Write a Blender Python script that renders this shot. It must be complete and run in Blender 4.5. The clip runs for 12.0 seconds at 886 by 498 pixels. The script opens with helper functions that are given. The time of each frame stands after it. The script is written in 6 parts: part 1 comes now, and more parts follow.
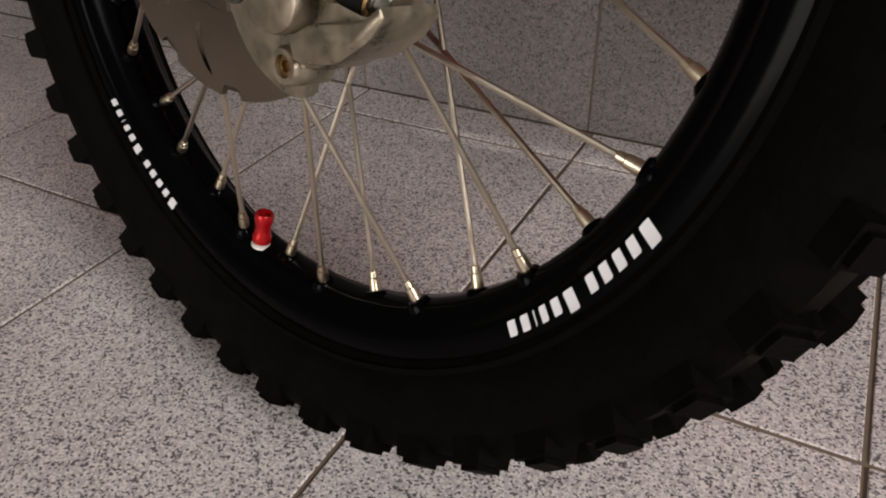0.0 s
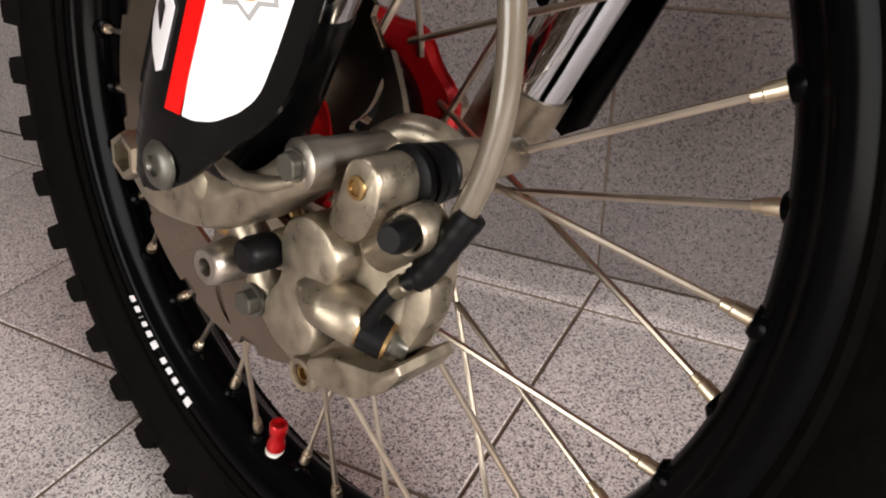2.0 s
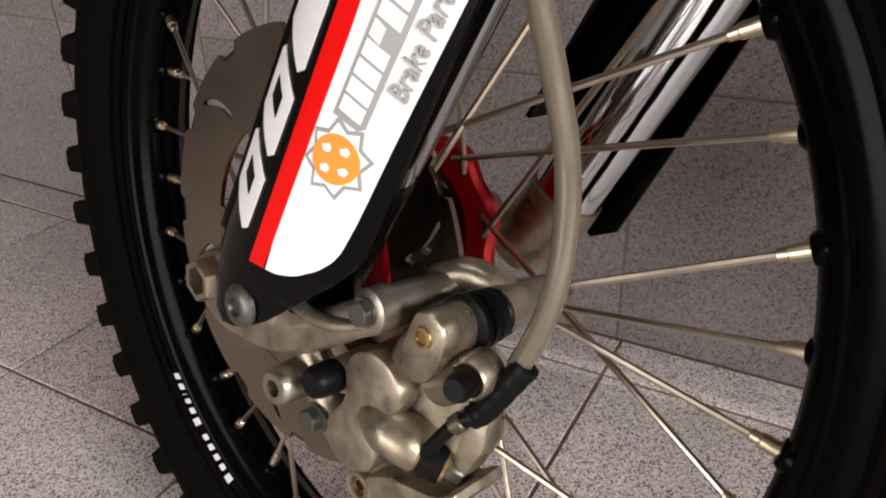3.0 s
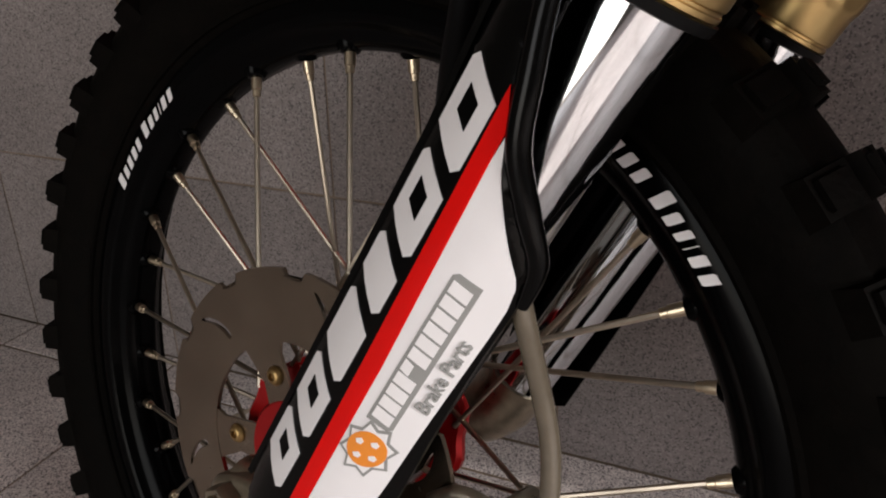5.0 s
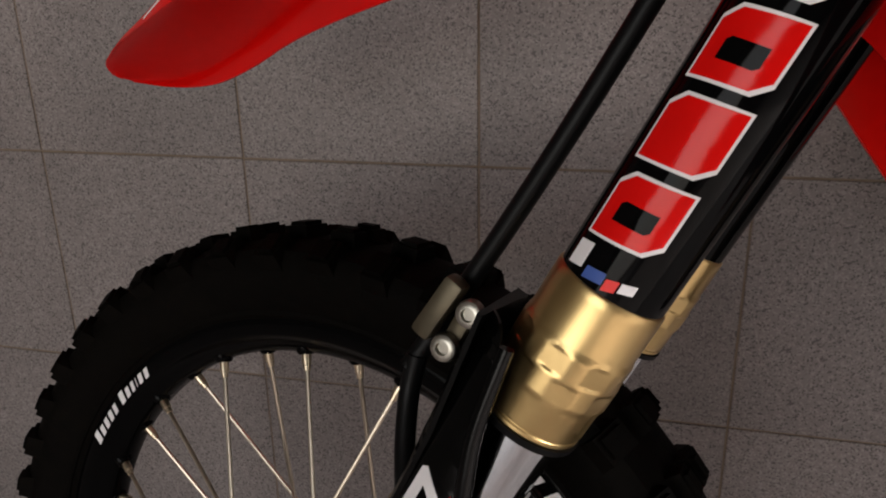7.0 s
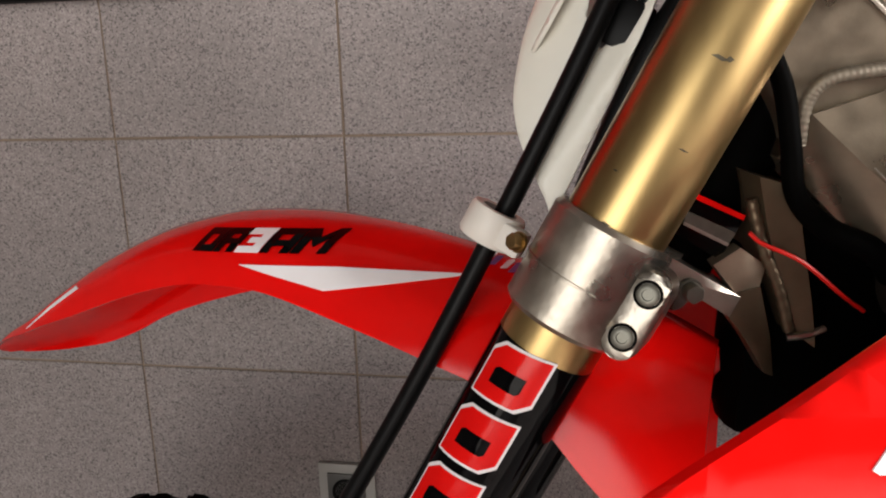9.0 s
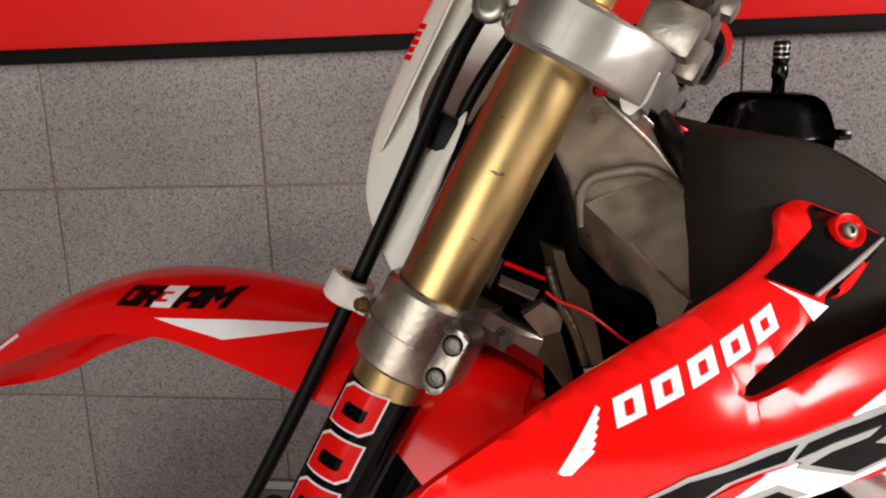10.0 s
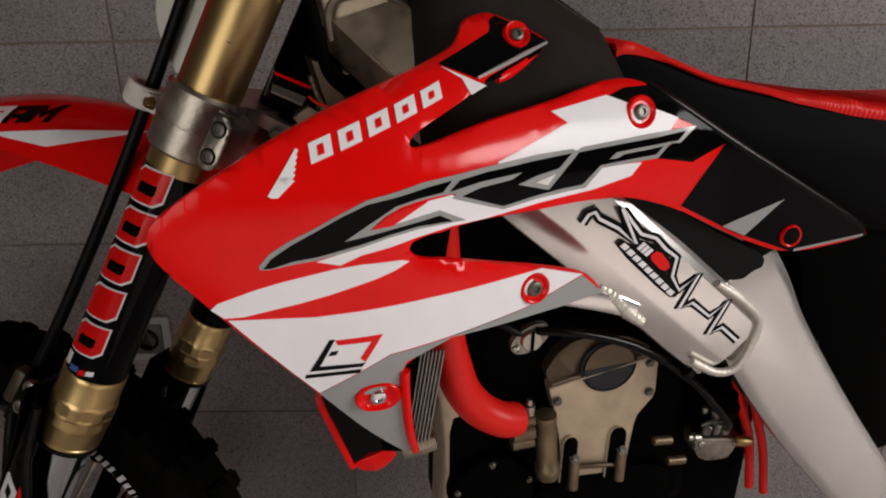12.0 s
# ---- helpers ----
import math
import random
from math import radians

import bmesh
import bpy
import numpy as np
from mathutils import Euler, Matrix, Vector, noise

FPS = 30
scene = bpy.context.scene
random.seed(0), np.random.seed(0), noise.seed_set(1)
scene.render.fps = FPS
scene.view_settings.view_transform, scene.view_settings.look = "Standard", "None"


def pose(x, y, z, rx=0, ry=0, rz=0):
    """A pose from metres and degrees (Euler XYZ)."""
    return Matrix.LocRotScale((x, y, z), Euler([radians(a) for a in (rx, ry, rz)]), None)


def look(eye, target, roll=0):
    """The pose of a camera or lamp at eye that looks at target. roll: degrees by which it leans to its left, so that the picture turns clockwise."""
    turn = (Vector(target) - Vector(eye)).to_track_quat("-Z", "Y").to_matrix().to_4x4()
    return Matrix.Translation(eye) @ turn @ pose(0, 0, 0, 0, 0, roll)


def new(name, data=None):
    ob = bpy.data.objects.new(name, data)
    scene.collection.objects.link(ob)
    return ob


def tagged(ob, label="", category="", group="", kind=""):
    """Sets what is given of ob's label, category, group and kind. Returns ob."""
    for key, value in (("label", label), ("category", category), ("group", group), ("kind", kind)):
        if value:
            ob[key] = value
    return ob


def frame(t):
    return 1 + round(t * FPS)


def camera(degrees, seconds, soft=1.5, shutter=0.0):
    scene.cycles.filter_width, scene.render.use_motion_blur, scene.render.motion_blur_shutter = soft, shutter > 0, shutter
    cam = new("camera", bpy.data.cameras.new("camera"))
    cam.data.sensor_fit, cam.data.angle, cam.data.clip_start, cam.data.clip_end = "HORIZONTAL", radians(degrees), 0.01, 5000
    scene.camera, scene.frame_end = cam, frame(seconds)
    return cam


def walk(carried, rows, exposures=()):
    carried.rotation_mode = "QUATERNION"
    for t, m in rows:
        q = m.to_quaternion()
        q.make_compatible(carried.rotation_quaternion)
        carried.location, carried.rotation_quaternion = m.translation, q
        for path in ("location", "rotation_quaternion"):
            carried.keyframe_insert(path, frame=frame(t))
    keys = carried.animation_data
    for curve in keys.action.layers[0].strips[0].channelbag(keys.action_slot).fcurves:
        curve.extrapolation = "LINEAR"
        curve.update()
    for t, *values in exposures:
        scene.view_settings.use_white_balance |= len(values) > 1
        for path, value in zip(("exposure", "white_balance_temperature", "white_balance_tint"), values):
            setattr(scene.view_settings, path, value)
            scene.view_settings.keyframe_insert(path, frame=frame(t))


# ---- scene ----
cam = camera(61.54, 12.0, soft=2.0)
PATH = [
    (0, (0.2403, -0.8308, 0.4052), (-0.1495, -0.1039, -0.1602), -0.71),
    (0.5, (0.2377, -0.8168, 0.4295), (-0.1551, -0.0788, -0.1192), -1.45),
    (1, (0.2321, -0.7978, 0.4527), (-0.1704, -0.0536, -0.0803), -1.38),
    (1.5, (0.2251, -0.7893, 0.4784), (-0.1825, -0.0366, -0.0388), -1.45),
    (2, (0.2149, -0.7836, 0.5002), (-0.2043, -0.0273, -0.0020), -1.62),
    (2.5, (0.2097, -0.7905, 0.5314), (-0.2138, -0.0258, 0.0456), -1.84),
    (3, (0.2017, -0.7954, 0.5533), (-0.2369, -0.0272, 0.0869), -1.55),
    (5, (0.1812, -0.8294, 0.6663), (-0.1720, 0.0178, 0.2695), -0.48),
    (5.5, (0.1802, -0.8377, 0.7119), (-0.1447, 0.0311, 0.3381), -0.27),
    (6, (0.1799, -0.8591, 0.7566), (-0.1003, 0.0341, 0.4050), -0.33),
    (6.5, (0.1805, -0.8846, 0.8057), (-0.0718, 0.0244, 0.4738), -0.98),
    (8.5, (0.2559, -0.9180, 1.0049), (0.0453, 0.0268, 0.7542), -0.25),
    (9, (0.2997, -0.9304, 1.0600), (0.1214, 0.0273, 0.8341), -1.57),
    (9.5, (0.3425, -0.9603, 1.0978), (0.1919, 0.0057, 0.8872), -1.96),
    (10, (0.3891, -1.0281, 1.1185), (0.2633, -0.0590, 0.9066), -1.88),
    (10.5, (0.4250, -1.0780, 1.1113), (0.3257, -0.1115, 0.8747), -1.37),
    (11, (0.4777, -1.1186, 1.0964), (0.4142, -0.1600, 0.8186), -1.55),
    (11.5, (0.5143, -1.1590, 1.0773), (0.4788, -0.2112, 0.7602), -1.22),
    (12, (0.5333, -1.1810, 1.0657), (0.5094, -0.2405, 0.7268), -1.33),
]
EXPOSURES = [(0.0, 2.08), (0.5, 2.5), (1.0, 2.85), (2.0, 2.73), (3.0, 2.45), (4.8, 1.68), (6.5, 1.68), (8.5, 2.34), (9.5, 2.3), (10.5, 1.98), (11.0, 1.68), (11.5, 1.42), (12.0, 0.98)]
walk(cam, [(t, look(eye, target, roll)) for t, eye, target, roll in PATH], EXPOSURES)

# ---- world and lights ----
world = bpy.data.worlds.new("world")
scene.world = world
world.use_nodes = True
wn = world.node_tree.nodes
sky = wn.new("ShaderNodeTexSky")
sky.sky_type, sky.sun_disc = "NISHITA", False
sky.sun_elevation, sky.sun_rotation = radians(31.8), radians(91)
world.node_tree.links.new(sky.outputs[0], wn["Background"].inputs[0])
wn["Background"].inputs[1].default_value = 0.06


def opening_light(name, at, target, wide, high, power, color):
    data = bpy.data.lights.new(name, "AREA")
    data.shape, data.size, data.size_y, data.energy, data.color = "RECTANGLE", wide, high, power, color
    ob = new(name, data)
    ob.matrix_world = look(at, target)
    return ob


# daylight lamps: one added at an assumed garage door, one at the unseen side window
opening_light("assumed_door_light", (-1.05, -4.40, 1.15), (-0.9, 0.0, 0.9), 2.5, 2.1, 19.0, (1.0, 0.94, 0.88))
opening_light("window_daylight", (3.90, -2.0, 1.80), (0.5, -0.6, 0.7), 1.75, 0.95, 45.0, (1.0, 0.96, 0.94))

# sun through the east window, onto the floor behind the camera
sun_data = bpy.data.lights.new("sun", "SUN")
sun_data.energy, sun_data.angle, sun_data.color = 4.0, radians(0.5), (1.0, 0.95, 0.90)
sun_ob = new("sun", sun_data)
sun_ob.matrix_world = look((4.0 + 0.85 * 6, -2.0 + 0.1, 0.53 * 6 + 1.6), (4.0, -2.0, 1.6))

# ---- materials ----


def nodes_of(name):
    m = bpy.data.materials.new(name)
    m.use_nodes = True
    return m, m.node_tree.nodes, m.node_tree.links, m.node_tree.nodes["Principled BSDF"]


def paint(name, color, rough=0.5, metal=0.0, spec=0.5, vary=0.12, scale=60.0, bump=0.0, bump_scale=300.0, rough_vary=0.12, coat=0.0, tint=None, stretch=(1, 1, 1), blotch=6.0):
    """A surface whose colour and gloss vary at two scales, with an optional fine relief."""
    m, n, l, b = nodes_of(name)
    tc = n.new("ShaderNodeTexCoord")
    mp = n.new("ShaderNodeMapping")
    mp.inputs["Scale"].default_value = stretch
    l.new(tc.outputs["Object"], mp.inputs[0])
    fine, wide = n.new("ShaderNodeTexNoise"), n.new("ShaderNodeTexNoise")
    fine.inputs["Scale"].default_value, fine.inputs["Detail"].default_value = scale, 6
    wide.inputs["Scale"].default_value, wide.inputs["Detail"].default_value = blotch, 4
    l.new(mp.outputs[0], fine.inputs[0])
    l.new(mp.outputs[0], wide.inputs[0])
    add = n.new("ShaderNodeMath")
    add.operation = "ADD"
    l.new(fine.outputs[0], add.inputs[0])
    l.new(wide.outputs[0], add.inputs[1])
    ramp = n.new("ShaderNodeValToRGB")
    ramp.color_ramp.elements[0].position, ramp.color_ramp.elements[1].position = 0.3, 0.7
    half = n.new("ShaderNodeMath")
    half.operation, half.inputs[1].default_value = "MULTIPLY", 0.5
    l.new(add.outputs[0], half.inputs[0])
    l.new(half.outputs[0], ramp.inputs[0])
    dark = [c * (1 - vary) for c in color]
    light = [min(1, c * (1 + vary)) for c in (tint or color)]
    ramp.color_ramp.elements[0].color, ramp.color_ramp.elements[1].color = (*dark, 1), (*light, 1)
    l.new(ramp.outputs[0], b.inputs["Base Color"])
    rg = n.new("ShaderNodeMapRange")
    rg.inputs["To Min"].default_value, rg.inputs["To Max"].default_value = max(0.03, rough * (1 - rough_vary * 2)), min(1, rough * (1 + rough_vary * 2))
    l.new(half.outputs[0], rg.inputs[0])
    l.new(rg.outputs[0], b.inputs["Roughness"])
    b.inputs["Metallic"].default_value, b.inputs["Specular IOR Level"].default_value = metal, spec
    if coat:
        b.inputs["Coat Weight"].default_value, b.inputs["Coat Roughness"].default_value = coat, 0.06
    if bump:
        bn, bp = n.new("ShaderNodeTexNoise"), n.new("ShaderNodeBump")
        bn.inputs["Scale"].default_value, bn.inputs["Detail"].default_value = bump_scale, 4
        bp.inputs["Strength"].default_value, bp.inputs["Distance"].default_value = bump, 0.001
        l.new(mp.outputs[0], bn.inputs[0])
        l.new(bn.outputs[0], bp.inputs["Height"])
        l.new(bp.outputs[0], b.inputs["Normal"])
    return m


def terrazzo(name, base, dark, light, grain, rough, share_dark, share_light):
    """Speckled stone: small chips of two tones in a ground colour, each tile a little different."""
    m, n, l, b = nodes_of(name)
    geo, info = n.new("ShaderNodeNewGeometry"), n.new("ShaderNodeObjectInfo")
    shift = n.new("ShaderNodeVectorMath")
    shift.operation = "ADD"
    mul = n.new("ShaderNodeMath")
    mul.operation, mul.inputs[1].default_value = "MULTIPLY", 37.0
    l.new(info.outputs["Random"], mul.inputs[0])
    l.new(geo.outputs["Position"], shift.inputs[0])
    l.new(mul.outputs[0], shift.inputs[1])
    warp = n.new("ShaderNodeTexNoise")
    warp.inputs["Scale"].default_value = grain * 0.8
    l.new(shift.outputs[0], warp.inputs[0])
    ws = n.new("ShaderNodeVectorMath")
    ws.operation, ws.inputs["Scale"].default_value = "SCALE", 0.45 / grain
    l.new(warp.outputs["Color"], ws.inputs[0])
    moved = n.new("ShaderNodeVectorMath")
    moved.operation = "ADD"
    l.new(shift.outputs[0], moved.inputs[0])
    l.new(ws.outputs[0], moved.inputs[1])
    cells = n.new("ShaderNodeTexVoronoi")
    cells.inputs["Scale"].default_value = grain
    l.new(moved.outputs[0], cells.inputs["Vector"])
    sep = n.new("ShaderNodeSeparateColor")
    l.new(cells.outputs["Color"], sep.inputs[0])
    ramp = n.new("ShaderNodeValToRGB")
    ramp.color_ramp.interpolation = "LINEAR"
    e = ramp.color_ramp.elements
    e[0].position, e[0].color = 0.0, (*dark, 1)
    e[1].position, e[1].color = 1.0, (*light, 1)
    for pos, col in ((share_dark, dark), (share_dark + 0.08, base), (1 - share_light - 0.08, base), (1 - share_light, light)):
        k = e.new(pos)
        k.color = (*col, 1)
    l.new(sep.outputs[0], ramp.inputs[0])
    cloud = n.new("ShaderNodeTexNoise")
    cloud.inputs["Scale"].default_value, cloud.inputs["Detail"].default_value = 5.0, 5
    l.new(shift.outputs[0], cloud.inputs[0])
    tone = n.new("ShaderNodeMapRange")
    tone.inputs["From Min"].default_value, tone.inputs["From Max"].default_value = 0.3, 0.7
    tone.inputs["To Min"].default_value, tone.inputs["To Max"].default_value = 0.88, 1.1
    l.new(cloud.outputs[0], tone.inputs[0])
    own = n.new("ShaderNodeMapRange")
    own.inputs["To Min"].default_value, own.inputs["To Max"].default_value = 0.93, 1.06
    l.new(info.outputs["Random"], own.inputs[0])
    tt = n.new("ShaderNodeMath")
    tt.operation = "MULTIPLY"
    l.new(tone.outputs[0], tt.inputs[0])
    l.new(own.outputs[0], tt.inputs[1])
    mix = n.new("ShaderNodeVectorMath")
    mix.operation = "SCALE"
    l.new(ramp.outputs[0], mix.inputs[0])
    l.new(tt.outputs[0], mix.inputs["Scale"])
    l.new(mix.outputs[0], b.inputs["Base Color"])
    b.inputs["Roughness"].default_value = rough
    bp = n.new("ShaderNodeBump")
    bp.inputs["Strength"].default_value, bp.inputs["Distance"].default_value = 0.15, 0.0006
    l.new(sep.outputs[1], bp.inputs["Height"])
    l.new(bp.outputs[0], b.inputs["Normal"])
    return m


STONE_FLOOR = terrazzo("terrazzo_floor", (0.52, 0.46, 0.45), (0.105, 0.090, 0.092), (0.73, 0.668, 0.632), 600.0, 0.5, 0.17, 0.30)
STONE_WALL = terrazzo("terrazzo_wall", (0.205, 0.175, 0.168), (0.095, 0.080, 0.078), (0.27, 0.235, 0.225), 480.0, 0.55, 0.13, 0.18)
GROUT = paint("grout", (0.20, 0.15, 0.11), 0.95, vary=0.3, scale=40, bump=0.4)
FLOOR_GROUT = paint("floor_grout", (0.17, 0.125, 0.088), 0.95, vary=0.35, scale=30, bump=0.4)
# for the unseen walls and ceiling: kept dark to cut bounced light
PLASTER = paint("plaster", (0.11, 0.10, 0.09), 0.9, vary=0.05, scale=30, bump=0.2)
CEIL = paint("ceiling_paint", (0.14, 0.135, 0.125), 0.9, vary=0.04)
BOARD_RED = paint("board_red", (0.55, 0.004, 0.003), 0.45, spec=0.2, vary=0.06, scale=25)
CLIP_DARK = paint("clip_bronze", (0.085, 0.070, 0.045), 0.42, metal=0.7, vary=0.3, scale=120)
BOARD_BLACK = paint("board_black", (0.002, 0.002, 0.002), 0.6, spec=0.1, vary=0.2)
RUBBER = paint("tyre_rubber", (0.0023, 0.0018, 0.0014), 0.63, spec=0.030, vary=0.6, scale=90, bump=0.6, bump_scale=260)
TOP_ALU = paint("top_clamp_aluminium", (0.36, 0.34, 0.31), 0.42, metal=0.85, vary=0.25, scale=35, rough_vary=0.25, blotch=30)
RIM_BLACK = paint("rim_black", (0.0010, 0.0010, 0.0011), 0.18, spec=0.05, vary=0.3, scale=50)
STEEL = paint("spoke_steel", (0.50, 0.43, 0.345), 0.33, metal=1.0, vary=0.15, scale=120)
NIPPLE = paint("nipple_brass", (0.62, 0.52, 0.38), 0.32, metal=1.0, vary=0.15, scale=150)
CHROME = paint("chrome", (0.60, 0.62, 0.65), 0.07, metal=1.0, vary=0.03)
DISC = paint("disc_steel", (0.27, 0.222, 0.172), 0.25, metal=1.0, vary=0.2, scale=30, rough_vary=0.2)
GOLD = paint("gold_anodised", (0.43, 0.30, 0.130), 0.34, metal=1.0, vary=0.30, scale=30, stretch=(1, 1, 0.12), rough_vary=0.3, blotch=16)
GOLD_COLLAR = paint("gold_collar", (0.58, 0.415, 0.185), 0.33, metal=1.0, vary=0.16, scale=22, rough_vary=0.2, blotch=30)
CAST = paint("cast_aluminium", (0.295, 0.250, 0.186), 0.35, metal=0.82, vary=0.36, scale=110, bump=0.16, bump_scale=1100, rough_vary=0.45, blotch=55)
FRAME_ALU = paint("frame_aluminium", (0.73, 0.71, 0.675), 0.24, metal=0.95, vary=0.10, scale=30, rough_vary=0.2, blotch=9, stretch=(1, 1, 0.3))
WELD = paint("weld_bead", (0.19, 0.160, 0.120), 0.55, metal=0.6, vary=0.3, scale=80)
WELD_BRIGHT = paint("bright_weld", (0.62, 0.58, 0.51), 0.5, metal=0.7, vary=0.2, scale=80)
# dull head metal; on the spar root it also carries shade as colour
HEAD_SHADE_ALU = paint("head_shaded_aluminium", (0.30, 0.243, 0.178), 0.33, metal=0.82, vary=0.26, scale=70, bump=0.10, bump_scale=700, rough_vary=0.35, blotch=14)
CLAMP_ALU = paint("clamp_aluminium", (0.33, 0.295, 0.25), 0.33, metal=0.92, vary=0.42, scale=45, bump=0.25, bump_scale=260, rough_vary=0.45, blotch=34)
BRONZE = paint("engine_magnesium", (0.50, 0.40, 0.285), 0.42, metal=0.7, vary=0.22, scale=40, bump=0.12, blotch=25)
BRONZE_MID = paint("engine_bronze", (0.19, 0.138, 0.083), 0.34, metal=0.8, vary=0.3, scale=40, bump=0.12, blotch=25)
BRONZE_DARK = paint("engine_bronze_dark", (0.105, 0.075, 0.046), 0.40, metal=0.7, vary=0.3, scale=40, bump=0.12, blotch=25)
# near-black; also stands in for shade between parts and in recesses
SHADE_BLACK = paint("shade_black", (0.0009, 0.0008, 0.0007), 0.6, spec=0.02, vary=0.35, scale=40)
BOLT = paint("bolt_zinc", (0.42, 0.40, 0.35), 0.34, metal=1.0, vary=0.2, scale=150)
BOLT_DARK = paint("bolt_dull", (0.13, 0.125, 0.105), 0.42, metal=0.9, vary=0.25, scale=150)
BRASS = paint("bolt_brass", (0.36, 0.235, 0.10), 0.36, metal=1.0, vary=0.25, scale=150)
RED_PLASTIC = paint("red_plastic", (0.72, 0.0035, 0.0025), 0.16, spec=0.22, vary=0.05, scale=60, bump=0.03, bump_scale=40)
RED_ANO = paint("red_anodised", (0.42, 0.006, 0.008), 0.25, metal=0.5, vary=0.12, scale=80)
RED_HOSE = paint("red_silicone", (0.62, 0.012, 0.008), 0.33, spec=0.22, vary=0.08, scale=60)
WHITE_PLASTIC = paint("white_plastic", (0.74, 0.72, 0.64), 0.38, vary=0.04, scale=40)
CLIP_WHITE = paint("clip_plastic", (0.70, 0.66, 0.60), 0.45, vary=0.05)
BLACK_PLASTIC = paint("black_plastic", (0.0012, 0.0012, 0.0012), 0.2, spec=0.14, vary=0.25, scale=70, bump=0.03)
CAP_BLACK = paint("cap_plastic", (0.022, 0.022, 0.023), 0.20, metal=1.0, vary=0.2, scale=60)
CAP_BLACK.node_tree.nodes["Principled BSDF"].inputs["Specular Tint"].default_value = (0, 0, 0, 1)
TANK_BLACK = paint("tank_plastic", (0.0200, 0.0165, 0.0138), 0.62, spec=0.02, vary=0.2, scale=50, bump=0.12, bump_scale=500)
SEAT_BLACK = paint("seat_vinyl", (0.0026, 0.0025, 0.0026), 0.6, spec=0.035, vary=0.15, scale=90, bump=0.5, bump_scale=900)
BLACK_RUBBER = paint("black_rubber", (0.003, 0.003, 0.0032), 0.42, spec=0.12, vary=0.25, scale=90)
HOSE_CLEAR = paint("hose_sleeve", (0.115, 0.094, 0.068), 0.24, vary=0.12, scale=200, coat=0.35)
ST_WHITE = paint("sticker_white", (0.80, 0.775, 0.785), 0.20, spec=0.13, vary=0.04, scale=40)
ST_RED = paint("sticker_red", (0.70, 0.004, 0.003), 0.16, spec=0.20, vary=0.05, scale=40)
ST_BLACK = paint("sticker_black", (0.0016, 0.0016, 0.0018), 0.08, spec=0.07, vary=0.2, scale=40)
ST_GREY = paint("sticker_grey", (0.28, 0.28, 0.27), 0.24, vary=0.05, scale=40, coat=0.4)
ST_ORANGE = paint("sticker_orange", (0.80, 0.26, 0.03), 0.3, vary=0.05, scale=40)
ST_CREAM = paint("sticker_cream", (0.66, 0.64, 0.58), 0.3, vary=0.04, scale=40)
ST_BLUE = paint("sticker_blue", (0.05, 0.10, 0.35), 0.3, vary=0.05)
FINS = paint("radiator_fins", (0.22, 0.21, 0.20), 0.4, metal=0.7, vary=0.2, scale=120)
PLUG_GREY = paint("plug_coating", (0.017, 0.018, 0.020), 0.35, spec=0.2, vary=0.15, scale=60)
SOCKET = paint("socket_plastic", (0.30, 0.29, 0.27), 0.4, vary=0.04)
SOCKET_GREY = paint("socket_insert", (0.06, 0.058, 0.053), 0.45, vary=0.1)

# ---- mesh helpers ----


def finish(bm, name, mat, angle=38):
    bmesh.ops.recalc_face_normals(bm, faces=bm.faces[:])
    me = bpy.data.meshes.new(name)
    bm.to_mesh(me)
    bm.free()
    me.polygons.foreach_set("use_smooth", [True] * len(me.polygons))
    me.set_sharp_from_angle(angle=radians(angle))
    me.materials.append(mat)
    return me


def part(name, bm, mat, parent, label="", m=None, angle=38):
    """One mesh under a thing (m: its place in the world) or under a part (same axes as that part)."""
    me = bm if isinstance(bm, bpy.types.Mesh) else finish(bm, name, mat, angle)
    ob = new(name, me)
    ob.parent = parent
    if m is not None:
        ob.matrix_parent_inverse = parent.matrix_basis.inverted()
        ob.matrix_basis = m
    if label:
        ob["label"] = label
    return ob


def piece(name, me, parent, m):
    ob = new(name, me)
    ob.parent = parent
    ob.matrix_basis = m
    return ob


def thing(name, at, label, category, kind="", group=""):
    ob = new(name)
    ob.empty_display_size = 0.05
    ob.matrix_basis = Matrix.Translation(at)
    return tagged(ob, label, category, group, kind)


def aim(p, axis):
    return Matrix.Translation(p) @ Vector(axis).to_track_quat("Z", "Y").to_matrix().to_4x4()


def add_box(bm, size, m=None, bevel=0.0, seg=2):
    r = bmesh.ops.create_cube(bm, size=1, matrix=(m or Matrix()) @ Matrix.Diagonal((*size, 1)))
    if bevel:
        es = list({e for v in r["verts"] for e in v.link_edges})
        bmesh.ops.bevel(bm, geom=es, offset=bevel, segments=seg, affect="EDGES", profile=0.6)
    return bm


def boxes(*items):
    bm = bmesh.new()
    for size, m, bevel in items:
        add_box(bm, size, m, bevel)
    return bm


def add_lathe(bm, m, profile, seg=32, lobes=None):
    """profile: (height, radius) pairs along m's z axis; lobes(angle) scales the radius."""
    rings = []
    for h, r in profile:
        ring = []
        for i in range(seg):
            a = 2 * math.pi * i / seg
            k = r * (lobes(a) if lobes else 1)
            ring.append(bm.verts.new(m @ Vector((k * math.cos(a), k * math.sin(a), h))))
        rings.append(ring)
    for a, b in zip(rings, rings[1:]):
        for i in range(seg):
            bm.faces.new((a[i], a[(i + 1) % seg], b[(i + 1) % seg], b[i]))
    for ring in (rings[0], rings[-1]):
        bm.faces.new(ring)
    return bm


def lathe(p, axis, profile, seg=32, lobes=None):
    return add_lathe(bmesh.new(), aim(p, axis), profile, seg, lobes)


def hexa(a):
    a = (a + math.pi / 6) % (math.pi / 3) - math.pi / 6
    return 1 / math.cos(a)


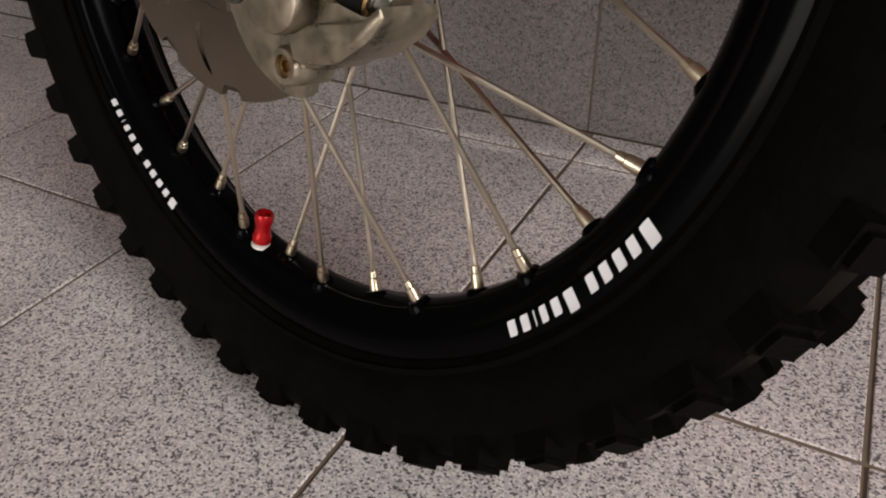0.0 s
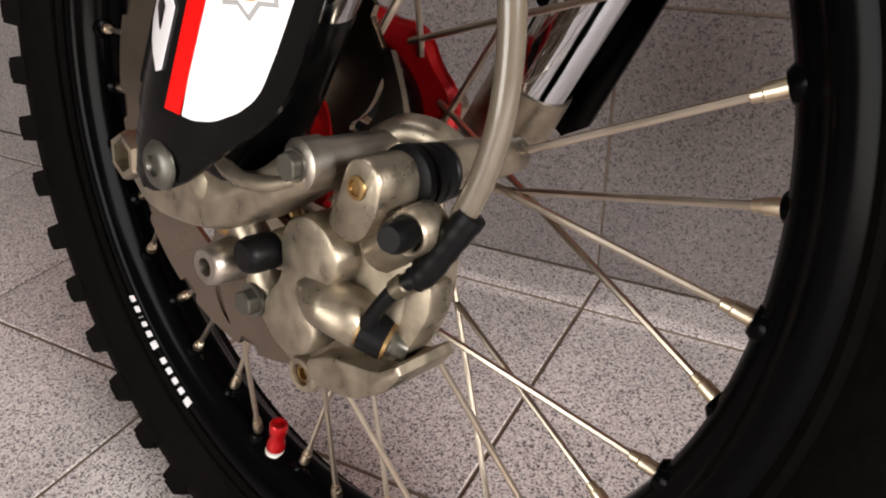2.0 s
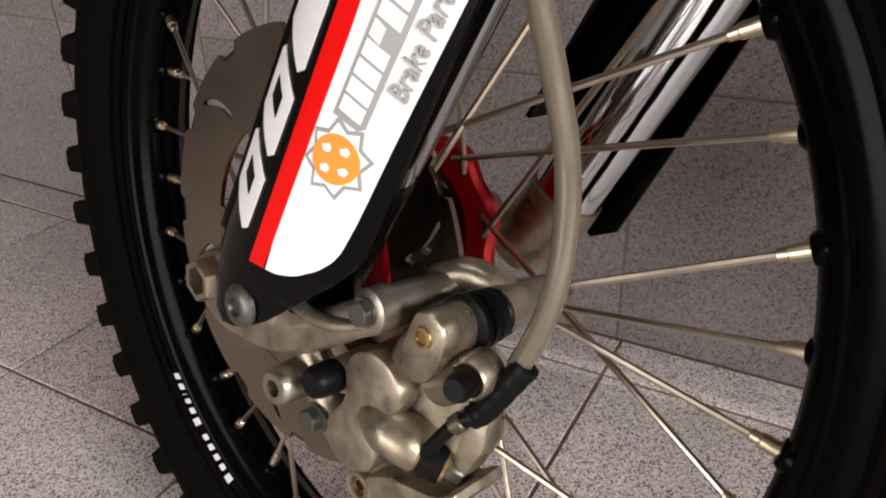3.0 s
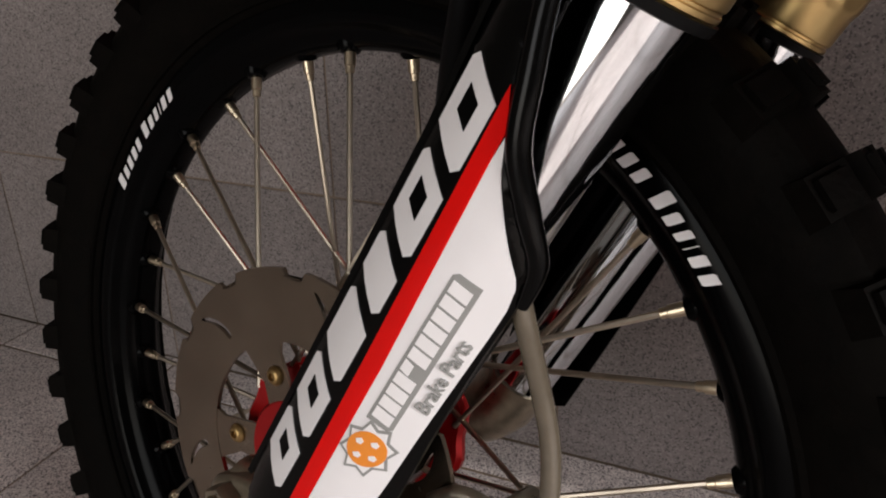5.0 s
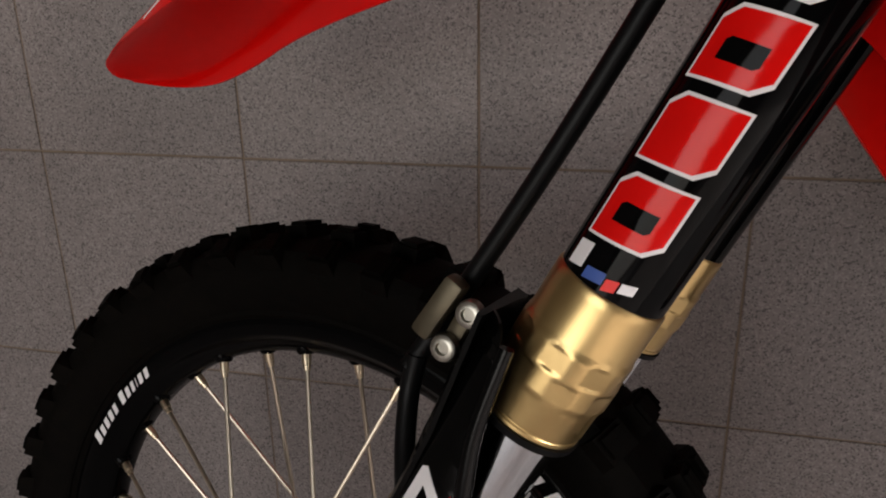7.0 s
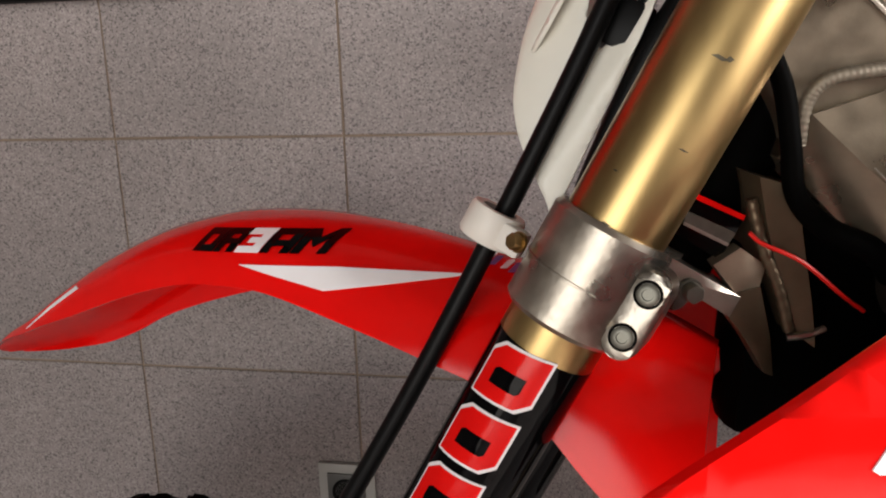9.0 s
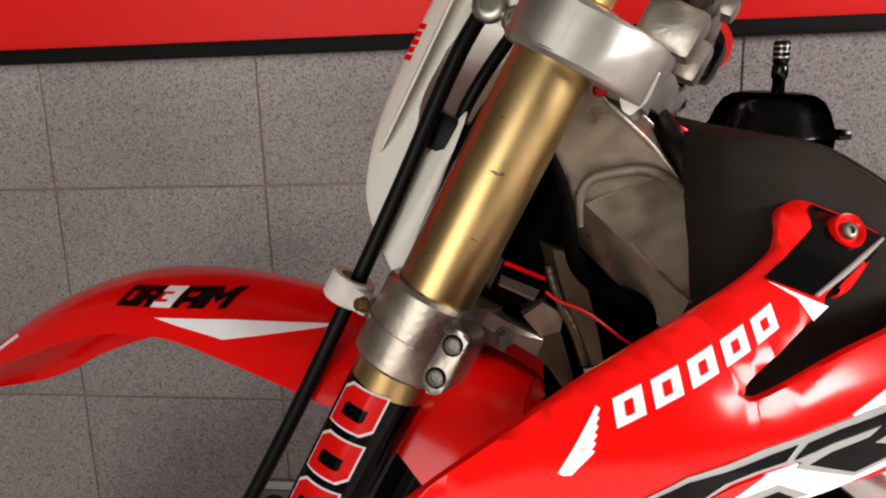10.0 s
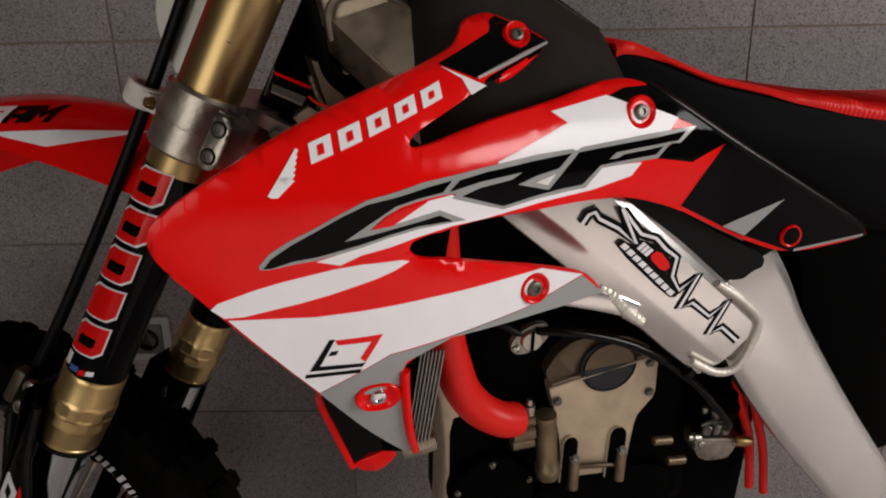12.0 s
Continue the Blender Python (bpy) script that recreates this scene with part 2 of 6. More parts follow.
def bolt_mesh(p, axis, r, h, washer=1.35, socket=True):
    """A hexagon flange bolt or, with a socket, a round button with a sunk hexagon."""
    bm = bmesh.new()
    m = aim(p, axis)
    if socket:
        add_lathe(bm, m, [(0, r * washer), (h * 0.35, r * washer), (h * 0.8, r * 1.05), (h, r * 0.8), (h, r * 0.55), (h * 0.55, r * 0.5)], 18)
    else:
        add_lathe(bm, m, [(0, r * washer), (h * 0.25, r * washer)], 18)
        add_lathe(bm, m, [(h * 0.25, r * 0.86), (h * 0.9, r * 0.86), (h, r * 0.76)], 30, hexa)
    return bm


def curve_points(pts, per=8, closed=False):
    pts = [Vector(p) for p in pts]
    n, out = len(pts), []
    last = n if closed else n - 1
    for i in range(last):
        a, b, c, d = (pts[(i + k) % n] if closed else pts[min(max(i + k, 0), n - 1)] for k in (-1, 0, 1, 2))
        for j in range(per):
            t = j / per
            out.append(0.5 * ((2 * b) + (c - a) * t + (2 * a - 5 * b + 4 * c - d) * t * t + (3 * b - a - 3 * c + d) * t ** 3))
    if not closed:
        out.append(pts[-1])
    return out


def sweep(pts, r, seg=12, per=8, bm=None, flat=1.0, up=(0, 1, 0), ribs=None):
    """A round or flattened tube along a smooth curve; r is a radius or one radius for each point."""
    bm = bm or bmesh.new()
    path = curve_points(pts, per)
    rad = r if isinstance(r, (list, tuple)) else [r] * len(pts)
    rings = []
    for k, p in enumerate(path):
        t = (path[min(k + 1, len(path) - 1)] - path[max(k - 1, 0)]).normalized()
        side = t.cross(Vector(up))
        side = side.normalized() if side.length > 1e-4 else t.orthogonal().normalized()
        top = side.cross(t)
        u = k / per
        i = min(int(u), len(rad) - 2)
        rr = rad[i] + (rad[i + 1] - rad[i]) * (u - i)
        if ribs:
            rr *= ribs(k)
        rings.append([bm.verts.new(p + side * rr * math.cos(2 * math.pi * j / seg) + top * rr * flat * math.sin(2 * math.pi * j / seg)) for j in range(seg)])
    for a, b in zip(rings, rings[1:]):
        for j in range(seg):
            bm.faces.new((a[j], a[(j + 1) % seg], b[(j + 1) % seg], b[j]))
    bm.faces.new(rings[0])
    bm.faces.new(rings[-1])
    return bm


def loft(sections, cap=True, bm=None):
    bm = bm or bmesh.new()
    rings = [[bm.verts.new(p) for p in s] for s in sections]
    n = len(rings[0])
    for a, b in zip(rings, rings[1:]):
        for j in range(n):
            bm.faces.new((a[j], a[(j + 1) % n], b[(j + 1) % n], b[j]))
    if cap:
        bm.faces.new(rings[0])
        bm.faces.new(rings[-1])
    return bm


def chaikin(poly, times=1, cut=0.22):
    for _ in range(times):
        out = []
        for i, (x, y) in enumerate(poly):
            x2, y2 = poly[(i + 1) % len(poly)]
            out += [(x + (x2 - x) * cut, y + (y2 - y) * cut), (x2 + (x - x2) * cut, y2 + (y - y2) * cut)]
        poly = out
    return poly


def sheet(poly, place, thick, step=0.02, off=0.0, lip=0.0):
    """A bent plate: the outline poly in (u, v), laid on the surface place(u, v, height), with a rolled lip along its rim."""
    flat = bmesh.new()
    flat.faces.new([flat.verts.new((u, v, 0)) for u, v in poly]).normal_update()
    bmesh.ops.triangulate(flat, faces=flat.faces[:])
    for axis in (0, 1):
        lo, hi = min(p[axis] for p in poly), max(p[axis] for p in poly)
        for k in range(1, int((hi - lo) / step) + 1):
            co = [0, 0, 0]
            co[axis] = lo + k * step
            no = [0, 0, 0]
            no[axis] = 1
            bmesh.ops.bisect_plane(flat, geom=flat.verts[:] + flat.edges[:] + flat.faces[:], plane_co=co, plane_no=no, dist=1e-6)
    flat.verts.index_update()
    rim = {v.index for e in flat.edges if e.is_boundary for v in e.verts}
    bm = bmesh.new()
    top = [bm.verts.new(place(v.co.x, v.co.y, off - (lip if v.index in rim else 0))) for v in flat.verts]
    low = [bm.verts.new(place(v.co.x, v.co.y, off - thick)) for v in flat.verts]
    for f in flat.faces:
        i = [v.index for v in f.verts]
        bm.faces.new([top[k] for k in i])
        bm.faces.new([low[k] for k in reversed(i)])
    for e in flat.edges:
        if e.is_boundary:
            a, b = (v.index for v in e.verts)
            bm.faces.new((top[a], top[b], low[b], low[a]))
    flat.free()
    return bm


def letters(text, size, place, depth=0.0006, span=None, heavy=0.0, shear=0.25):
    """Words in the built-in font, bent onto the surface place(u, v, height); span: u0, u1, v0, v1 to fill."""
    data = bpy.data.curves.new(text, "FONT")
    data.body, data.size, data.extrude, data.shear, data.resolution_u, data.offset = text, size, depth, shear, 2, heavy
    tmp = bpy.data.objects.new(text, data)
    scene.collection.objects.link(tmp)
    me = bpy.data.meshes.new_from_object(tmp.evaluated_get(bpy.context.evaluated_depsgraph_get()))
    bpy.data.objects.remove(tmp)
    if span:
        xs, ys = [v.co.x for v in me.vertices], [v.co.y for v in me.vertices]
        for v in me.vertices:
            v.co.x = span[0] + (v.co.x - min(xs)) / (max(xs) - min(xs)) * (span[1] - span[0])
            v.co.y = span[2] + (v.co.y - min(ys)) / (max(ys) - min(ys)) * (span[3] - span[2])
    bm = bmesh.new()
    bm.from_mesh(me)
    bmesh.ops.triangulate(bm, faces=bm.faces[:])
    bmesh.ops.subdivide_edges(bm, edges=bm.edges[:], cuts=2, use_grid_fill=True)
    bm.to_mesh(me)
    bm.free()
    for v in me.vertices:
        v.co = place(v.co.x, v.co.y, v.co.z)
    return me


def slant(u0, u1, v0, v1, lean=0.0, cut=0.0):
    """A leaning block of four or, with a cut corner, six sides."""
    if not cut:
        return [(u0, v0), (u1, v0), (u1 + lean, v1), (u0 + lean, v1)]
    return [(u0, v0), (u1 - cut, v0), (u1, v0 + cut), (u1 + lean, v1), (u0 + lean + cut, v1), (u0 + lean, v1 - cut)]


def mesh_thing(name, bm, mat, label, category, kind="", m=None, group="", angle=38):
    ob = new(name, finish(bm, name, mat, angle))
    if m is not None:
        ob.matrix_basis = m
    return tagged(ob, label, category, group, kind)

# ---- the room: back wall with a red board, other walls, ceiling ----
TX, TZ, GAP = 0.3262, 0.3300, 0.0032
ROOM = (-3.0, 4.0, -4.5, 2.7)


def room_wall(name, cells, label):
    bm = bmesh.new()
    for x0, x1, y0, y1, z0, z1 in cells:
        add_box(bm, (x1 - x0, y1 - y0, z1 - z0), Matrix.Translation(((x0 + x1) / 2, (y0 + y1) / 2, (z0 + z1) / 2)))
    return mesh_thing(name, bm, PLASTER, label, "wall", "structure")


x0, x1, yf, zc = ROOM
wall_north = mesh_thing("wall_north", boxes(((x1 - x0, 0.2, zc), Matrix.Translation(((x0 + x1) / 2, 0.1022, zc / 2)), 0)), GROUT, "wall clad in square speckled grey-brown stone tiles", "wall", "structure")
floor = mesh_thing("floor", boxes(((x1 - x0, -yf + 0.2, 0.1), Matrix.Translation(((x0 + x1) / 2, (yf + 0.2) / 2 - 0.1, -0.0520)), 0)), FLOOR_GROUT, "floor of square speckled light grey terrazzo tiles", "floor", "structure")
# unseen walls and ceiling, added to close the room and limit the fill
room_wall("wall_west", [(x0 - 0.15, x0, yf, 0.0, 0, zc)], "unseen plain plastered wall, dark to cut fill light")
room_wall("wall_east", [(x1, x1 + 0.15, yf, -2.9, 0, zc), (x1, x1 + 0.15, -1.1, 0.0, 0, zc), (x1, x1 + 0.15, -2.9, -1.1, 0, 1.3), (x1, x1 + 0.15, -2.9, -1.1, 2.3, zc)], "unseen dark plastered wall with a window opening")
room_wall("wall_south", [(x0, -2.35, yf - 0.15, yf, 0, zc), (0.25, x1, yf - 0.15, yf, 0, zc), (-2.35, 0.25, yf - 0.15, yf, 2.25, zc)], "unseen dark plastered wall with an assumed open doorway")
mesh_thing("ceiling", boxes(((x1 - x0 + 0.3, -yf + 0.35, 0.12), Matrix.Translation(((x0 + x1) / 2, yf / 2, zc + 0.06)), 0)), CEIL, "unseen plain ceiling, dark to cut fill light", "ceiling", "structure")
# unseen ground added outside the assumed doorway
mesh_thing("ground", boxes(((60, 30, 0.1), Matrix.Translation((0, yf - 15.2, -0.12)), 0)), GROUT, "unseen bare ground added outside the assumed doorway", "ground", "structure")

# red board with a black lower frame on the wall
board = thing("wall_board", (0.6, 0.0, 1.17), "long glossy red board with a black frame fixed to the tiled wall", "board")
part("panel", boxes(((3.6, 0.012, 0.62), Matrix.Translation((0, -0.007, 0.33)), 0.002)), BOARD_RED, board)
part("bottom_rail", boxes(((3.64, 0.02, 0.02), Matrix.Translation((0, -0.011, 0.010)), 0.003)), BOARD_BLACK, board, "black frame rail")
part("top_rail", boxes(((3.64, 0.02, 0.02), Matrix.Translation((0, -0.011, 0.65)), 0.003)), BOARD_BLACK, board, "black frame rail")

# wall socket beside a joint of the tiles
sock = thing("wall_socket", (-0.022, 0.0, 0.482), "square cream wall socket with a dark round insert", "socket")
part("surround", boxes(((0.084, 0.009, 0.084), Matrix.Translation((0, -0.0035, 0)), 0.003)), SOCKET, sock)
part("insert", boxes(((0.056, 0.004, 0.056), Matrix.Translation((0, -0.0092, 0)), 0.0015)), SOCKET_GREY, sock, "grey insert")
part("cup", lathe((0, -0.0108, 0), (0, -1, 0), [(0, 0.021), (0.0016, 0.021), (0.0016, 0.0175), (0.0004, 0.0165)], 28), BOARD_BLACK, sock, "dark round cup")

# ---- the motorcycle ----
FRONT = pose(-0.0352, -0.4584, 0.3503, -10.03, 0, -13.94)
RIM_SHIFT = Matrix.Translation((0, 0.0034, 0))
ROLLER = pose(-0.0360, -0.4615, 0.3495, -9.99, 0, -13.25)  # the front wheel on its axle
RAKE, STEER = radians(26.5), 30.0
AX = Vector((math.sin(RAKE), 0, math.cos(RAKE)))
PIV = Vector((0.079, 0, 0))
BODY = FRONT @ Matrix.Translation(PIV) @ Matrix.Rotation(radians(STEER), 4, AX) @ Matrix.Translation(-PIV)
bike = thing("motorcycle", (0.0, -0.51, 0.0), "red and white motocross motorcycle with gold forks on tiled floor", "motorcycle")


def fk(s, n, y):
    """A place on the fork: s along the leg from the axle's level, n behind its axis, y across."""
    return Vector((0.052 + AX.x * s + AX.z * n, y, AX.z * s - AX.x * n))


def on_wheel(r, a, y):
    return Vector((r * math.cos(a), y, r * math.sin(a)))



# tyre: carcass, then each tread block
prof = [(-0.0235, 0.279), (-0.031, 0.283), (-0.0395, 0.297), (-0.0445, 0.314), (-0.0450, 0.327), (-0.0405, 0.336), (-0.022, 0.3415), (0, 0.3425)]
prof = prof + [(-h, r) for h, r in reversed(prof[:-1])]


def ring_mesh(profile, seg, closed=True):
    bm = bmesh.new()
    rings = [[bm.verts.new(on_wheel(r, 2 * math.pi * i / seg, y)) for y, r in profile] for i in range(seg)]
    k = len(profile)
    for i in range(seg):
        a, b = rings[i], rings[(i + 1) % seg]
        for j in range(k if closed else k - 1):
            bm.faces.new((a[j], a[(j + 1) % k], b[(j + 1) % k], b[j]))
    return bm


tyre = part("tyre", ring_mesh(prof + [(0.018, 0.274), (-0.018, 0.274)], 144), RUBBER, bike, "black knobbly off-road tyre", ROLLER @ Matrix.Translation((0, 0.0075, 0)))
# moulded rings on the sidewall
for y, r in ((-0.0338, 0.2875), (0.0338, 0.2875)):
    part("bead_ring", ring_mesh([(y - 0.0012, r - 0.0018), (y - 0.0012, r + 0.0018), (y + 0.0012, r + 0.0018), (y + 0.0012, r - 0.0018)], 144), RUBBER, tyre)


def knob_mesh(wide, long, high, taper):
    bm = bmesh.new()
    add_box(bm, (long, wide, high), Matrix.Translation((0, 0, high / 2 - 0.004)))
    for v in bm.verts:
        if v.co.z > 0:
            v.co.x *= taper
            v.co.y *= taper
    bmesh.ops.bevel(bm, geom=[e for e in bm.edges if all(v.co.z > 0 for v in e.verts)], offset=0.0030, segments=2, affect="EDGES")
    return finish(bm, "knob", RUBBER, 30)


SHOULDER, SHOULDER_LONG = knob_mesh(0.025, 0.0235, 0.0200, 0.84), knob_mesh(0.027, 0.0220, 0.0200, 0.86)
MID, MID_WIDE = knob_mesh(0.019, 0.0225, 0.0165, 0.88), knob_mesh(0.030, 0.0215, 0.0165, 0.90)
COUNT = 45
for i in range(COUNT):
    turn = Matrix.Rotation(-radians(0.2 + 360 * i / COUNT), 4, "Y")
    for e in (-1, 1):
        m = turn @ Matrix.Translation((0.3300, e * 0.0352, 0)) @ Matrix.Rotation(radians(90), 4, "Y") @ Matrix.Rotation(radians(-e * (40 if i % 2 else 37)), 4, "X")
        piece("knob", SHOULDER if i % 2 else SHOULDER_LONG, tyre, m)
    for y in ((-0.0130, 0.0130) if i % 2 else (0.0,)):
        m = turn @ Matrix.Translation((0.3418, y, 0)) @ Matrix.Rotation(radians(90), 4, "Y")
        piece("knob", MID if i % 2 else MID_WIDE, tyre, m)

# rim with nipple seats, spokes, hub, brake disc
rim_prof = [(0, 0.2520), (-0.008, 0.2525), (-0.0125, 0.2555), (-0.0165, 0.2610), (-0.0185, 0.2645), (-0.0225, 0.2668), (-0.0250, 0.2700), (-0.0258, 0.2810), (-0.0248, 0.2838), (-0.0225, 0.2838), (-0.0215, 0.2800)]
rim_prof = rim_prof + [(-y, r) for y, r in reversed(rim_prof[1:])]
rim = part("rim", ring_mesh(rim_prof, 160), RIM_BLACK, bike, "glossy black spoked rim with white stickers", ROLLER @ RIM_SHIFT)
seat_bump = finish(add_lathe(bmesh.new(), Matrix(), [(-0.004, 0.0085), (0, 0.0080), (0.0028, 0.0062), (0.0032, 0.004)], 14), "nipple_seat", RIM_BLACK)
nipple_me = finish(add_lathe(bmesh.new(), Matrix(), [(0, 0.0034), (0.003, 0.0038), (0.012, 0.0036), (0.0125, 0.0029), (0.0165, 0.0028), (0.017, 0.0019)], 10), "nipple", NIPPLE)
spoke_bm = bmesh.new()
add_lathe(spoke_bm, Matrix(), [(0, 0.00185), (0.2, 0.00185), (0.206, 0.0021), (0.212, 0.0021)], 8)
spoke_me = finish(spoke_bm, "spoke", STEEL)
for i in range(36):
    a = radians(-64.2 + 10 * i)
    left = i % 2 == 0
    turn = (-1, 1, 1, -1)[i % 4]
    y_rim, y_hub = (-0.0038, -0.048) if left else (0.0027, 0.036)
    p = on_wheel(0.2525, a, y_rim)
    # the spoke passes the axle at a fixed distance
    inward = Vector((-math.cos(a), 0, -math.sin(a)))
    tang = Vector((-math.sin(a), 0, math.cos(a)))
    beta = math.asin(0.040 / 0.2525)
    d = inward * math.cos(beta) + tang * math.sin(beta) * turn
    reach = 0.2525 * math.cos(beta) - 0.030
    q = p + d * reach
    q.y = y_hub
    ax = (q - p).normalized()
    sp = piece("spoke", spoke_me, bike, aim(p, ax))
    sp.matrix_parent_inverse = bike.matrix_basis.inverted() @ ROLLER
    piece("nipple", nipple_me, sp, Matrix.Translation((0, 0, -0.002)))
    piece("nipple_seat", seat_bump, rim, RIM_SHIFT.inverted() @ aim(p - ax * 0.001, ax))


def rim_place(a0, r0, y, mirror):
    def place(u, v, h):
        ang = a0 + mirror * u / 0.275
        return on_wheel(r0 + v, ang, y - h - 0.18 * v * 0)
    return place


# white sticker words on the rim wall: plain blocks
word = [(0.0, 0.0078), (0.0088, 0.0068), (0.0166, 0.0068), (0.0244, 0.0068), (0.0322, 0.0066), (0.0440, 0.0075), (0.0524, 0.0066), (0.0600, 0.0058), (0.0666, 0.0028), (0.0704, 0.0066), (0.0780, 0.0066)]
for centre in (48.0, 141.3, -127.7, -36.4):
    for u, w in word:
        tall = 0.0104 if u in (0.0, 0.0440) else 0.0082
        place = rim_place(radians(centre) + 0.053 / 0.275, 0.2697, -0.02585, -1)
        part("sticker_block", sheet(slant(1.25 * u, 1.25 * u + 1.25 * w - 0.0026, 0.0, tall, 0.0020, 0.0010), place, 0.0005, 0.01, 0.0004), ST_WHITE, rim, "white sticker block")

hub = part("hub", lathe((0, -0.056, 0), (0, 1, 0), [(0, 0.020), (0.010, 0.026), (0.014, 0.040), (0.020, 0.049), (0.028, 0.052), (0.070, 0.052), (0.080, 0.049), (0.092, 0.040), (0.098, 0.030), (0.12, 0.024), (0.13, 0.016)], 48), BLACK_PLASTIC, bike, "black wheel hub with red spoke flanges", FRONT)
for y, r in ((-0.046, 0.060), (0.036, 0.063)):
    wave = lambda a: 1 + 0.035 * math.cos(9 * a)
    part("flange", lathe((0, y - 0.0045, 0), (0, 1, 0), [(0, r * 0.55), (0, r - 0.003), (0.003, r), (0.007, r), (0.010, r - 0.003), (0.012, r * 0.62), (0.016, r * 0.55)], 72, wave), RED_ANO, hub, "red anodised spoke flange")
part("flange_cover", lathe((0, 0.044, 0), (0, 1, 0), [(0, 0.046), (0.004, 0.045), (0.014, 0.034), (0.018, 0.026)], 40), RED_ANO, hub, "red anodised hub cover")
disc_y = -0.062


def scallop(a):
    t = (a * 12 / (2 * math.pi)) % 1
    return 1 - 0.055 * (1 if t < 0.22 else max(0, 1 - (t - 0.22) / 0.06))


def slotted_disc(inner, outer, y, h, count, phase, edge):
    """A flat ring with curved slots cut through it; the columns follow the curve of the slots."""
    radii = [inner, 0.083, 0.0865, 0.088, 0.0905, 0.095, 0.100, 0.105, 0.110, 0.1125, 0.114, 0.118, outer]
    half = [0.0006, 0.0006, 0.0006, 0.0010, 0.0024, 0.0029, 0.0030, 0.0030, 0.0027, 0.0018, 0.0008, 0.0006, 0.0006]
    plain, bm, cols = 40, bmesh.new(), []
    for i in range(count):
        a0, a1 = 2 * math.pi * (i + phase) / count, 2 * math.pi * (i + 1 + phase) / count
        cols.append(("open", a0, -1))
        cols.append(("solid", a0, 1))
        cols += [("solid", a0 + (a1 - a0) * k / plain, 0) for k in range(1, plain)]
    grid = []
    for kind, a, e in cols:
        col = []
        for r, w in zip(radii, half):
            t = min(max((r - 0.088) / 0.026, 0), 1)
            b = a + 0.16 * t * t - 0.05 + e * w / r
            rr = r * edge(b % (2 * math.pi)) if r == outer else r
            col.append([bm.verts.new(on_wheel(rr, b, yy)) for yy in (y - h, y + h)])
        grid.append(col)
    n, m = len(cols), len(radii)

    def solid(c, j):
        return 0 <= j < m - 1 and not (cols[c % n][0] == "open" and 3 <= j <= 9)
    for c in range(n):
        for j in range(m - 1):
            if not solid(c, j):
                continue
            p, q = grid[c], grid[(c + 1) % n]
            for s in (0, 1):
                bm.faces.new((p[j][s], p[j + 1][s], q[j + 1][s], q[j][s]))
            for ok, u, v in ((solid(c, j - 1), p[j], q[j]), (solid(c, j + 1), p[j + 1], q[j + 1]), (solid(c - 1, j), p[j], p[j + 1]), (solid(c + 1, j), q[j], q[j + 1])):
                if not ok:
                    bm.faces.new((u[0], v[0], v[1], u[1]))
    bmesh.ops.recalc_face_normals(bm, faces=bm.faces[:])
    return bm


disc = part("brake_disc", slotted_disc(0.076, 0.1225, disc_y, 0.0015, 6, 0.31, scallop), DISC, bike, "scalloped grey steel brake disc", FRONT)
for i in range(5):
    a = 2 * math.pi * (i + 0.55) / 5
    pts = [on_wheel(r, a + d, disc_y) for r, d in ((0.036, -0.36), (0.052, -0.20), (0.068, -0.12), (0.080, -0.16), (0.080, 0.34), (0.068, 0.30), (0.052, 0.24), (0.036, 0.36))]
    arm = bmesh.new()
    loft([[p + Vector((0, y, 0)) for p in pts] for y in (-0.0012, 0.0012)], bm=arm)
    part("disc_arm", arm, DISC, disc)
    part("disc_bolt", bolt_mesh(on_wheel(0.054, a, disc_y - 0.001), (0, -1, 0), 0.0048, 0.004), BRASS, disc, "brass-coloured bolt")
part("disc_carrier", lathe((0, disc_y - 0.002, 0), (0, 1, 0), [(0, 0.03), (0, 0.037), (0.002, 0.039), (0.012, 0.039), (0.014, 0.03)], 40), RED_ANO, disc, "red disc carrier")

# red valve cap on the rim
va = radians(-99.6)
vin = Vector((-math.cos(va), 0, -math.sin(va)))
vp = on_wheel(0.2535, va, -0.004)
vcap = part("valve_cap", lathe(vp, vin, [(0.003, 0.0066), (0.008, 0.0069), (0.0105, 0.0057), (0.017, 0.0056), (0.020, 0.0066), (0.0255, 0.0068), (0.027, 0.0060), (0.027, 0.0044), (0.024, 0.004)], 28, lambda a: 1 + 0.02 * math.cos(14 * a)), RED_ANO, bike, "red anodised valve cap", ROLLER)
part("washer", lathe(vp, vin, [(-0.001, 0.0070), (0.0010, 0.0070), (0.0014, 0.0064)], 24), CLIP_WHITE, vcap, "white washer")
part("stem", lathe(vp, vin, [(-0.002, 0.0045), (0.006, 0.0045)], 12), STEEL, vcap)



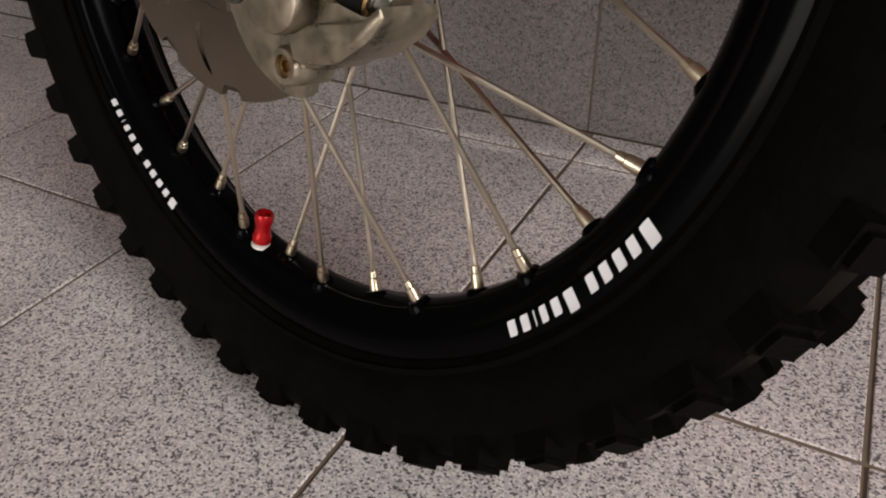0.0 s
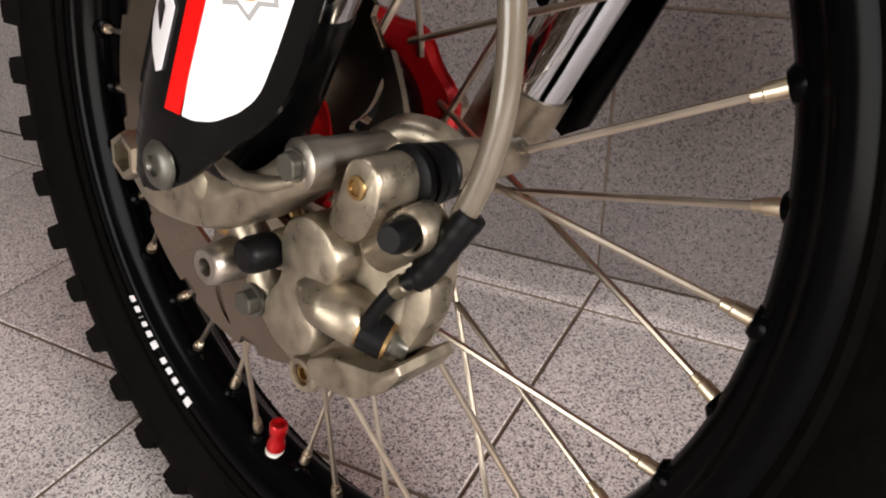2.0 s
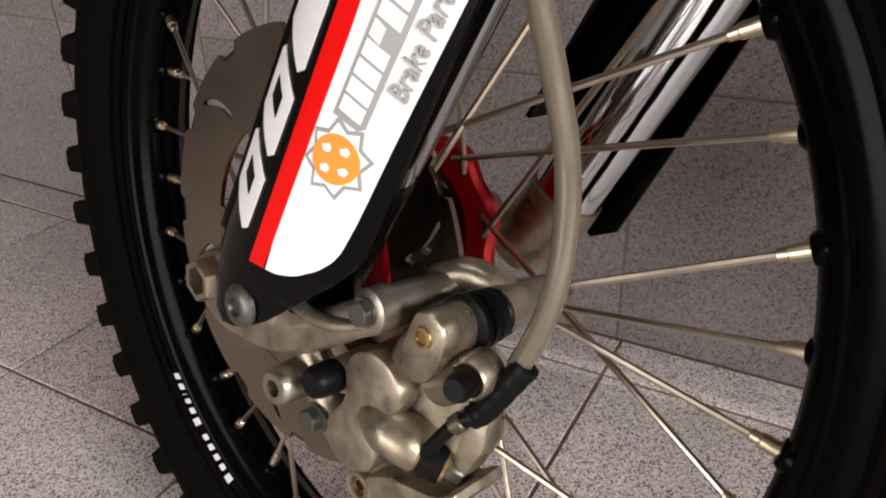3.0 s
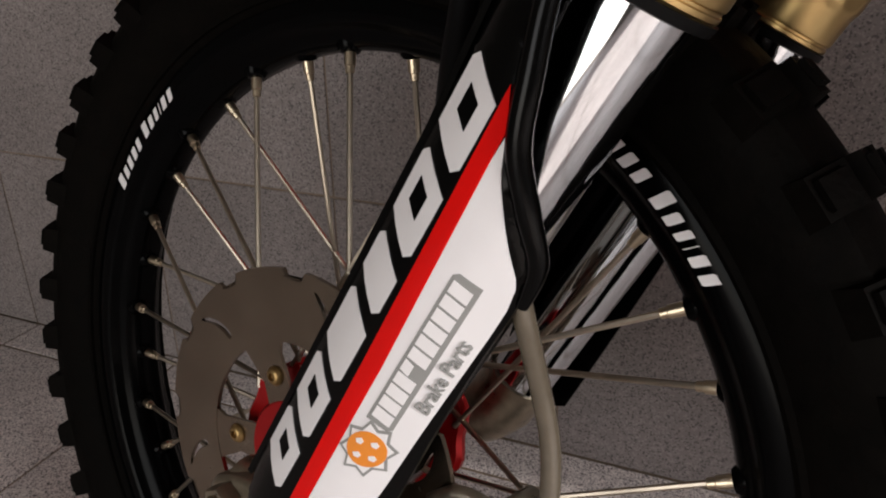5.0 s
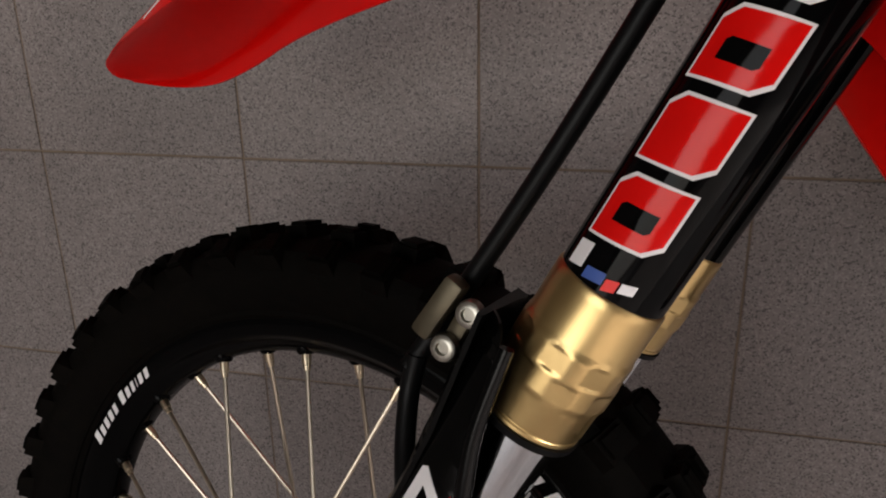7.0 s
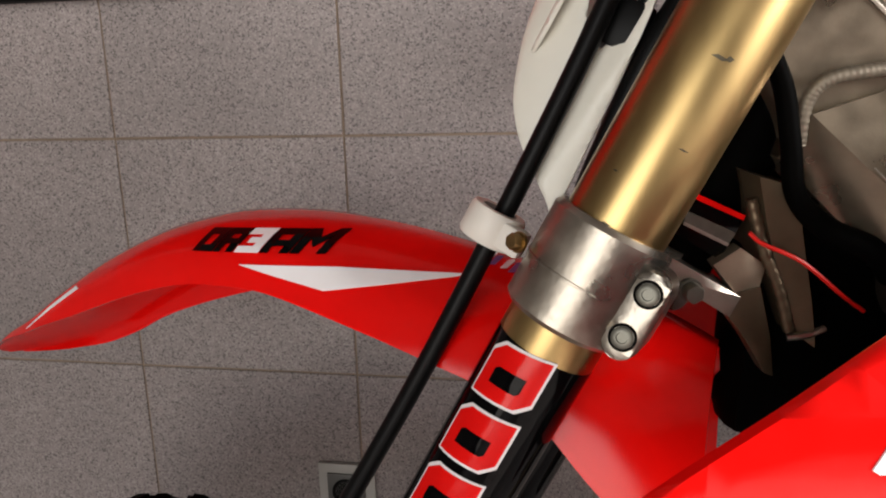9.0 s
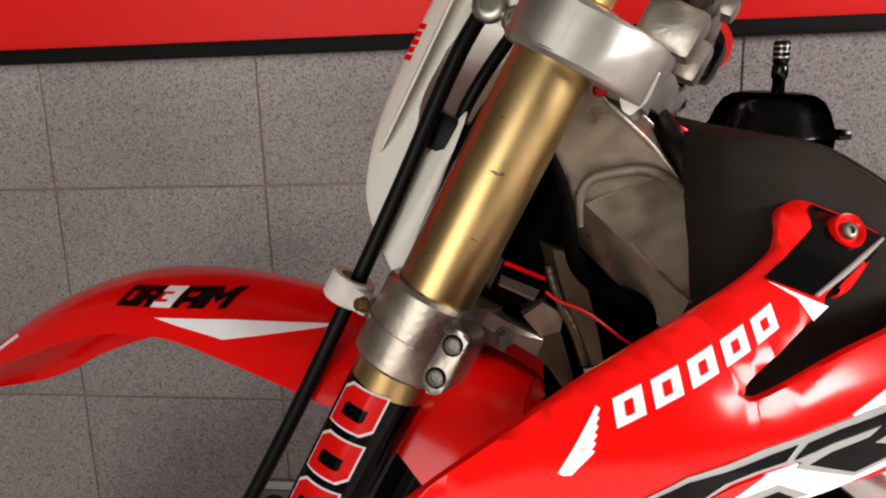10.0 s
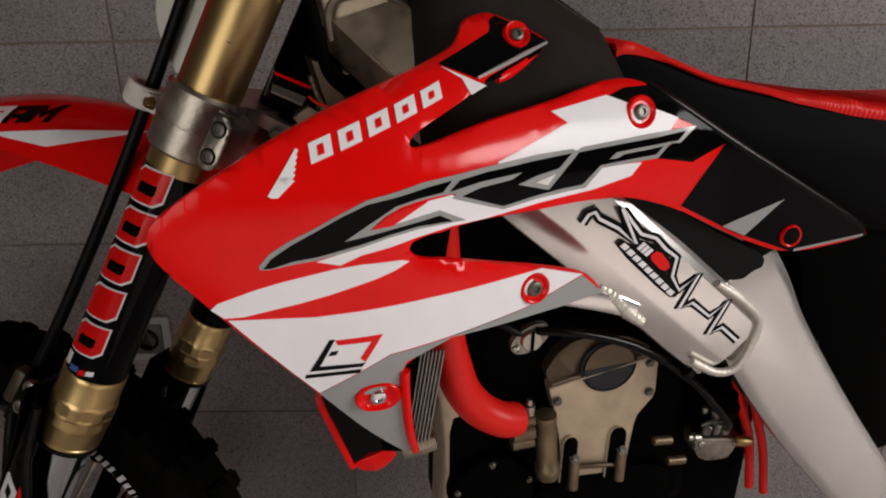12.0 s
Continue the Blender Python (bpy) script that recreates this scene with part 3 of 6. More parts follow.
def collar_mesh(m):
    """A turned sleeve with two staggered rows of wrench flats between its lower and its wider upper band."""
    prof = [(0, 0.0250), (0, 0.0282), (0.0012, 0.0290), (0.0030, 0.0290), (0.0036, 0.0284), (0.0046, 0.0284), (0.0052, 0.0291), (0.0065, 0.0294), (0.021, 0.0296), (0.024, 0.0304), (0.026, 0.0310)]
    prof += [(0.026 + 0.001 * k, 0.0310) for k in range(1, 26)] + [(0.0525, 0.0306), (0.0545, 0.0300), (0.0560, 0.0297), (0.078, 0.0296), (0.0825, 0.0295), (0.0836, 0.0290), (0.084, 0.0284)]
    bm, seg, rings = bmesh.new(), 128, []
    for h, r in prof:
        ring = []
        for i in range(seg):
            a = 2 * math.pi * i / seg
            k = r
            for lo, hi, shift in ((0.023, 0.0375, 0.0), (0.0385, 0.0525, math.pi / 8)):
                fade = min(max((h - lo) / 0.0016, 0), 1) * min(max((hi - h) / 0.0016, 0), 1)
                if fade > 0:
                    b = (a + shift) % (math.pi / 4) - math.pi / 8
                    k += (min(k, 0.0301 / math.cos(b)) - k) * fade * fade * (3 - 2 * fade)
            ring.append(bm.verts.new(m @ Vector((k * math.cos(a), k * math.sin(a), h))))
        rings.append(ring)
    for a, b in zip(rings, rings[1:]):
        for i in range(seg):
            bm.faces.new((a[i], a[(i + 1) % seg], b[(i + 1) % seg], b[i]))
    bm.faces.new(rings[0])
    bm.faces.new(rings[-1])
    return bm


# fork legs: chrome tube, gold collar, stickered and bare gold tubes, axle casting
for side in (-1, 1):
    y = 0.1 * side
    leg = part("fork_leg", lathe(fk(0.08 if side < 0 else 0.01, 0, y), AX, [(0, 0.0235), (0.27 if side < 0 else 0.34, 0.0235)], 40), CHROME, bike, "polished chrome fork leg", FRONT)
    part("collar", collar_mesh(aim(fk(0.318, 0, y), AX)), GOLD_COLLAR, leg, "polished gold collar with wrench flats", angle=30)
    part("seal", lathe(fk(0.313, 0, y), AX, [(0, 0.0242), (0.001, 0.0295), (0.005, 0.0302), (0.0055, 0.025)], 40), BLACK_RUBBER, leg, "black dust seal")
    part("sticker_wrap", lathe(fk(0.398, 0, y), AX, [(0, 0.0278), (0, 0.0284), (0.222, 0.0284), (0.222, 0.0278)], 48), ST_BLACK, leg, "glossy black sticker wrap")
    part("upper_tube", lathe(fk(0.606, 0, y), AX, [(0, 0.0279), (0.002, 0.0281), (0.264, 0.0281), (0.265, 0.0279)], 56), GOLD, leg, "worn gold anodised fork tube")
    part("fork_cap", lathe(fk(0.885, 0, y), AX, [(0, 0.027), (0.022, 0.027), (0.024, 0.025), (0.026, 0.018), (0.036, 0.018), (0.038, 0.015)], 36), GOLD_COLLAR, leg, "gold fork cap")


def wrap(y, around):
    """Onto the sticker wrap: u along the leg, v round it."""
    def place(u, v, h):
        a = v / 0.0285 + around
        r = 0.0286 + h
        return fk(u, r * math.sin(a), y - r * math.cos(a))
    return place


left_leg = [o for o in bike.children if o.name.startswith("fork_leg")][0]
# red sticker word on the left leg: leaning blocks with white edges
wp = wrap(-0.1, -0.10)
for k in range(5):
    u = 0.424 + k * 0.0400
    for grow, mat, h, nm in ((0.0016, ST_WHITE, 0.0004, "block_edge"), (0.0, ST_RED, 0.0008, "sticker_block")):
        part(nm, sheet(slant(u - grow, u + 0.0322 + grow, -0.0180 - grow, 0.0160 + grow, 0.0045, 0.007), wp, 0.0006, 0.006, h), mat, left_leg, "red block" if grow == 0 else "white outline")
    if k in (0, 2, 3, 4):
        part("block_gap", sheet(slant(u + 0.0100, u + 0.0205, -0.010, 0.008, 0.002, 0.002), wp, 0.0006, 0.006, 0.0012), ST_BLACK, left_leg)
for u, v, w, t, mat in ((0.405, -0.020, 0.013, 0.009, ST_WHITE), (0.404, -0.008, 0.006, 0.010, ST_BLUE), (0.404, 0.003, 0.006, 0.006, ST_RED), (0.407, 0.010, 0.005, 0.007, ST_WHITE)):
    part("small_sticker", sheet(slant(u, u + w, v, v + t, 0.002), wp, 0.0005, 0.006, 0.0005), mat, left_leg)

# scuffs in the gold of the left upper tube
for u, v, w, t in ((0.7890, 0.003, 0.0016, 0.010), (0.7900, 0.010, 0.0022, 0.004), (0.822, -0.006, 0.0012, 0.0022), (0.694, -0.016, 0.0010, 0.007), (0.697, -0.003, 0.0010, 0.006), (0.745, 0.012, 0.0008, 0.006), (0.722, -0.011, 0.0009, 0.003)):
    part("scuff", sheet([(u, v), (u + w, v + t * 0.3), (u + w * 0.7, v + t), (u - w * 0.3, v + t * 0.6)], wrap(-0.1, 0.0), 0.0004, 0.003, -0.0003), CLIP_DARK, left_leg, "dark scuff")

# lower and upper fork clamps
for s0, s1, r, nm in ((0.6365, 0.697, 0.0342, "lower_fork_clamp"), (0.868, 0.905, 0.0375, "upper_fork_clamp")):
    bm = bmesh.new()
    for y in (-0.1, 0.1):
        add_lathe(bm, aim(fk(s0, 0, y), AX), [(0, 0.030), (0, r - 0.003), (0.003, r), (s1 - s0 - 0.003, r), (s1 - s0, r - 0.003), (s1 - s0, 0.030)], 48)
    mid = [(-0.075, -0.020), (0.075, -0.020), (0.080, 0.020), (0.05, 0.048), (0.025, 0.062), (-0.025, 0.062), (-0.05, 0.048), (-0.080, 0.020)]
    if nm[0] == "l":
        mid = [(y, min(n, 0.026 + 0.1 * n)) for y, n in mid]
    low, top = [[fk(s, n, y) for y, n in mid] for s in (s0 + 0.006, s1 - 0.004)]
    loft([low, top], bm=bm)
    clamp = part(nm, bm, CLAMP_ALU if nm[0] == "l" else TOP_ALU, bike, "worn machined silver fork clamp", FRONT)
    for y, e in ((-0.1, -1), (0.1, 1)):
        if nm[0] == "l":
            oval = [(0.6645 + 0.0125 * (1 if math.cos(a) > 0 else -1) + 0.0125 * math.cos(a), 0.0345 + 0.0102 * math.sin(a)) for a in (math.pi * (k + 0.5) / 12 for k in range(24))]
            part("pinch_lug", sheet(oval, lambda u, v, h, y=y, e=e: fk(u, v, y + e * (0.0235 + h)), 0.034, 0.006, 0, 0.0015), CLAMP_ALU, clamp)
            for s in (0.652, 0.677):
                # black ring puts the shade of the bolt's recess into colour
                part("bolt_recess_shade", lathe(fk(s, 0.0345, y + e * 0.0225), (0, e, 0), [(0, 0.0074), (0.0014, 0.0073), (0.0016, 0.0060), (0.0008, 0.0058)], 26), SHADE_BLACK, clamp)
                part("clamp_bolt", bolt_mesh(fk(s, 0.0345, y + e * 0.0228), (0, e, 0), 0.0055, 0.0028, 1.05), BOLT_DARK, clamp, "dull steel clamp bolt")
        else:
            arm = [(y0, n) for n, y0 in ((-0.024, 0.029), (-0.006, 0.0365), (0.012, 0.0365), (0.030, 0.030), (0.046, 0.018), (0.058, 0.000), (0.064, -0.022), (0.062, -0.050), (0.0, -0.045))]
            part("clamp_arm", loft([[fk(t, n, y + e * (y0 - k)) for y0, n in arm] for t, k in ((0.8665, 0.003), (0.8695, 0), (0.9015, 0), (0.9045, 0.003))]), TOP_ALU, clamp, angle=30)
            part("clamp_hook", sheet(chaikin([(0.9035, 0.030), (0.9035, 0.050), (0.893, 0.062), (0.872, 0.064), (0.859, 0.058), (0.860, 0.052), (0.869, 0.044), (0.871, 0.030)], 1, 0.15), lambda u, v, h, y=y, e=e: fk(u, v, y + e * (h - 0.012)), 0.030, 0.03, 0, 0.002), TOP_ALU, clamp, angle=30)
part("seam", sweep([fk(0.664, -0.0343 * math.cos(a), -0.1 - 0.0343 * math.sin(a)) for a in (0.0, 0.4, 0.8, 1.2, 1.6, 2.0)], 0.0008, 6, 4), CLAMP_ALU, [o for o in bike.children if o.name == "lower_fork_clamp"][0])

# left axle casting with axle nut, pinch bolt and caliper arm


def inset(poly, d):
    """The closed outline moved inwards by d."""
    area = sum(a[0] * b[1] - b[0] * a[1] for a, b in zip(poly, poly[1:] + poly[:1]))
    e = d if area > 0 else -d
    out = []
    for i, p in enumerate(poly):
        a, b = poly[i - 1], poly[(i + 1) % len(poly)]
        dx, dz = b[0] - a[0], b[1] - a[1]
        k = e / max(math.hypot(dx, dz), 1e-9)
        out.append((p[0] - dz * k, p[1] + dx * k))
    return out


def cast_plate(poly, y0, thick, r, bm=None):
    """A flat-faced casting with its face at y0 and a rounded edge of radius r."""
    rings = [[Vector((u, y, v)) for u, v in inset(poly, d)] for y, d in ((y0 + thick, 0), (y0 + r, 0), (y0 + 0.3 * r, 0.3 * r), (y0, r))]
    return loft(rings, bm=bm)


def flat_y(y0):
    return lambda u, v, h: Vector((u, y0 - h, v))


bm = cast_plate(chaikin([(-0.014, 0.008), (-0.014, -0.012), (0.004, -0.027), (0.037, -0.026), (0.068, -0.0185), (0.092, -0.004), (0.112, 0.010), (0.124, 0.016), (0.122, 0.027), (0.104, 0.025), (0.088, 0.013), (0.066, 0.008), (0.048, 0.012), (0.018, 0.018)], 2), -0.117, 0.024, 0.004)
sweep([(0.056, -0.105, 0.004), (0.050, -0.105, -0.002), (0.042, -0.102, -0.008)], [0.012, 0.014, 0.014], 24, 8, bm)
sweep([(-0.004, -0.100, 0.0), (0.03, -0.101, -0.004)], [0.0175, 0.020], 20, 8, bm, flat=0.9)
part("leg_foot", lathe(fk(0.012, 0, -0.1), AX, [(0, 0.0215), (0.003, 0.0238), (0.078, 0.0240), (0.080, 0.0236)], 40), BLACK_PLASTIC, left_leg, "black lower end of the leg")
cast = part("axle_casting", bm, CAST, bike, "sand-cast aluminium axle lug", FRONT, angle=55)
part("cast_ridge", sweep([(0.056, -0.119, 0.024), (0.078, -0.1195, 0.012), (0.098, -0.119, 0.012), (0.116, -0.117, 0.018)], [0.002, 0.0034, 0.0034, 0.002], 10, 8), CAST, cast)
part("axle_nut", add_lathe(bmesh.new(), aim((0.005, -0.110, 0.0), (0, -1, 0)), [(0, 0.0100), (0.015, 0.0100), (0.017, 0.0090), (0.017, 0.0066), (0.006, 0.0062)], 36, hexa), CAST, cast, "silver hexagon axle nut")
part("barrel", lathe((0.1155, -0.116, 0.0235), (0.06, 1, 0.0), [(0, 0.0080), (0.001, 0.0098), (0.010, 0.0100), (0.011, 0.0088), (0.040, 0.0086), (0.050, 0.0082)], 28), CLAMP_ALU, cast)
part("barrel_bolt", bolt_mesh((0.1155, -0.1165, 0.0235), (0, -1, 0), 0.0058, 0.005, 1.1, False), BOLT_DARK, cast, "steel flange bolt")
part("boss", lathe((0.062, -0.092, -0.034), (0.06, -1, 0.0), [(0, 0.0115), (0.026, 0.0092), (0.030, 0.0085), (0.031, 0.0075), (0.031, 0.0042), (0.025, 0.0038)], 24), CLAMP_ALU, cast)
part("boss_web", sweep([(0.060, -0.100, -0.020), (0.070, -0.098, -0.034), (0.078, -0.098, -0.050)], [0.008, 0.009, 0.0105], 12, 6), CAST, cast)
part("bracket_bolt", bolt_mesh((0.077, -0.107, -0.049), (0, -1, 0), 0.0062, 0.007, 1.25, False), BOLT_DARK, cast, "zinc-plated flange bolt")
part("disc_shield", sheet(chaikin([(0.012, -0.020), (0.018, -0.060), (0.040, -0.092), (0.072, -0.104), (0.092, -0.098), (0.090, -0.050), (0.050, -0.026)], 2), flat_y(-0.074), 0.004, 0.03), CAST, cast)

part("axle_casting", sweep([(0.066, 0.1, 0.030), (0.052, 0.101, 0.004), (0.032, 0.102, -0.020)], [0.0258, 0.0265, 0.021], 24, 8), CAST, bike, "sand-cast aluminium axle lug", FRONT)
part("axle", lathe((0, -0.115, 0), (0, 1, 0), [(0, 0.010), (0.225, 0.010), (0.226, 0.008)], 20), STEEL, hub)

# brake caliper
bm = bmesh.new()
lobes = chaikin([(0.1108, 0.0014), (0.0992, -0.0040), (0.0945, -0.0135), (0.0960, -0.0257), (0.0935, -0.0331), (0.0848, -0.0425), (0.0830, -0.0534), (0.0896, -0.0634), (0.1036, -0.0655), (0.1148, -0.0590), (0.1185, -0.0487), (0.1140, -0.0400), (0.1140, -0.0343), (0.1225, -0.0275), (0.1297, -0.0189), (0.1305, -0.0101), (0.1227, -0.0015)], 2)
foot = chaikin([(0.1100, -0.0640), (0.1234, -0.0560), (0.1520, -0.0500), (0.1620, -0.0420), (0.1650, -0.0460), (0.1580, -0.0560), (0.1399, -0.0690), (0.1148, -0.0740)], 1, 0.15)
wing = chaikin([(0.142, -0.010), (0.156, -0.0125), (0.166, -0.012), (0.166, -0.0245), (0.157, -0.043), (0.1474, -0.0533), (0.139, -0.052)], 1, 0.12)
cast_plate(lobes, -0.1080, 0.032, 0.0026, bm)
cast_plate(foot, -0.1060, 0.030, 0.0018, bm)
cast_plate(wing, -0.0950, 0.012, 0.0012, bm)
body = chaikin([(0.086, -0.062), (0.094, -0.077), (0.114, -0.080), (0.134, -0.068), (0.149, -0.050), (0.157, -0.028), (0.157, -0.004), (0.148, 0.008), (0.128, 0.008), (0.108, -0.002), (0.092, -0.026)], 2)
cast_plate(body, -0.0955, 0.026, 0.004, bm)
sweep([(0.112, -0.098, -0.032), (0.124, -0.103, -0.034), (0.140, -0.094, -0.036)], [0.012, 0.0115, 0.010], 14, 8, bm)
sweep([(0.122, -0.094, -0.002), (0.132, -0.100, 0.010), (0.142, -0.101, 0.019)], [0.009, 0.0085, 0.0090], 16, 8, bm)
sweep([(0.140, -0.092, -0.006), (0.153, -0.098, 0.004), (0.160, -0.100, 0.010)], [0.010, 0.0092, 0.0090], 16, 8, bm)
caliper = part("brake_caliper", bm, CAST, bike, "cast aluminium two-piston brake caliper", FRONT, angle=32)
part("inner_half", sheet(chaikin([(0.110, -0.058), (0.128, -0.050), (0.134, -0.030), (0.124, -0.012), (0.108, -0.020)], 2), flat_y(-0.056), 0.012, 0.04, 0, 0.003), CAST, caliper)
part("lug", lathe((0.100, -0.078, -0.079), (0, -1, 0), [(0, 0.0095), (0.020, 0.0090), (0.022, 0.0078), (0.022, 0.0052), (0.014, 0.0048)], 24), CAST, caliper)
part("lug_bolt", lathe((0.100, -0.094, -0.079), (0, -1, 0), [(0, 0.0050), (0.004, 0.0048), (0.0042, 0.0028), (0.002, 0.0026)], 18), BRASS, caliper, "rusty socket bolt")
part("ear", cast_plate(chaikin([(0.1335, 0.024), (0.1365, 0.0305), (0.143, 0.0325), (0.1500, 0.0305), (0.1530, 0.024), (0.1520, 0.014), (0.1440, 0.000), (0.1290, 0.000), (0.1300, 0.012)], 2, 0.22), -0.1105, 0.020, 0.002), CAST, caliper, angle=30)
part("ear_bush", lathe((0.1420, -0.1108, 0.0215), (0, -1, 0), [(0, 0.0046), (0.0008, 0.0044), (0.0010, 0.0030), (-0.0006, 0.0028)], 20), BRASS, caliper, "dull brass bush")
for k in range(4):
    part("boot_ring", lathe((0.1445, -0.091 + 0.0062 * k, 0.0215), (0, 1, 0), [(0, 0.0105), (0.0012, 0.0130 - 0.0006 * k), (0.0045, 0.0130 - 0.0006 * k), (0.0058, 0.0105)], 28), BLACK_RUBBER, caliper, "black rubber boot")
part("pin_sleeve", lathe((0.1455, -0.067, 0.0225), (0.02, 1, 0.0), [(-0.004, 0.0108), (0.010, 0.0106), (0.026, 0.0086), (0.042, 0.0076), (0.044, 0.006)], 28), CAST, caliper)
part("bridge", sweep([(0.112, -0.072, 0.0245), (0.122, -0.067, 0.031), (0.134, -0.064, 0.031), (0.145, -0.060, 0.025)], [0.0072, 0.0074, 0.0074, 0.0076], 14, 8), CAST, caliper)
part("pin_boss", lathe((0.0885, -0.084, -0.0225), (0, -1, 0), [(0, 0.0095), (0.018, 0.0090), (0.0205, 0.0082)], 28), CAST, caliper)
part("pin_cap", lathe((0.0865, -0.1035, -0.0225), (-0.05, -1, 0), [(0, 0.0074), (0.003, 0.0080), (0.012, 0.0079), (0.0150, 0.0070), (0.0160, 0.0058)], 28), BLACK_RUBBER, caliper, "black rubber cap")
part("bleed_seat", lathe((0.160, -0.092, 0.0095), (0.1, -1, 0.0), [(0, 0.0092), (0.012, 0.0088), (0.0135, 0.0078), (0.0132, 0.0068), (0.008, 0.0066), (0.008, 0.002)], 28), CAST, caliper)
part("bleed_cap", lathe((0.161, -0.101, 0.010), (0.25, -1, 0.1), [(0, 0.0050), (0.004, 0.0052), (0.006, 0.0058), (0.014, 0.0058), (0.017, 0.0044)], 24), BLACK_RUBBER, caliper, "black rubber cap")
PORT = Vector((0.82, 0.42, -0.30))
part("port", lathe((0.126, -0.106, -0.0335), PORT, [(-0.004, 0.0080), (0.002, 0.0096), (0.012, 0.0100), (0.0135, 0.0090)], 28), CAST, caliper)
part("banjo", lathe((0.1385, -0.1000, -0.0378), PORT, [(0, 0.0090), (0.010, 0.0090), (0.011, 0.0080)], 26), BLACK_RUBBER, caliper, "dark banjo fitting")
for k in (0.0, 0.0118):
    part("copper_washer", lathe(Vector((0.1372, -0.1006, -0.0373)) + PORT.normalized() * k, PORT, [(0, 0.0086), (0.0016, 0.0086)], 28), BRASS, caliper, "copper washer")
part("banjo_bolt", bolt_mesh((0.1483, -0.0950, -0.0414), PORT, 0.0060, 0.008, 1.05, False), BOLT_DARK, caliper, "dull banjo bolt")
hose = part("brake_hose", sweep([(0.1735, -0.0910, 0.016), (0.1795, -0.0895, 0.033), (0.1835, -0.0890, 0.055), (0.1830, -0.0890, 0.080), (0.1800, -0.0910, 0.102), (0.1765, -0.097, 0.122), (0.1750, -0.107, 0.142), (0.1735, -0.116, 0.160), (0.169, -0.121, 0.177), (0.150, -0.1265, 0.206), (0.133, -0.120, 0.226), (0.124, -0.108, 0.248), (0.119, -0.098, 0.276)], 0.0047, 14, 8), HOSE_CLEAR, bike, "smoky clear sleeved brake hose", FRONT)
part("lower_boot", sweep([(0.1600, -0.0970, -0.0105), (0.1639, -0.0955, -0.0060), (0.1689, -0.0940, 0.0028), (0.1737, -0.0925, 0.0115), (0.1772, -0.0905, 0.0185)], [0.0050, 0.0054, 0.0055, 0.0056, 0.0058], 18, 8, ribs=lambda k: 1 + 0.025 * math.cos(k * 1.1)), BLACK_RUBBER, hose, "black rubber hose boot")
part("hose_end", sweep([(0.1400, -0.1010, -0.0390), (0.1440, -0.1030, -0.0330), (0.1472, -0.1030, -0.0268), (0.1519, -0.1020, -0.0192), (0.1561, -0.1000, -0.0135), (0.1625, -0.0965, -0.0080)], [0.0044, 0.0036, 0.0031, 0.0031, 0.0034, 0.0036], 14, 8), BLACK_RUBBER, hose, "dark hose end")
part("crimp_ring", lathe((0.1556, -0.1002, -0.0142), (0.62, 0.25, 0.74), [(-0.003, 0.0036), (-0.0024, 0.0042), (0.0024, 0.0042), (0.003, 0.0036)], 22), CLIP_DARK, hose, "dull crimp ring")
# black sleeve added over the hose end where it lies in shade
part("hose_shade", sweep([(0.133, -0.120, 0.226), (0.124, -0.108, 0.248), (0.119, -0.098, 0.276), (0.122, -0.096, 0.300)], 0.0062, 14, 8), BLACK_RUBBER, hose, "black sleeve added to darken the shaded hose")
part("upper_hose", sweep([fk(s, n, y) for s, n, y in ((0.290, -0.072, -0.096), (0.320, -0.0705, -0.091), (0.353, -0.069, -0.086), (0.416, -0.065, -0.085), (0.480, -0.0622, -0.085), (0.560, -0.0605, -0.085), (0.655, -0.0615, -0.085), (0.745, -0.064, -0.085), (0.827, -0.068, -0.085), (0.870, -0.068, -0.083), (0.910, -0.064, -0.074), (0.945, -0.050, -0.06))], [0.0062, 0.0062] + [0.0062] * 10, 14, 8), BLACK_RUBBER, hose, "black hose sleeve")

# fork guard with stickers


def guard(u, v, h):
    y = -0.1425 + 11.0 * v * v + (6.0 * (-0.028 - v) if v < -0.028 else 0) * 0.05 - h
    return fk(u, v, y)


edge = [(0.030, -0.026), (0.012, -0.016), (0.002, -0.0055), (0.0035, 0.0045), (0.0125, 0.0130), (0.0205, 0.0183), (0.040, 0.0270), (0.0536, 0.0334), (0.0655, 0.0376), (0.0785, 0.0397), (0.099, 0.0393), (0.130, 0.0375), (0.175, 0.0362), (0.206, 0.0365), (0.222, 0.034), (0.235, 0.024), (0.252, 0.010), (0.275, 0.000), (0.310, -0.014), (0.352, -0.022), (0.362, -0.030), (0.360, -0.045), (0.335, -0.048), (0.29, -0.040), (0.24, -0.0335), (0.14, -0.0315), (0.06, -0.0305)]
fg = part("fork_guard", sheet(chaikin(edge, 2), guard, 0.0035, 0.008, 0, 0.0012), BLACK_PLASTIC, bike, "glossy black fork guard with red and white stickers", FRONT)
part("guard_side", loft([[fk(s, -0.031 - 0.004 * t - (0.012 if s > 0.27 else 0) * (s - 0.27) / 0.09, -0.133 + 0.062 * t) for t in (0, 0.3, 0.6, 1.0)] + [fk(s, -0.028 - (0.012 if s > 0.27 else 0) * (s - 0.27) / 0.09, -0.133 + 0.062 * t) for t in (1.0, 0.6, 0.3, 0)] for s in (0.03, 0.10, 0.17, 0.24, 0.29, 0.33, 0.36)]), BLACK_PLASTIC, fg)
part("guard_back", loft([[fk(s, 0.0325 + 0.003 * t, -0.131 + 0.013 * t) for t in (0, 0.5, 1.0)] + [fk(s, 0.0295 + 0.003 * t, -0.131 + 0.013 * t) for t in (1.0, 0.5, 0)] for s in (0.115, 0.15, 0.20, 0.222)]), BLACK_PLASTIC, fg)
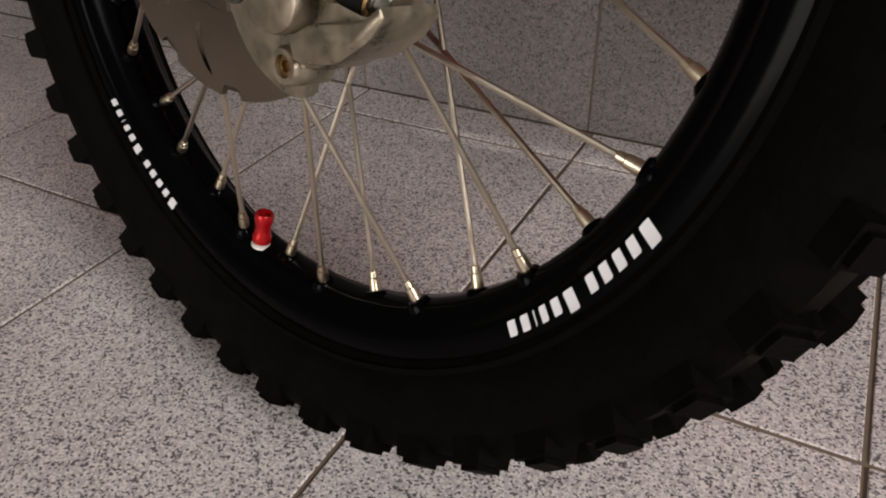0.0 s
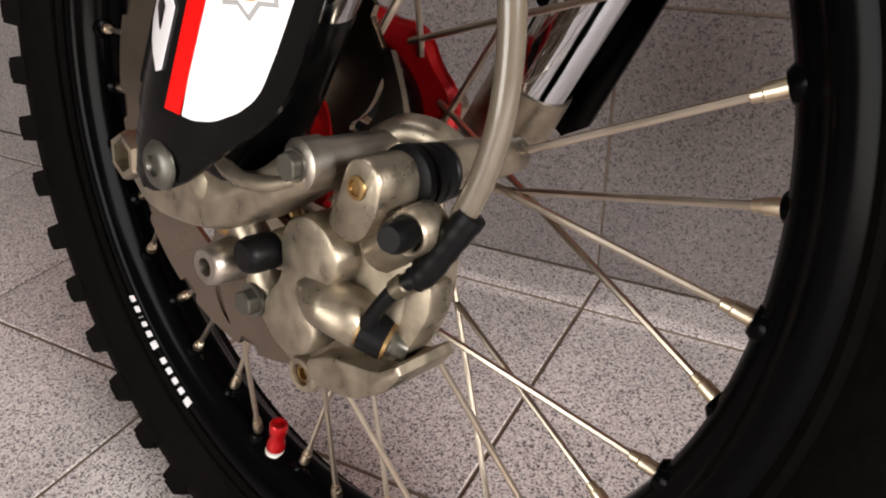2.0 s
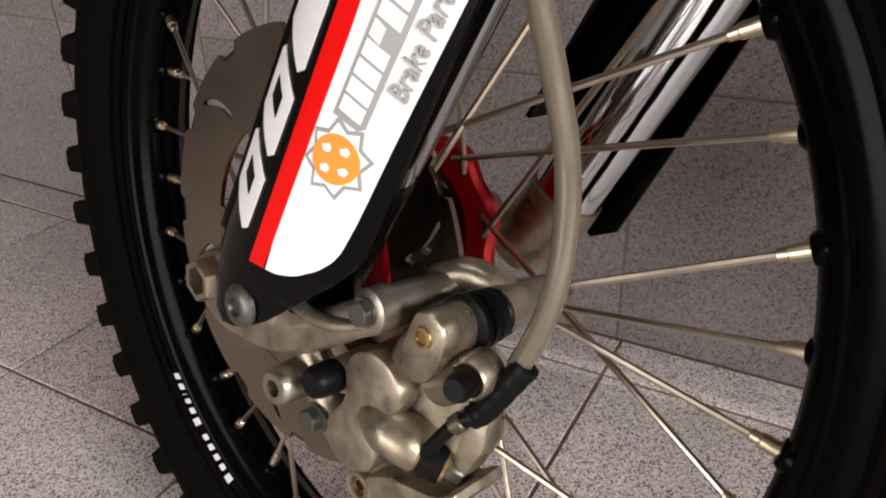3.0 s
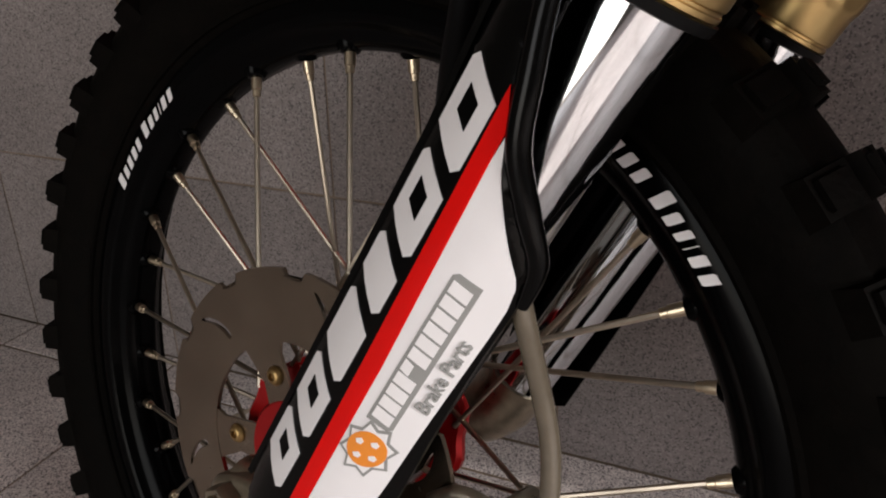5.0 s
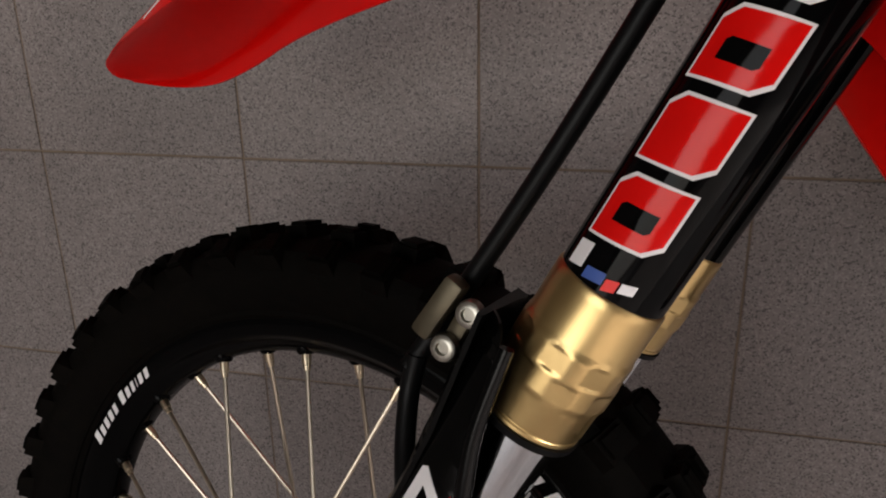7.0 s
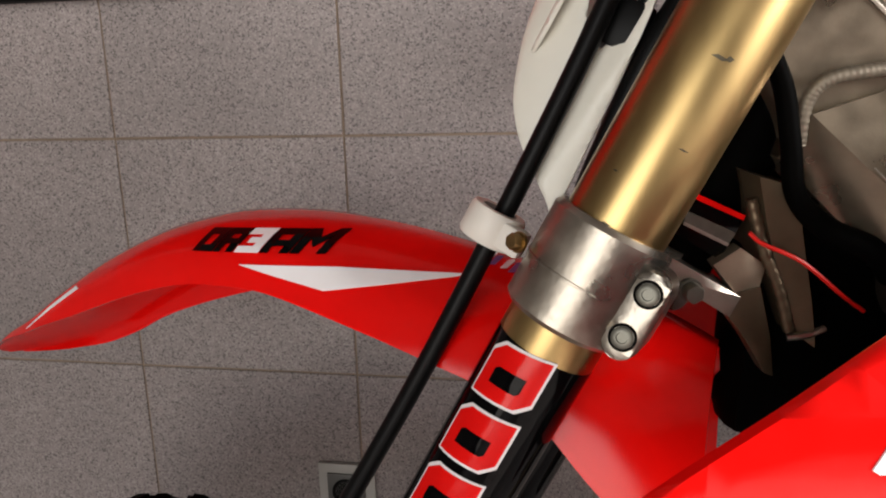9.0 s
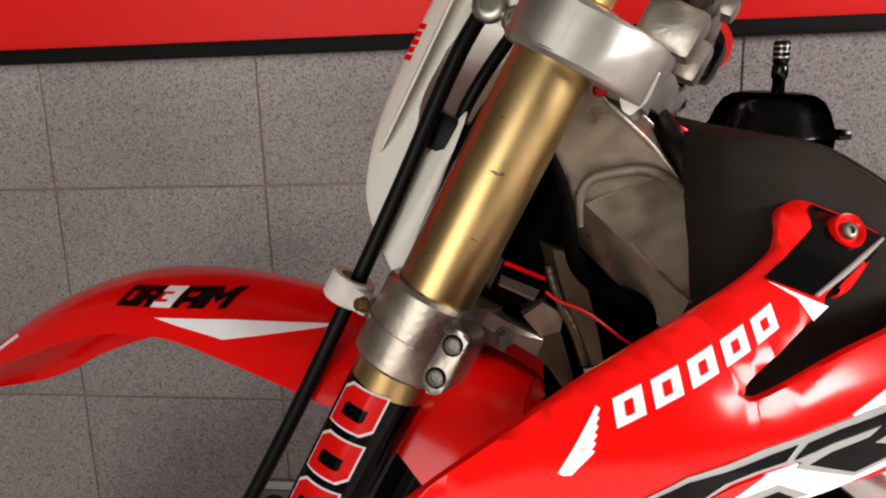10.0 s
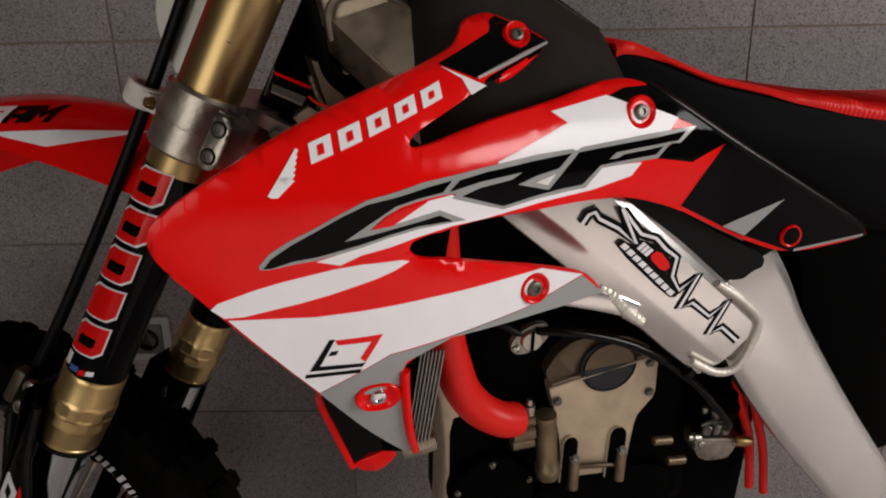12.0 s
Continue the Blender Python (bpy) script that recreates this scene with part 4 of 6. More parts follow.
part("guard_edge", sweep([guard(u, v, -0.001) for u, v in ((0.206, 0.0375), (0.224, 0.0345), (0.240, 0.0235), (0.258, 0.0100), (0.280, 0.0010), (0.312, -0.0110), (0.356, -0.0200))], [0.0025, 0.0042, 0.0048, 0.0048, 0.0048, 0.0045, 0.004], 10, 8), BLACK_PLASTIC, fg)
part("sticker_white", sheet(chaikin([(0.0468, 0.0107), (0.0485, 0.0165), (0.0532, 0.0232), (0.0612, 0.0292), (0.0681, 0.0322), (0.0745, 0.0334), (0.0914, 0.0340), (0.130, 0.0340), (0.200, 0.0350), (0.214, 0.0330), (0.228, 0.0225), (0.246, 0.0105), (0.262, 0.0035), (0.150, 0.0085)], 1, 0.15), guard, 0.0005, 0.008, 0.0006), ST_WHITE, fg, "white sticker field")
part("sticker_stripe", sheet([(0.0440, 0.0030), (0.0467, 0.0104), (0.150, 0.0086), (0.262, 0.0038), (0.275, -0.0035), (0.15, 0.0000)], guard, 0.0005, 0.008, 0.0007), ST_RED, fg, "red sticker stripe")
for k, (u, w) in enumerate(((0.062, 0.034), (0.099, 0.034), (0.136, 0.036), (0.176, 0.026), (0.206, 0.036), (0.246, 0.036))):
    part("sticker_block", sheet(slant(u, u + w - 0.006, -0.0255, -0.0045, -0.010, 0.003), guard, 0.0005, 0.006, 0.0006), ST_WHITE, fg, "white sticker block")
    if k in (0, 1, 4, 5):
        part("block_gap", sheet(slant(u + 0.009, u + w - 0.016, -0.019, -0.011, -0.004), guard, 0.0005, 0.006, 0.0009), ST_BLACK, fg)
spikes = [(0.110 + (0.0165 if k % 2 else 0.0125) * math.cos(k * math.pi / 8), 0.0205 + (0.0165 if k % 2 else 0.0120) * 0.72 * math.sin(k * math.pi / 8)) for k in range(16)]
part("badge_star", sheet(spikes, guard, 0.0005, 0.006, 0.0009), ST_GREY, fg, "grey spiked badge")
part("badge_ring", sheet([(0.110 + (u - 0.110) * 0.86, 0.0205 + (v - 0.0205) * 0.86) for u, v in spikes], guard, 0.0005, 0.006, 0.0012), ST_WHITE, fg)
part("badge_disc", sheet([(0.110 + 0.0098 * math.cos(k * math.pi / 12), 0.0205 + 0.0082 * math.sin(k * math.pi / 12)) for k in range(24)], guard, 0.0005, 0.006, 0.0015), ST_ORANGE, fg, "orange round badge")
for k in range(4):
    a = k * math.pi / 2 + 0.5
    part("badge_spot", sheet([(0.110 + 0.0055 * math.cos(a) + 0.0018 * math.cos(j), 0.0205 + 0.0045 * math.sin(a) + 0.0018 * math.sin(j)) for j in (0, 1.2, 2.4, 3.6, 4.8)], guard, 0.0005, 0.006, 0.0018), ST_WHITE, fg)
part("word_shadow", sheet(slant(0.125, 0.207, 0.0135, 0.0250, -0.001, 0.002), guard, 0.0004, 0.006, 0.0008), ST_GREY, fg)
for k in range(11):
    u = 0.128 + k * 0.0070
    part("sticker_block", sheet(slant(u, u + 0.0056, 0.0150, 0.0232 if k != 4 else 0.0190, -0.0012), guard, 0.0004, 0.006, 0.0012), ST_WHITE, fg)
me = letters("Brake Parts", 0.0088, lambda x, y, z: guard(0.141 + x, 0.0325 - y * 0.95, 0.0011 + z))
me.materials.append(ST_GREY)
part("lettering", me, ST_GREY, fg, "grey lettering")
part("guard_bolt", bolt_mesh(guard(0.0195, 0.0065, -0.001), (0, -1, 0), 0.0078, 0.004, 1.25), BOLT_DARK, fg, "dull steel button bolt")
hc = part("hose_clamp", boxes(((0.013, 0.014, 0.040), Matrix.Translation(fk(0.336, -0.071, -0.103)) @ Matrix.Rotation(RAKE + 0.1, 4, "Y"), 0.004), ((0.011, 0.010, 0.034), Matrix.Translation(fk(0.332, -0.056, -0.101)) @ Matrix.Rotation(RAKE, 4, "Y"), 0.004)), CLIP_DARK, bike, "small worn bronze brake hose clamp", FRONT)
for s, n in ((0.321, -0.0555), (0.346, -0.0525)):
    part("clamp_bolt", bolt_mesh(fk(s, n, -0.107), (0, -1, 0), 0.0072, 0.006, 1.15), BOLT, hc, "steel button bolt")

# right fork guard, seen from inside the wheel
far_guard = part("fork_guard", sheet(chaikin([(0.0, -0.042), (0.0, 0.036), (0.10, 0.030), (0.20, 0.022), (0.31, 0.016), (0.34, -0.044)], 1), lambda u, v, h: fk(u, v, 0.142 - 12 * v * v + h), 0.003, 0.012), BLACK_PLASTIC, bike, "glossy black fork guard", FRONT)
part("guard_side", loft([[fk(s, -0.038 + 0.004 * t, 0.128 - 0.066 * t) for t in (0, 0.5, 1.0)] + [fk(s, -0.035 + 0.004 * t, 0.128 - 0.066 * t) for t in (1.0, 0.5, 0)] for s in (0.07, 0.15, 0.24, 0.33)]), BLACK_PLASTIC, far_guard)

# white hose guide on the lower clamp
guide = part("hose_guide", lathe(fk(0.650, -0.0635, -0.089), AX, [(0, 0.0105), (0, 0.0160), (0.002, 0.0172), (0.018, 0.0172), (0.020, 0.0160), (0.020, 0.0105), (0.010, 0.0100)], 36), CLIP_WHITE, bike, "white plastic brake hose guide", FRONT)
part("guide_tab", boxes(((0.016, 0.012, 0.016), Matrix.Translation(fk(0.660, -0.046, -0.098)) @ Matrix.Rotation(RAKE, 4, "Y"), 0.003)), CLIP_WHITE, guide)
part("guide_bolt", bolt_mesh(fk(0.664, -0.038, -0.112), (-0.5, -0.9, 0.1), 0.0050, 0.007, 1.2, False), BRASS, guide, "small brass bolt")

# front fender
# sections of the fender: x, then y and z of its spine, its near rim and its far rim
FENDER = [
    (-0.2740, 0.025, 0.4575, 0.015, 0.4560, 0.040, 0.4520), (-0.2620, 0.022, 0.4680, -0.002, 0.4635, 0.070, 0.4500),
    (-0.2450, 0.016, 0.4790, -0.012, 0.4715, 0.092, 0.4525), (-0.2200, 0.010, 0.4935, -0.022, 0.4810, 0.100, 0.4590),
    (-0.18, 0.004, 0.515, -0.034, 0.493, 0.100, 0.475), (-0.14, 0, 0.5415, -0.044, 0.5065, 0.100, 0.496),
    (-0.09, 0, 0.572, -0.052, 0.5225, 0.100, 0.515), (-0.03, 0, 0.5985, -0.061, 0.543, 0.099, 0.533),
    (0.028, 0, 0.614, -0.068, 0.5585, 0.095, 0.548), (0.072, 0, 0.619, -0.074, 0.563, 0.090, 0.558),
    (0.12, 0, 0.62, -0.078, 0.562, 0.085, 0.562), (0.18, 0, 0.6145, -0.080, 0.549, 0.080, 0.549),
    (0.244, 0, 0.603, -0.080, 0.532, 0.080, 0.532), (0.31, 0, 0.587, -0.078, 0.51, 0.078, 0.51),
    (0.35, 0, 0.577, -0.077, 0.474, 0.077, 0.474), (0.385, 0, 0.565, -0.075, 0.442, 0.075, 0.442), (0.412, 0, 0.552, -0.072, 0.415, 0.072, 0.415)]
FLANK = [(-1.0, 0.0), (-0.97, 0.20), (-0.905, 0.42), (-0.85, 0.52), (-0.73, 0.66), (-0.60, 0.78), (-0.42, 0.88), (-0.2, 0.965), (0, 1.0)]


def fender_section(k, inset):
    x, ys, zs, yn, zn, yf, zf = FENDER[k]
    zs -= inset
    near = [Vector((x, ys + a * (ys - yn - inset * 0.8), zn + (zs - zn) * b)) for a, b in FLANK]
    far = [Vector((x, ys - a * (yf - ys - inset * 0.8), zf + (zs - zf) * b)) for a, b in reversed(FLANK[:-1])]
    return near + far


def fender_rows(inset):
    rows = [fender_section(k, inset) for k in range(len(FENDER))]
    cols = [curve_points(c, 5) for c in zip(*rows)]
    return [list(r) for r in zip(*cols)]


outer, inner = fender_rows(0.0), fender_rows(0.0035)
bm = loft([o + list(reversed(i)) for o, i in zip(outer, inner)])
fender = part("front_fender", bm, RED_PLASTIC, bike, "glossy red plastic front fender", FRONT, angle=60)


def fender_z(x, z, h):
    """Onto the left flank at the height z."""
    k = min(max(sum(1 for p in FENDER if p[0] <= x) - 1, 0), len(FENDER) - 2)
    f = (x - FENDER[k][0]) / (FENDER[k + 1][0] - FENDER[k][0])
    x, ys, zs, yn, ze = (p + (q - p) * f for p, q in zip(FENDER[k][:5], FENDER[k + 1][:5]))
    b = min(max((z - ze) / (zs - ze), 0), 0.97)
    prof = FLANK
    j = max(i for i in range(len(prof) - 1) if prof[i][1] <= b)
    g = (b - prof[j][1]) / (prof[j + 1][1] - prof[j][1])
    a = prof[j][0] + (prof[j + 1][0] - prof[j][0]) * g
    return Vector((x, ys + a * (ys - yn) - h * 0.75, z + h * 0.65))


part("sticker_chip", sheet([(0.094, 0.5785), (0.175, 0.583), (0.264, 0.584), (0.168, 0.567)], fender_z, 0.0006, 0.008, 0.0020), ST_WHITE, fender, "white wedge sticker")
part("sticker_chip", sheet([(-0.175, 0.497), (-0.105, 0.543), (-0.098, 0.542)], fender_z, 0.0006, 0.008, 0.0016), ST_WHITE, fender, "white wedge sticker")
# heavy square slanted lettering: each letter out of straight strokes x0, x1, y0, y1
STROKES = {
    "D": ((0, 0.3, 0, 1), (0.3, 1, 0.73, 1), (0.3, 1, 0, 0.27), (0.7, 1, 0.27, 0.73)),
    "R": ((0, 0.3, 0, 1), (0.3, 1, 0.74, 1), (0.3, 1, 0.34, 0.56), (0.7, 1, 0.56, 0.74), (0.58, 0.92, 0, 0.34)),
    "3": ((0, 1, 0.75, 1), (0.62, 1, 0.25, 0.75), (0, 1, 0, 0.25), (0.25, 0.62, 0.40, 0.61)),
    "A": ((0, 1, 0.75, 1), (0, 0.3, 0, 0.75), (0.7, 1, 0, 0.75), (0.3, 0.7, 0.28, 0.52)),
    "M": ((0, 0.26, 0, 1), (0.74, 1, 0, 1))}
for text, x0_, wide, mat in (("D", 0.0430, 0.0215, ST_BLACK), ("R", 0.0658, 0.0200, ST_BLACK), ("3", 0.0862, 0.0215, ST_WHITE), ("A", 0.1088, 0.0235, ST_BLACK), ("M", 0.1336, 0.0265, ST_BLACK)):
    bm = bmesh.new()
    polys = [[(a, c), (b, c), (b, d), (a, d)] for a, b, c, d in STROKES[text]]
    if text == "M":
        polys.append([(0.26, 1), (0.26, 0.60), (0.5, 0.26), (0.5, 0.64)])
        polys.append([(0.5, 0.64), (0.5, 0.26), (0.74, 0.60), (0.74, 1)])
    for poly in polys:
        piece_bm = sheet([(x0_ + u * wide + (0.0060 - 0.02 * (x0_ - 0.04)) * v, 0.5845 + 0.0170 * v) for u, v in poly], lambda a, b, h: fender_z(a, b + 0.050 * (a - 0.04), h), 0.0005, 0.008, 0.0020)
        me_tmp = bpy.data.meshes.new("tmp")
        piece_bm.to_mesh(me_tmp)
        piece_bm.free()
        bm.from_mesh(me_tmp)
        bpy.data.meshes.remove(me_tmp)
    part("lettering", bm, mat, fender, "heavy slanted black and white lettering")

for k, (x, mat) in enumerate(((0.262, ST_WHITE), (0.2665, ST_BLUE), (0.275, ST_WHITE), (0.281, ST_BLUE))):
    part("small_sticker", sheet(slant(x, x + 0.004, 0.592 - 0.002 * k, 0.597 - 0.002 * k, 0.001), fender_z, 0.0004, 0.004, 0.0014), mat, fender, "small blue and white sticker")

# number plate: a bent white shell before the fork


def plate(u, v, h):
    """u across, v up along the fork."""
    return fk(v, -0.114 + 3.0 * u * u - h, u)


def plate_side(u, v, h):
    """The side that bends back towards the fork: u along the fork, v behind its axis."""
    front = min(v + 0.080, 0)
    wing = max(0.0, 1 - abs(v + 0.048 - 0.08 * (u - 0.75)) / 0.016) if u < 0.83 else 0.0
    arm = min(max((u - 0.845) / 0.03, 0), 1) * min(max((v + 0.085) / 0.03, 0), 1)
    return fk(u, v, -0.074 + 11 * front * front - 0.004 * wing - 0.022 * arm - h)


shape = [(-0.080, 0.760), (-0.086, 0.80), (-0.088, 0.86), (-0.084, 0.93), (-0.06, 0.975), (0.06, 0.975), (0.084, 0.93), (0.088, 0.86), (0.086, 0.80), (0.080, 0.760), (0.04, 0.742), (-0.04, 0.742)]
np_ob = part("number_plate", sheet(chaikin(shape, 2), plate, 0.003, 0.005, 0, 0.001), WHITE_PLASTIC, bike, "plain white front number plate", FRONT)
rim_line = [(0.960, -0.108), (0.915, -0.115), (0.870, -0.1175), (0.820, -0.1195), (0.768, -0.1125), (0.729, -0.0965), (0.706, -0.0765), (0.688, -0.048), (0.676, -0.037), (0.684, -0.038), (0.721, -0.040), (0.762, -0.0415), (0.800, -0.044), (0.817, -0.047), (0.799, -0.0525), (0.770, -0.062), (0.772, -0.070), (0.786, -0.077), (0.808, -0.085), (0.845, -0.083), (0.864, -0.078), (0.876, -0.056), (0.872, -0.034), (0.878, -0.026), (0.900, -0.026), (0.914, -0.046), (0.925, -0.066), (0.950, -0.085)]
part("side_panel", sheet(chaikin(rim_line, 2, 0.2), plate_side, 0.0026, 0.004, 0, 0.0008), WHITE_PLASTIC, np_ob, angle=50)
for k in range(5):
    part("sticker_bar", sheet(slant(0.826 + 0.0062 * k, 0.8305 + 0.0062 * k, -0.1185, -0.110 - 0.001 * (k % 2), 0.001), plate_side, 0.0004, 0.006, 0.0006), ST_RED, np_ob, "small red sticker bar")
for s, n, r in ((0.884, -0.058, 0.0110), (0.882, -0.037, 0.0085)):
    part("plate_bolt", bolt_mesh(fk(s, n, -0.0955), (0.05, -1, 0.1), r, 0.006, 1.2), BOLT, np_ob, "steel button bolt")
part("inner_cable", sweep([fk(0.76, -0.045, -0.05), fk(0.80, -0.052, -0.065), fk(0.84, -0.050, -0.07), fk(0.90, -0.044, -0.06)], 0.0050, 10, 6), BLACK_RUBBER, np_ob, "black cable")
part("cable_holder", boxes(((0.034, 0.03, 0.030), Matrix.Translation(fk(0.792, -0.060, -0.062)) @ Matrix.Rotation(RAKE, 4, "Y"), 0.006)), BLACK_RUBBER, np_ob, "black rubber cable holder")

part("rubber_cable", sweep([fk(0.700, -0.0335, -0.066), fk(0.745, -0.0345, -0.068), fk(0.790, -0.036, -0.068), fk(0.825, -0.037, -0.064)], [0.004, 0.0075, 0.0085, 0.006], 12, 8), BLACK_RUBBER, np_ob, "thick black cable behind the plate")
# handlebar above the upper clamp, with grips
bar_pts = [fk(0.985, 0.058, -0.40) + Vector((0.085, 0, 0.03)), fk(0.985, 0.056, -0.20) + Vector((0.03, 0, 0.03)), fk(0.965, 0.05, -0.09), fk(0.957, 0.05, 0.0), fk(0.964, 0.046, 0.09), fk(0.972, 0.034, 0.20), fk(0.988, 0.020, 0.40)]
bar = part("handlebar", sweep(bar_pts, 0.0135, 18, 8), CLAMP_ALU, bike, "silver handlebar with black and red grips", FRONT)
for y in (-0.045, 0.045):
    part("bar_clamp", boxes(((0.042, 0.030, 0.034), Matrix.Translation(fk(0.925, 0.048, y)) @ Matrix.Rotation(RAKE, 4, "Y"), 0.006), ((0.040, 0.028, 0.018), Matrix.Translation(fk(0.972, 0.05, y)) @ Matrix.Rotation(RAKE, 4, "Y"), 0.005)), CLAMP_ALU, bar, "silver handlebar clamp")
    part("bar_bolt", bolt_mesh(fk(0.981, 0.062, y), AX, 0.006, 0.006), BOLT, bar)
part("steering_nut", lathe(fk(0.905, 0.024, 0), AX, [(0, 0.02), (0.012, 0.019), (0.014, 0.016), (0.016, 0.012)], 30), GOLD_COLLAR, bar, "gold steering stem nut")
for e in (-1, 1):
    tip, root = bar_pts[0 if e < 0 else -1], bar_pts[1 if e < 0 else -2]
    along = (tip - root).normalized()
    part("grip", sweep([tip, tip * 0.3 + root * 0.7], 0.0175, 18, 24, ribs=lambda k: 1.0 + (0.06 if k % 3 == 0 else 0)), BLACK_RUBBER, bar, "black ribbed rubber grip")
    part("grip_flange", lathe(tip * 0.28 + root * 0.72, along, [(-0.004, 0.018), (-0.003, 0.029), (0.003, 0.029), (0.004, 0.018)], 30), BLACK_RUBBER, bar, "black grip flange")
    part("flange_ring", lathe(tip * 0.28 + root * 0.72, along, [(-0.0035, 0.0285), (-0.003, 0.0308), (0.002, 0.0308), (0.0025, 0.0285)], 36), RED_HOSE, bar, "thin red ring")
part("throttle_housing", boxes(((0.050, 0.040, 0.046), Matrix.Translation(fk(0.960, 0.034, 0.235)) @ Matrix.Rotation(RAKE, 4, "Y"), 0.012), ((0.09, 0.022, 0.022), Matrix.Translation(fk(0.938, 0.018, 0.22)) @ Matrix.Rotation(RAKE + 0.9, 4, "Y"), 0.009)), BLACK_PLASTIC, bar, "black throttle housing")
part("red_adjuster", lathe(fk(0.8655, 0.030, -0.077), (0.5, -0.8, 0), [(0, 0.003), (0.0015, 0.0048), (0.006, 0.0048), (0.0075, 0.0035)], 18), RED_ANO, [o for o in bike.children if o.name == "upper_fork_clamp"][0], "red adjuster knob")

# ---- radiator shroud, tank, seat, frame and engine ----


def shroud_y(x, z):
    t = min(max((x - 0.42) / 0.38, 0), 1)
    return -0.237 + 0.095 * t * t * (3 - 2 * t) + 6.3 * max(z - 0.59, 0) ** 2 + 1.5 * max(0.5 - z, 0) ** 2


def side_of(e):
    def place(u, v, h):
        return Vector((u, e * (-shroud_y(u, v) + h), v))
    return place


left, right_half = side_of(-1), side_of(1)


def right(u, v, h):
    return right_half(u, v, h) - Vector((0, 0.06, 0))


PRONG = [(0.587, 0.7000), (0.561, 0.7100), (0.552, 0.7118), (0.529, 0.7070), (0.523, 0.697), (0.512, 0.6875), (0.422, 0.659), (0.373, 0.638), (0.314, 0.605), (0.287, 0.585), (0.282, 0.572), (0.287, 0.555), (0.318, 0.518)]
LOWER = [(0.395, 0.429), (0.430, 0.382), (0.474, 0.323), (0.482, 0.327), (0.472, 0.365), (0.462, 0.434), (0.469, 0.451), (0.506, 0.465), (0.559, 0.470), (0.619, 0.465), (0.663, 0.467), (0.640, 0.493), (0.589, 0.512), (0.504, 0.537), (0.476, 0.542), (0.468, 0.551), (0.473, 0.559)]
WING = [(0.527, 0.567), (0.574, 0.565), (0.632, 0.564), (0.682, 0.558), (0.737, 0.538), (0.807, 0.502), (0.872, 0.478), (0.961, 0.492), (0.955, 0.501), (0.930, 0.5160), (0.8565, 0.5585), (0.7887, 0.5975), (0.7276, 0.6350), (0.699, 0.6530), (0.677, 0.6580), (0.646, 0.6570), (0.600, 0.648), (0.535, 0.640), (0.477, 0.626), (0.470, 0.629), (0.474, 0.637), (0.536, 0.6640), (0.541, 0.6695), (0.602, 0.6870), (0.6045, 0.6905)]
outline = chaikin(PRONG + LOWER + WING, 2, 0.2)
shroud = part("radiator_shroud", sheet(outline, left, 0.007, 0.014, 0, 0.0018), RED_PLASTIC, bike, "glossy red radiator shroud with white, black and grey stickers", BODY, angle=50)
part("radiator_shroud", sheet([(max(u, 0.385 + 0.0001 * k), v) for k, (u, v) in enumerate(outline)], right, 0.007, 0.02, 0, 0.0018), RED_PLASTIC, bike, "glossy red radiator shroud", BODY, angle=50)
D = 0.0005


def decal(name, poly, mat, h, label="", smooth=0):
    return part(name, sheet(chaikin(poly, smooth, 0.18) if smooth else poly, left, 0.0007, 0.014, h), mat, shroud, label)


decal("sticker_black", [(0.560, 0.7095), (0.5540, 0.7070), (0.5505, 0.6990), (0.5010, 0.6805), (0.530, 0.6695), (0.6015, 0.6880), (0.6025, 0.6905), (0.586, 0.6995)], ST_BLACK, D, "black sticker field")
# grey bead along the fold stands in for its bright edge highlight
part("prong_glint", sweep([left(0.532, 0.6695, 0.0006), left(0.555, 0.6760, 0.0010), left(0.580, 0.6830, 0.0010), left(0.6025, 0.6890, 0.0006)], [0.0012, 0.0020, 0.0020, 0.0012], 10, 6), ST_GREY, shroud, "glossy grey bead for the highlight on the folded edge")
part("prong_flange", sheet([(0.531, 0.672), (0.537, 0.6650), (0.5511, 0.6665), (0.5965, 0.6820), (0.6025, 0.6890)], left, 0.003, 0.02, -0.005), ST_BLACK, shroud, "black inner fold")
part("prong_lip", sweep([left(0.5510, 0.6655, -0.010), left(0.562, 0.6685, -0.010), left(0.580, 0.6755, -0.010), left(0.5985, 0.6840, -0.008)], [0.0032, 0.0042, 0.0034, 0.0014], 10, 6), RED_PLASTIC, shroud, "red inner lip")
decal("sticker_white", [(0.502, 0.679), (0.538, 0.664), (0.524, 0.659), (0.518, 0.670)], ST_WHITE, 2 * D, "white chip")
decal("sticker_white", [(0.5933, 0.6417), (0.6514, 0.6481), (0.6707, 0.6413), (0.700, 0.6340), (0.727, 0.6241), (0.714, 0.612), (0.551, 0.603), (0.541, 0.611), (0.6086, 0.6319)], ST_WHITE, D, "white sticker field")
decal("sticker_white", [(0.318, 0.518), (0.361, 0.532), (0.423, 0.544), (0.472, 0.544), (0.453, 0.534), (0.397, 0.518), (0.332, 0.506)], ST_WHITE, D, "white sticker field", 1)
decal("sticker_white", [(0.3987, 0.5488), (0.4155, 0.5535), (0.4537, 0.5640), (0.4756, 0.5680), (0.5030, 0.5690), (0.5149, 0.5693), (0.4926, 0.5807), (0.4755, 0.5776), (0.4581, 0.5739), (0.4646, 0.5785), (0.4830, 0.5892), (0.5025, 0.5914), (0.5470, 0.5736), (0.6065, 0.5778), (0.6402, 0.5924), (0.6874, 0.5899), (0.6771, 0.5790), (0.6365, 0.5734), (0.5844, 0.5720), (0.5321, 0.5677), (0.5031, 0.5662), (0.4734, 0.5610), (0.4536, 0.5558), (0.4321, 0.5517), (0.4160, 0.5447)], ST_WHITE, D, "white sticker field")
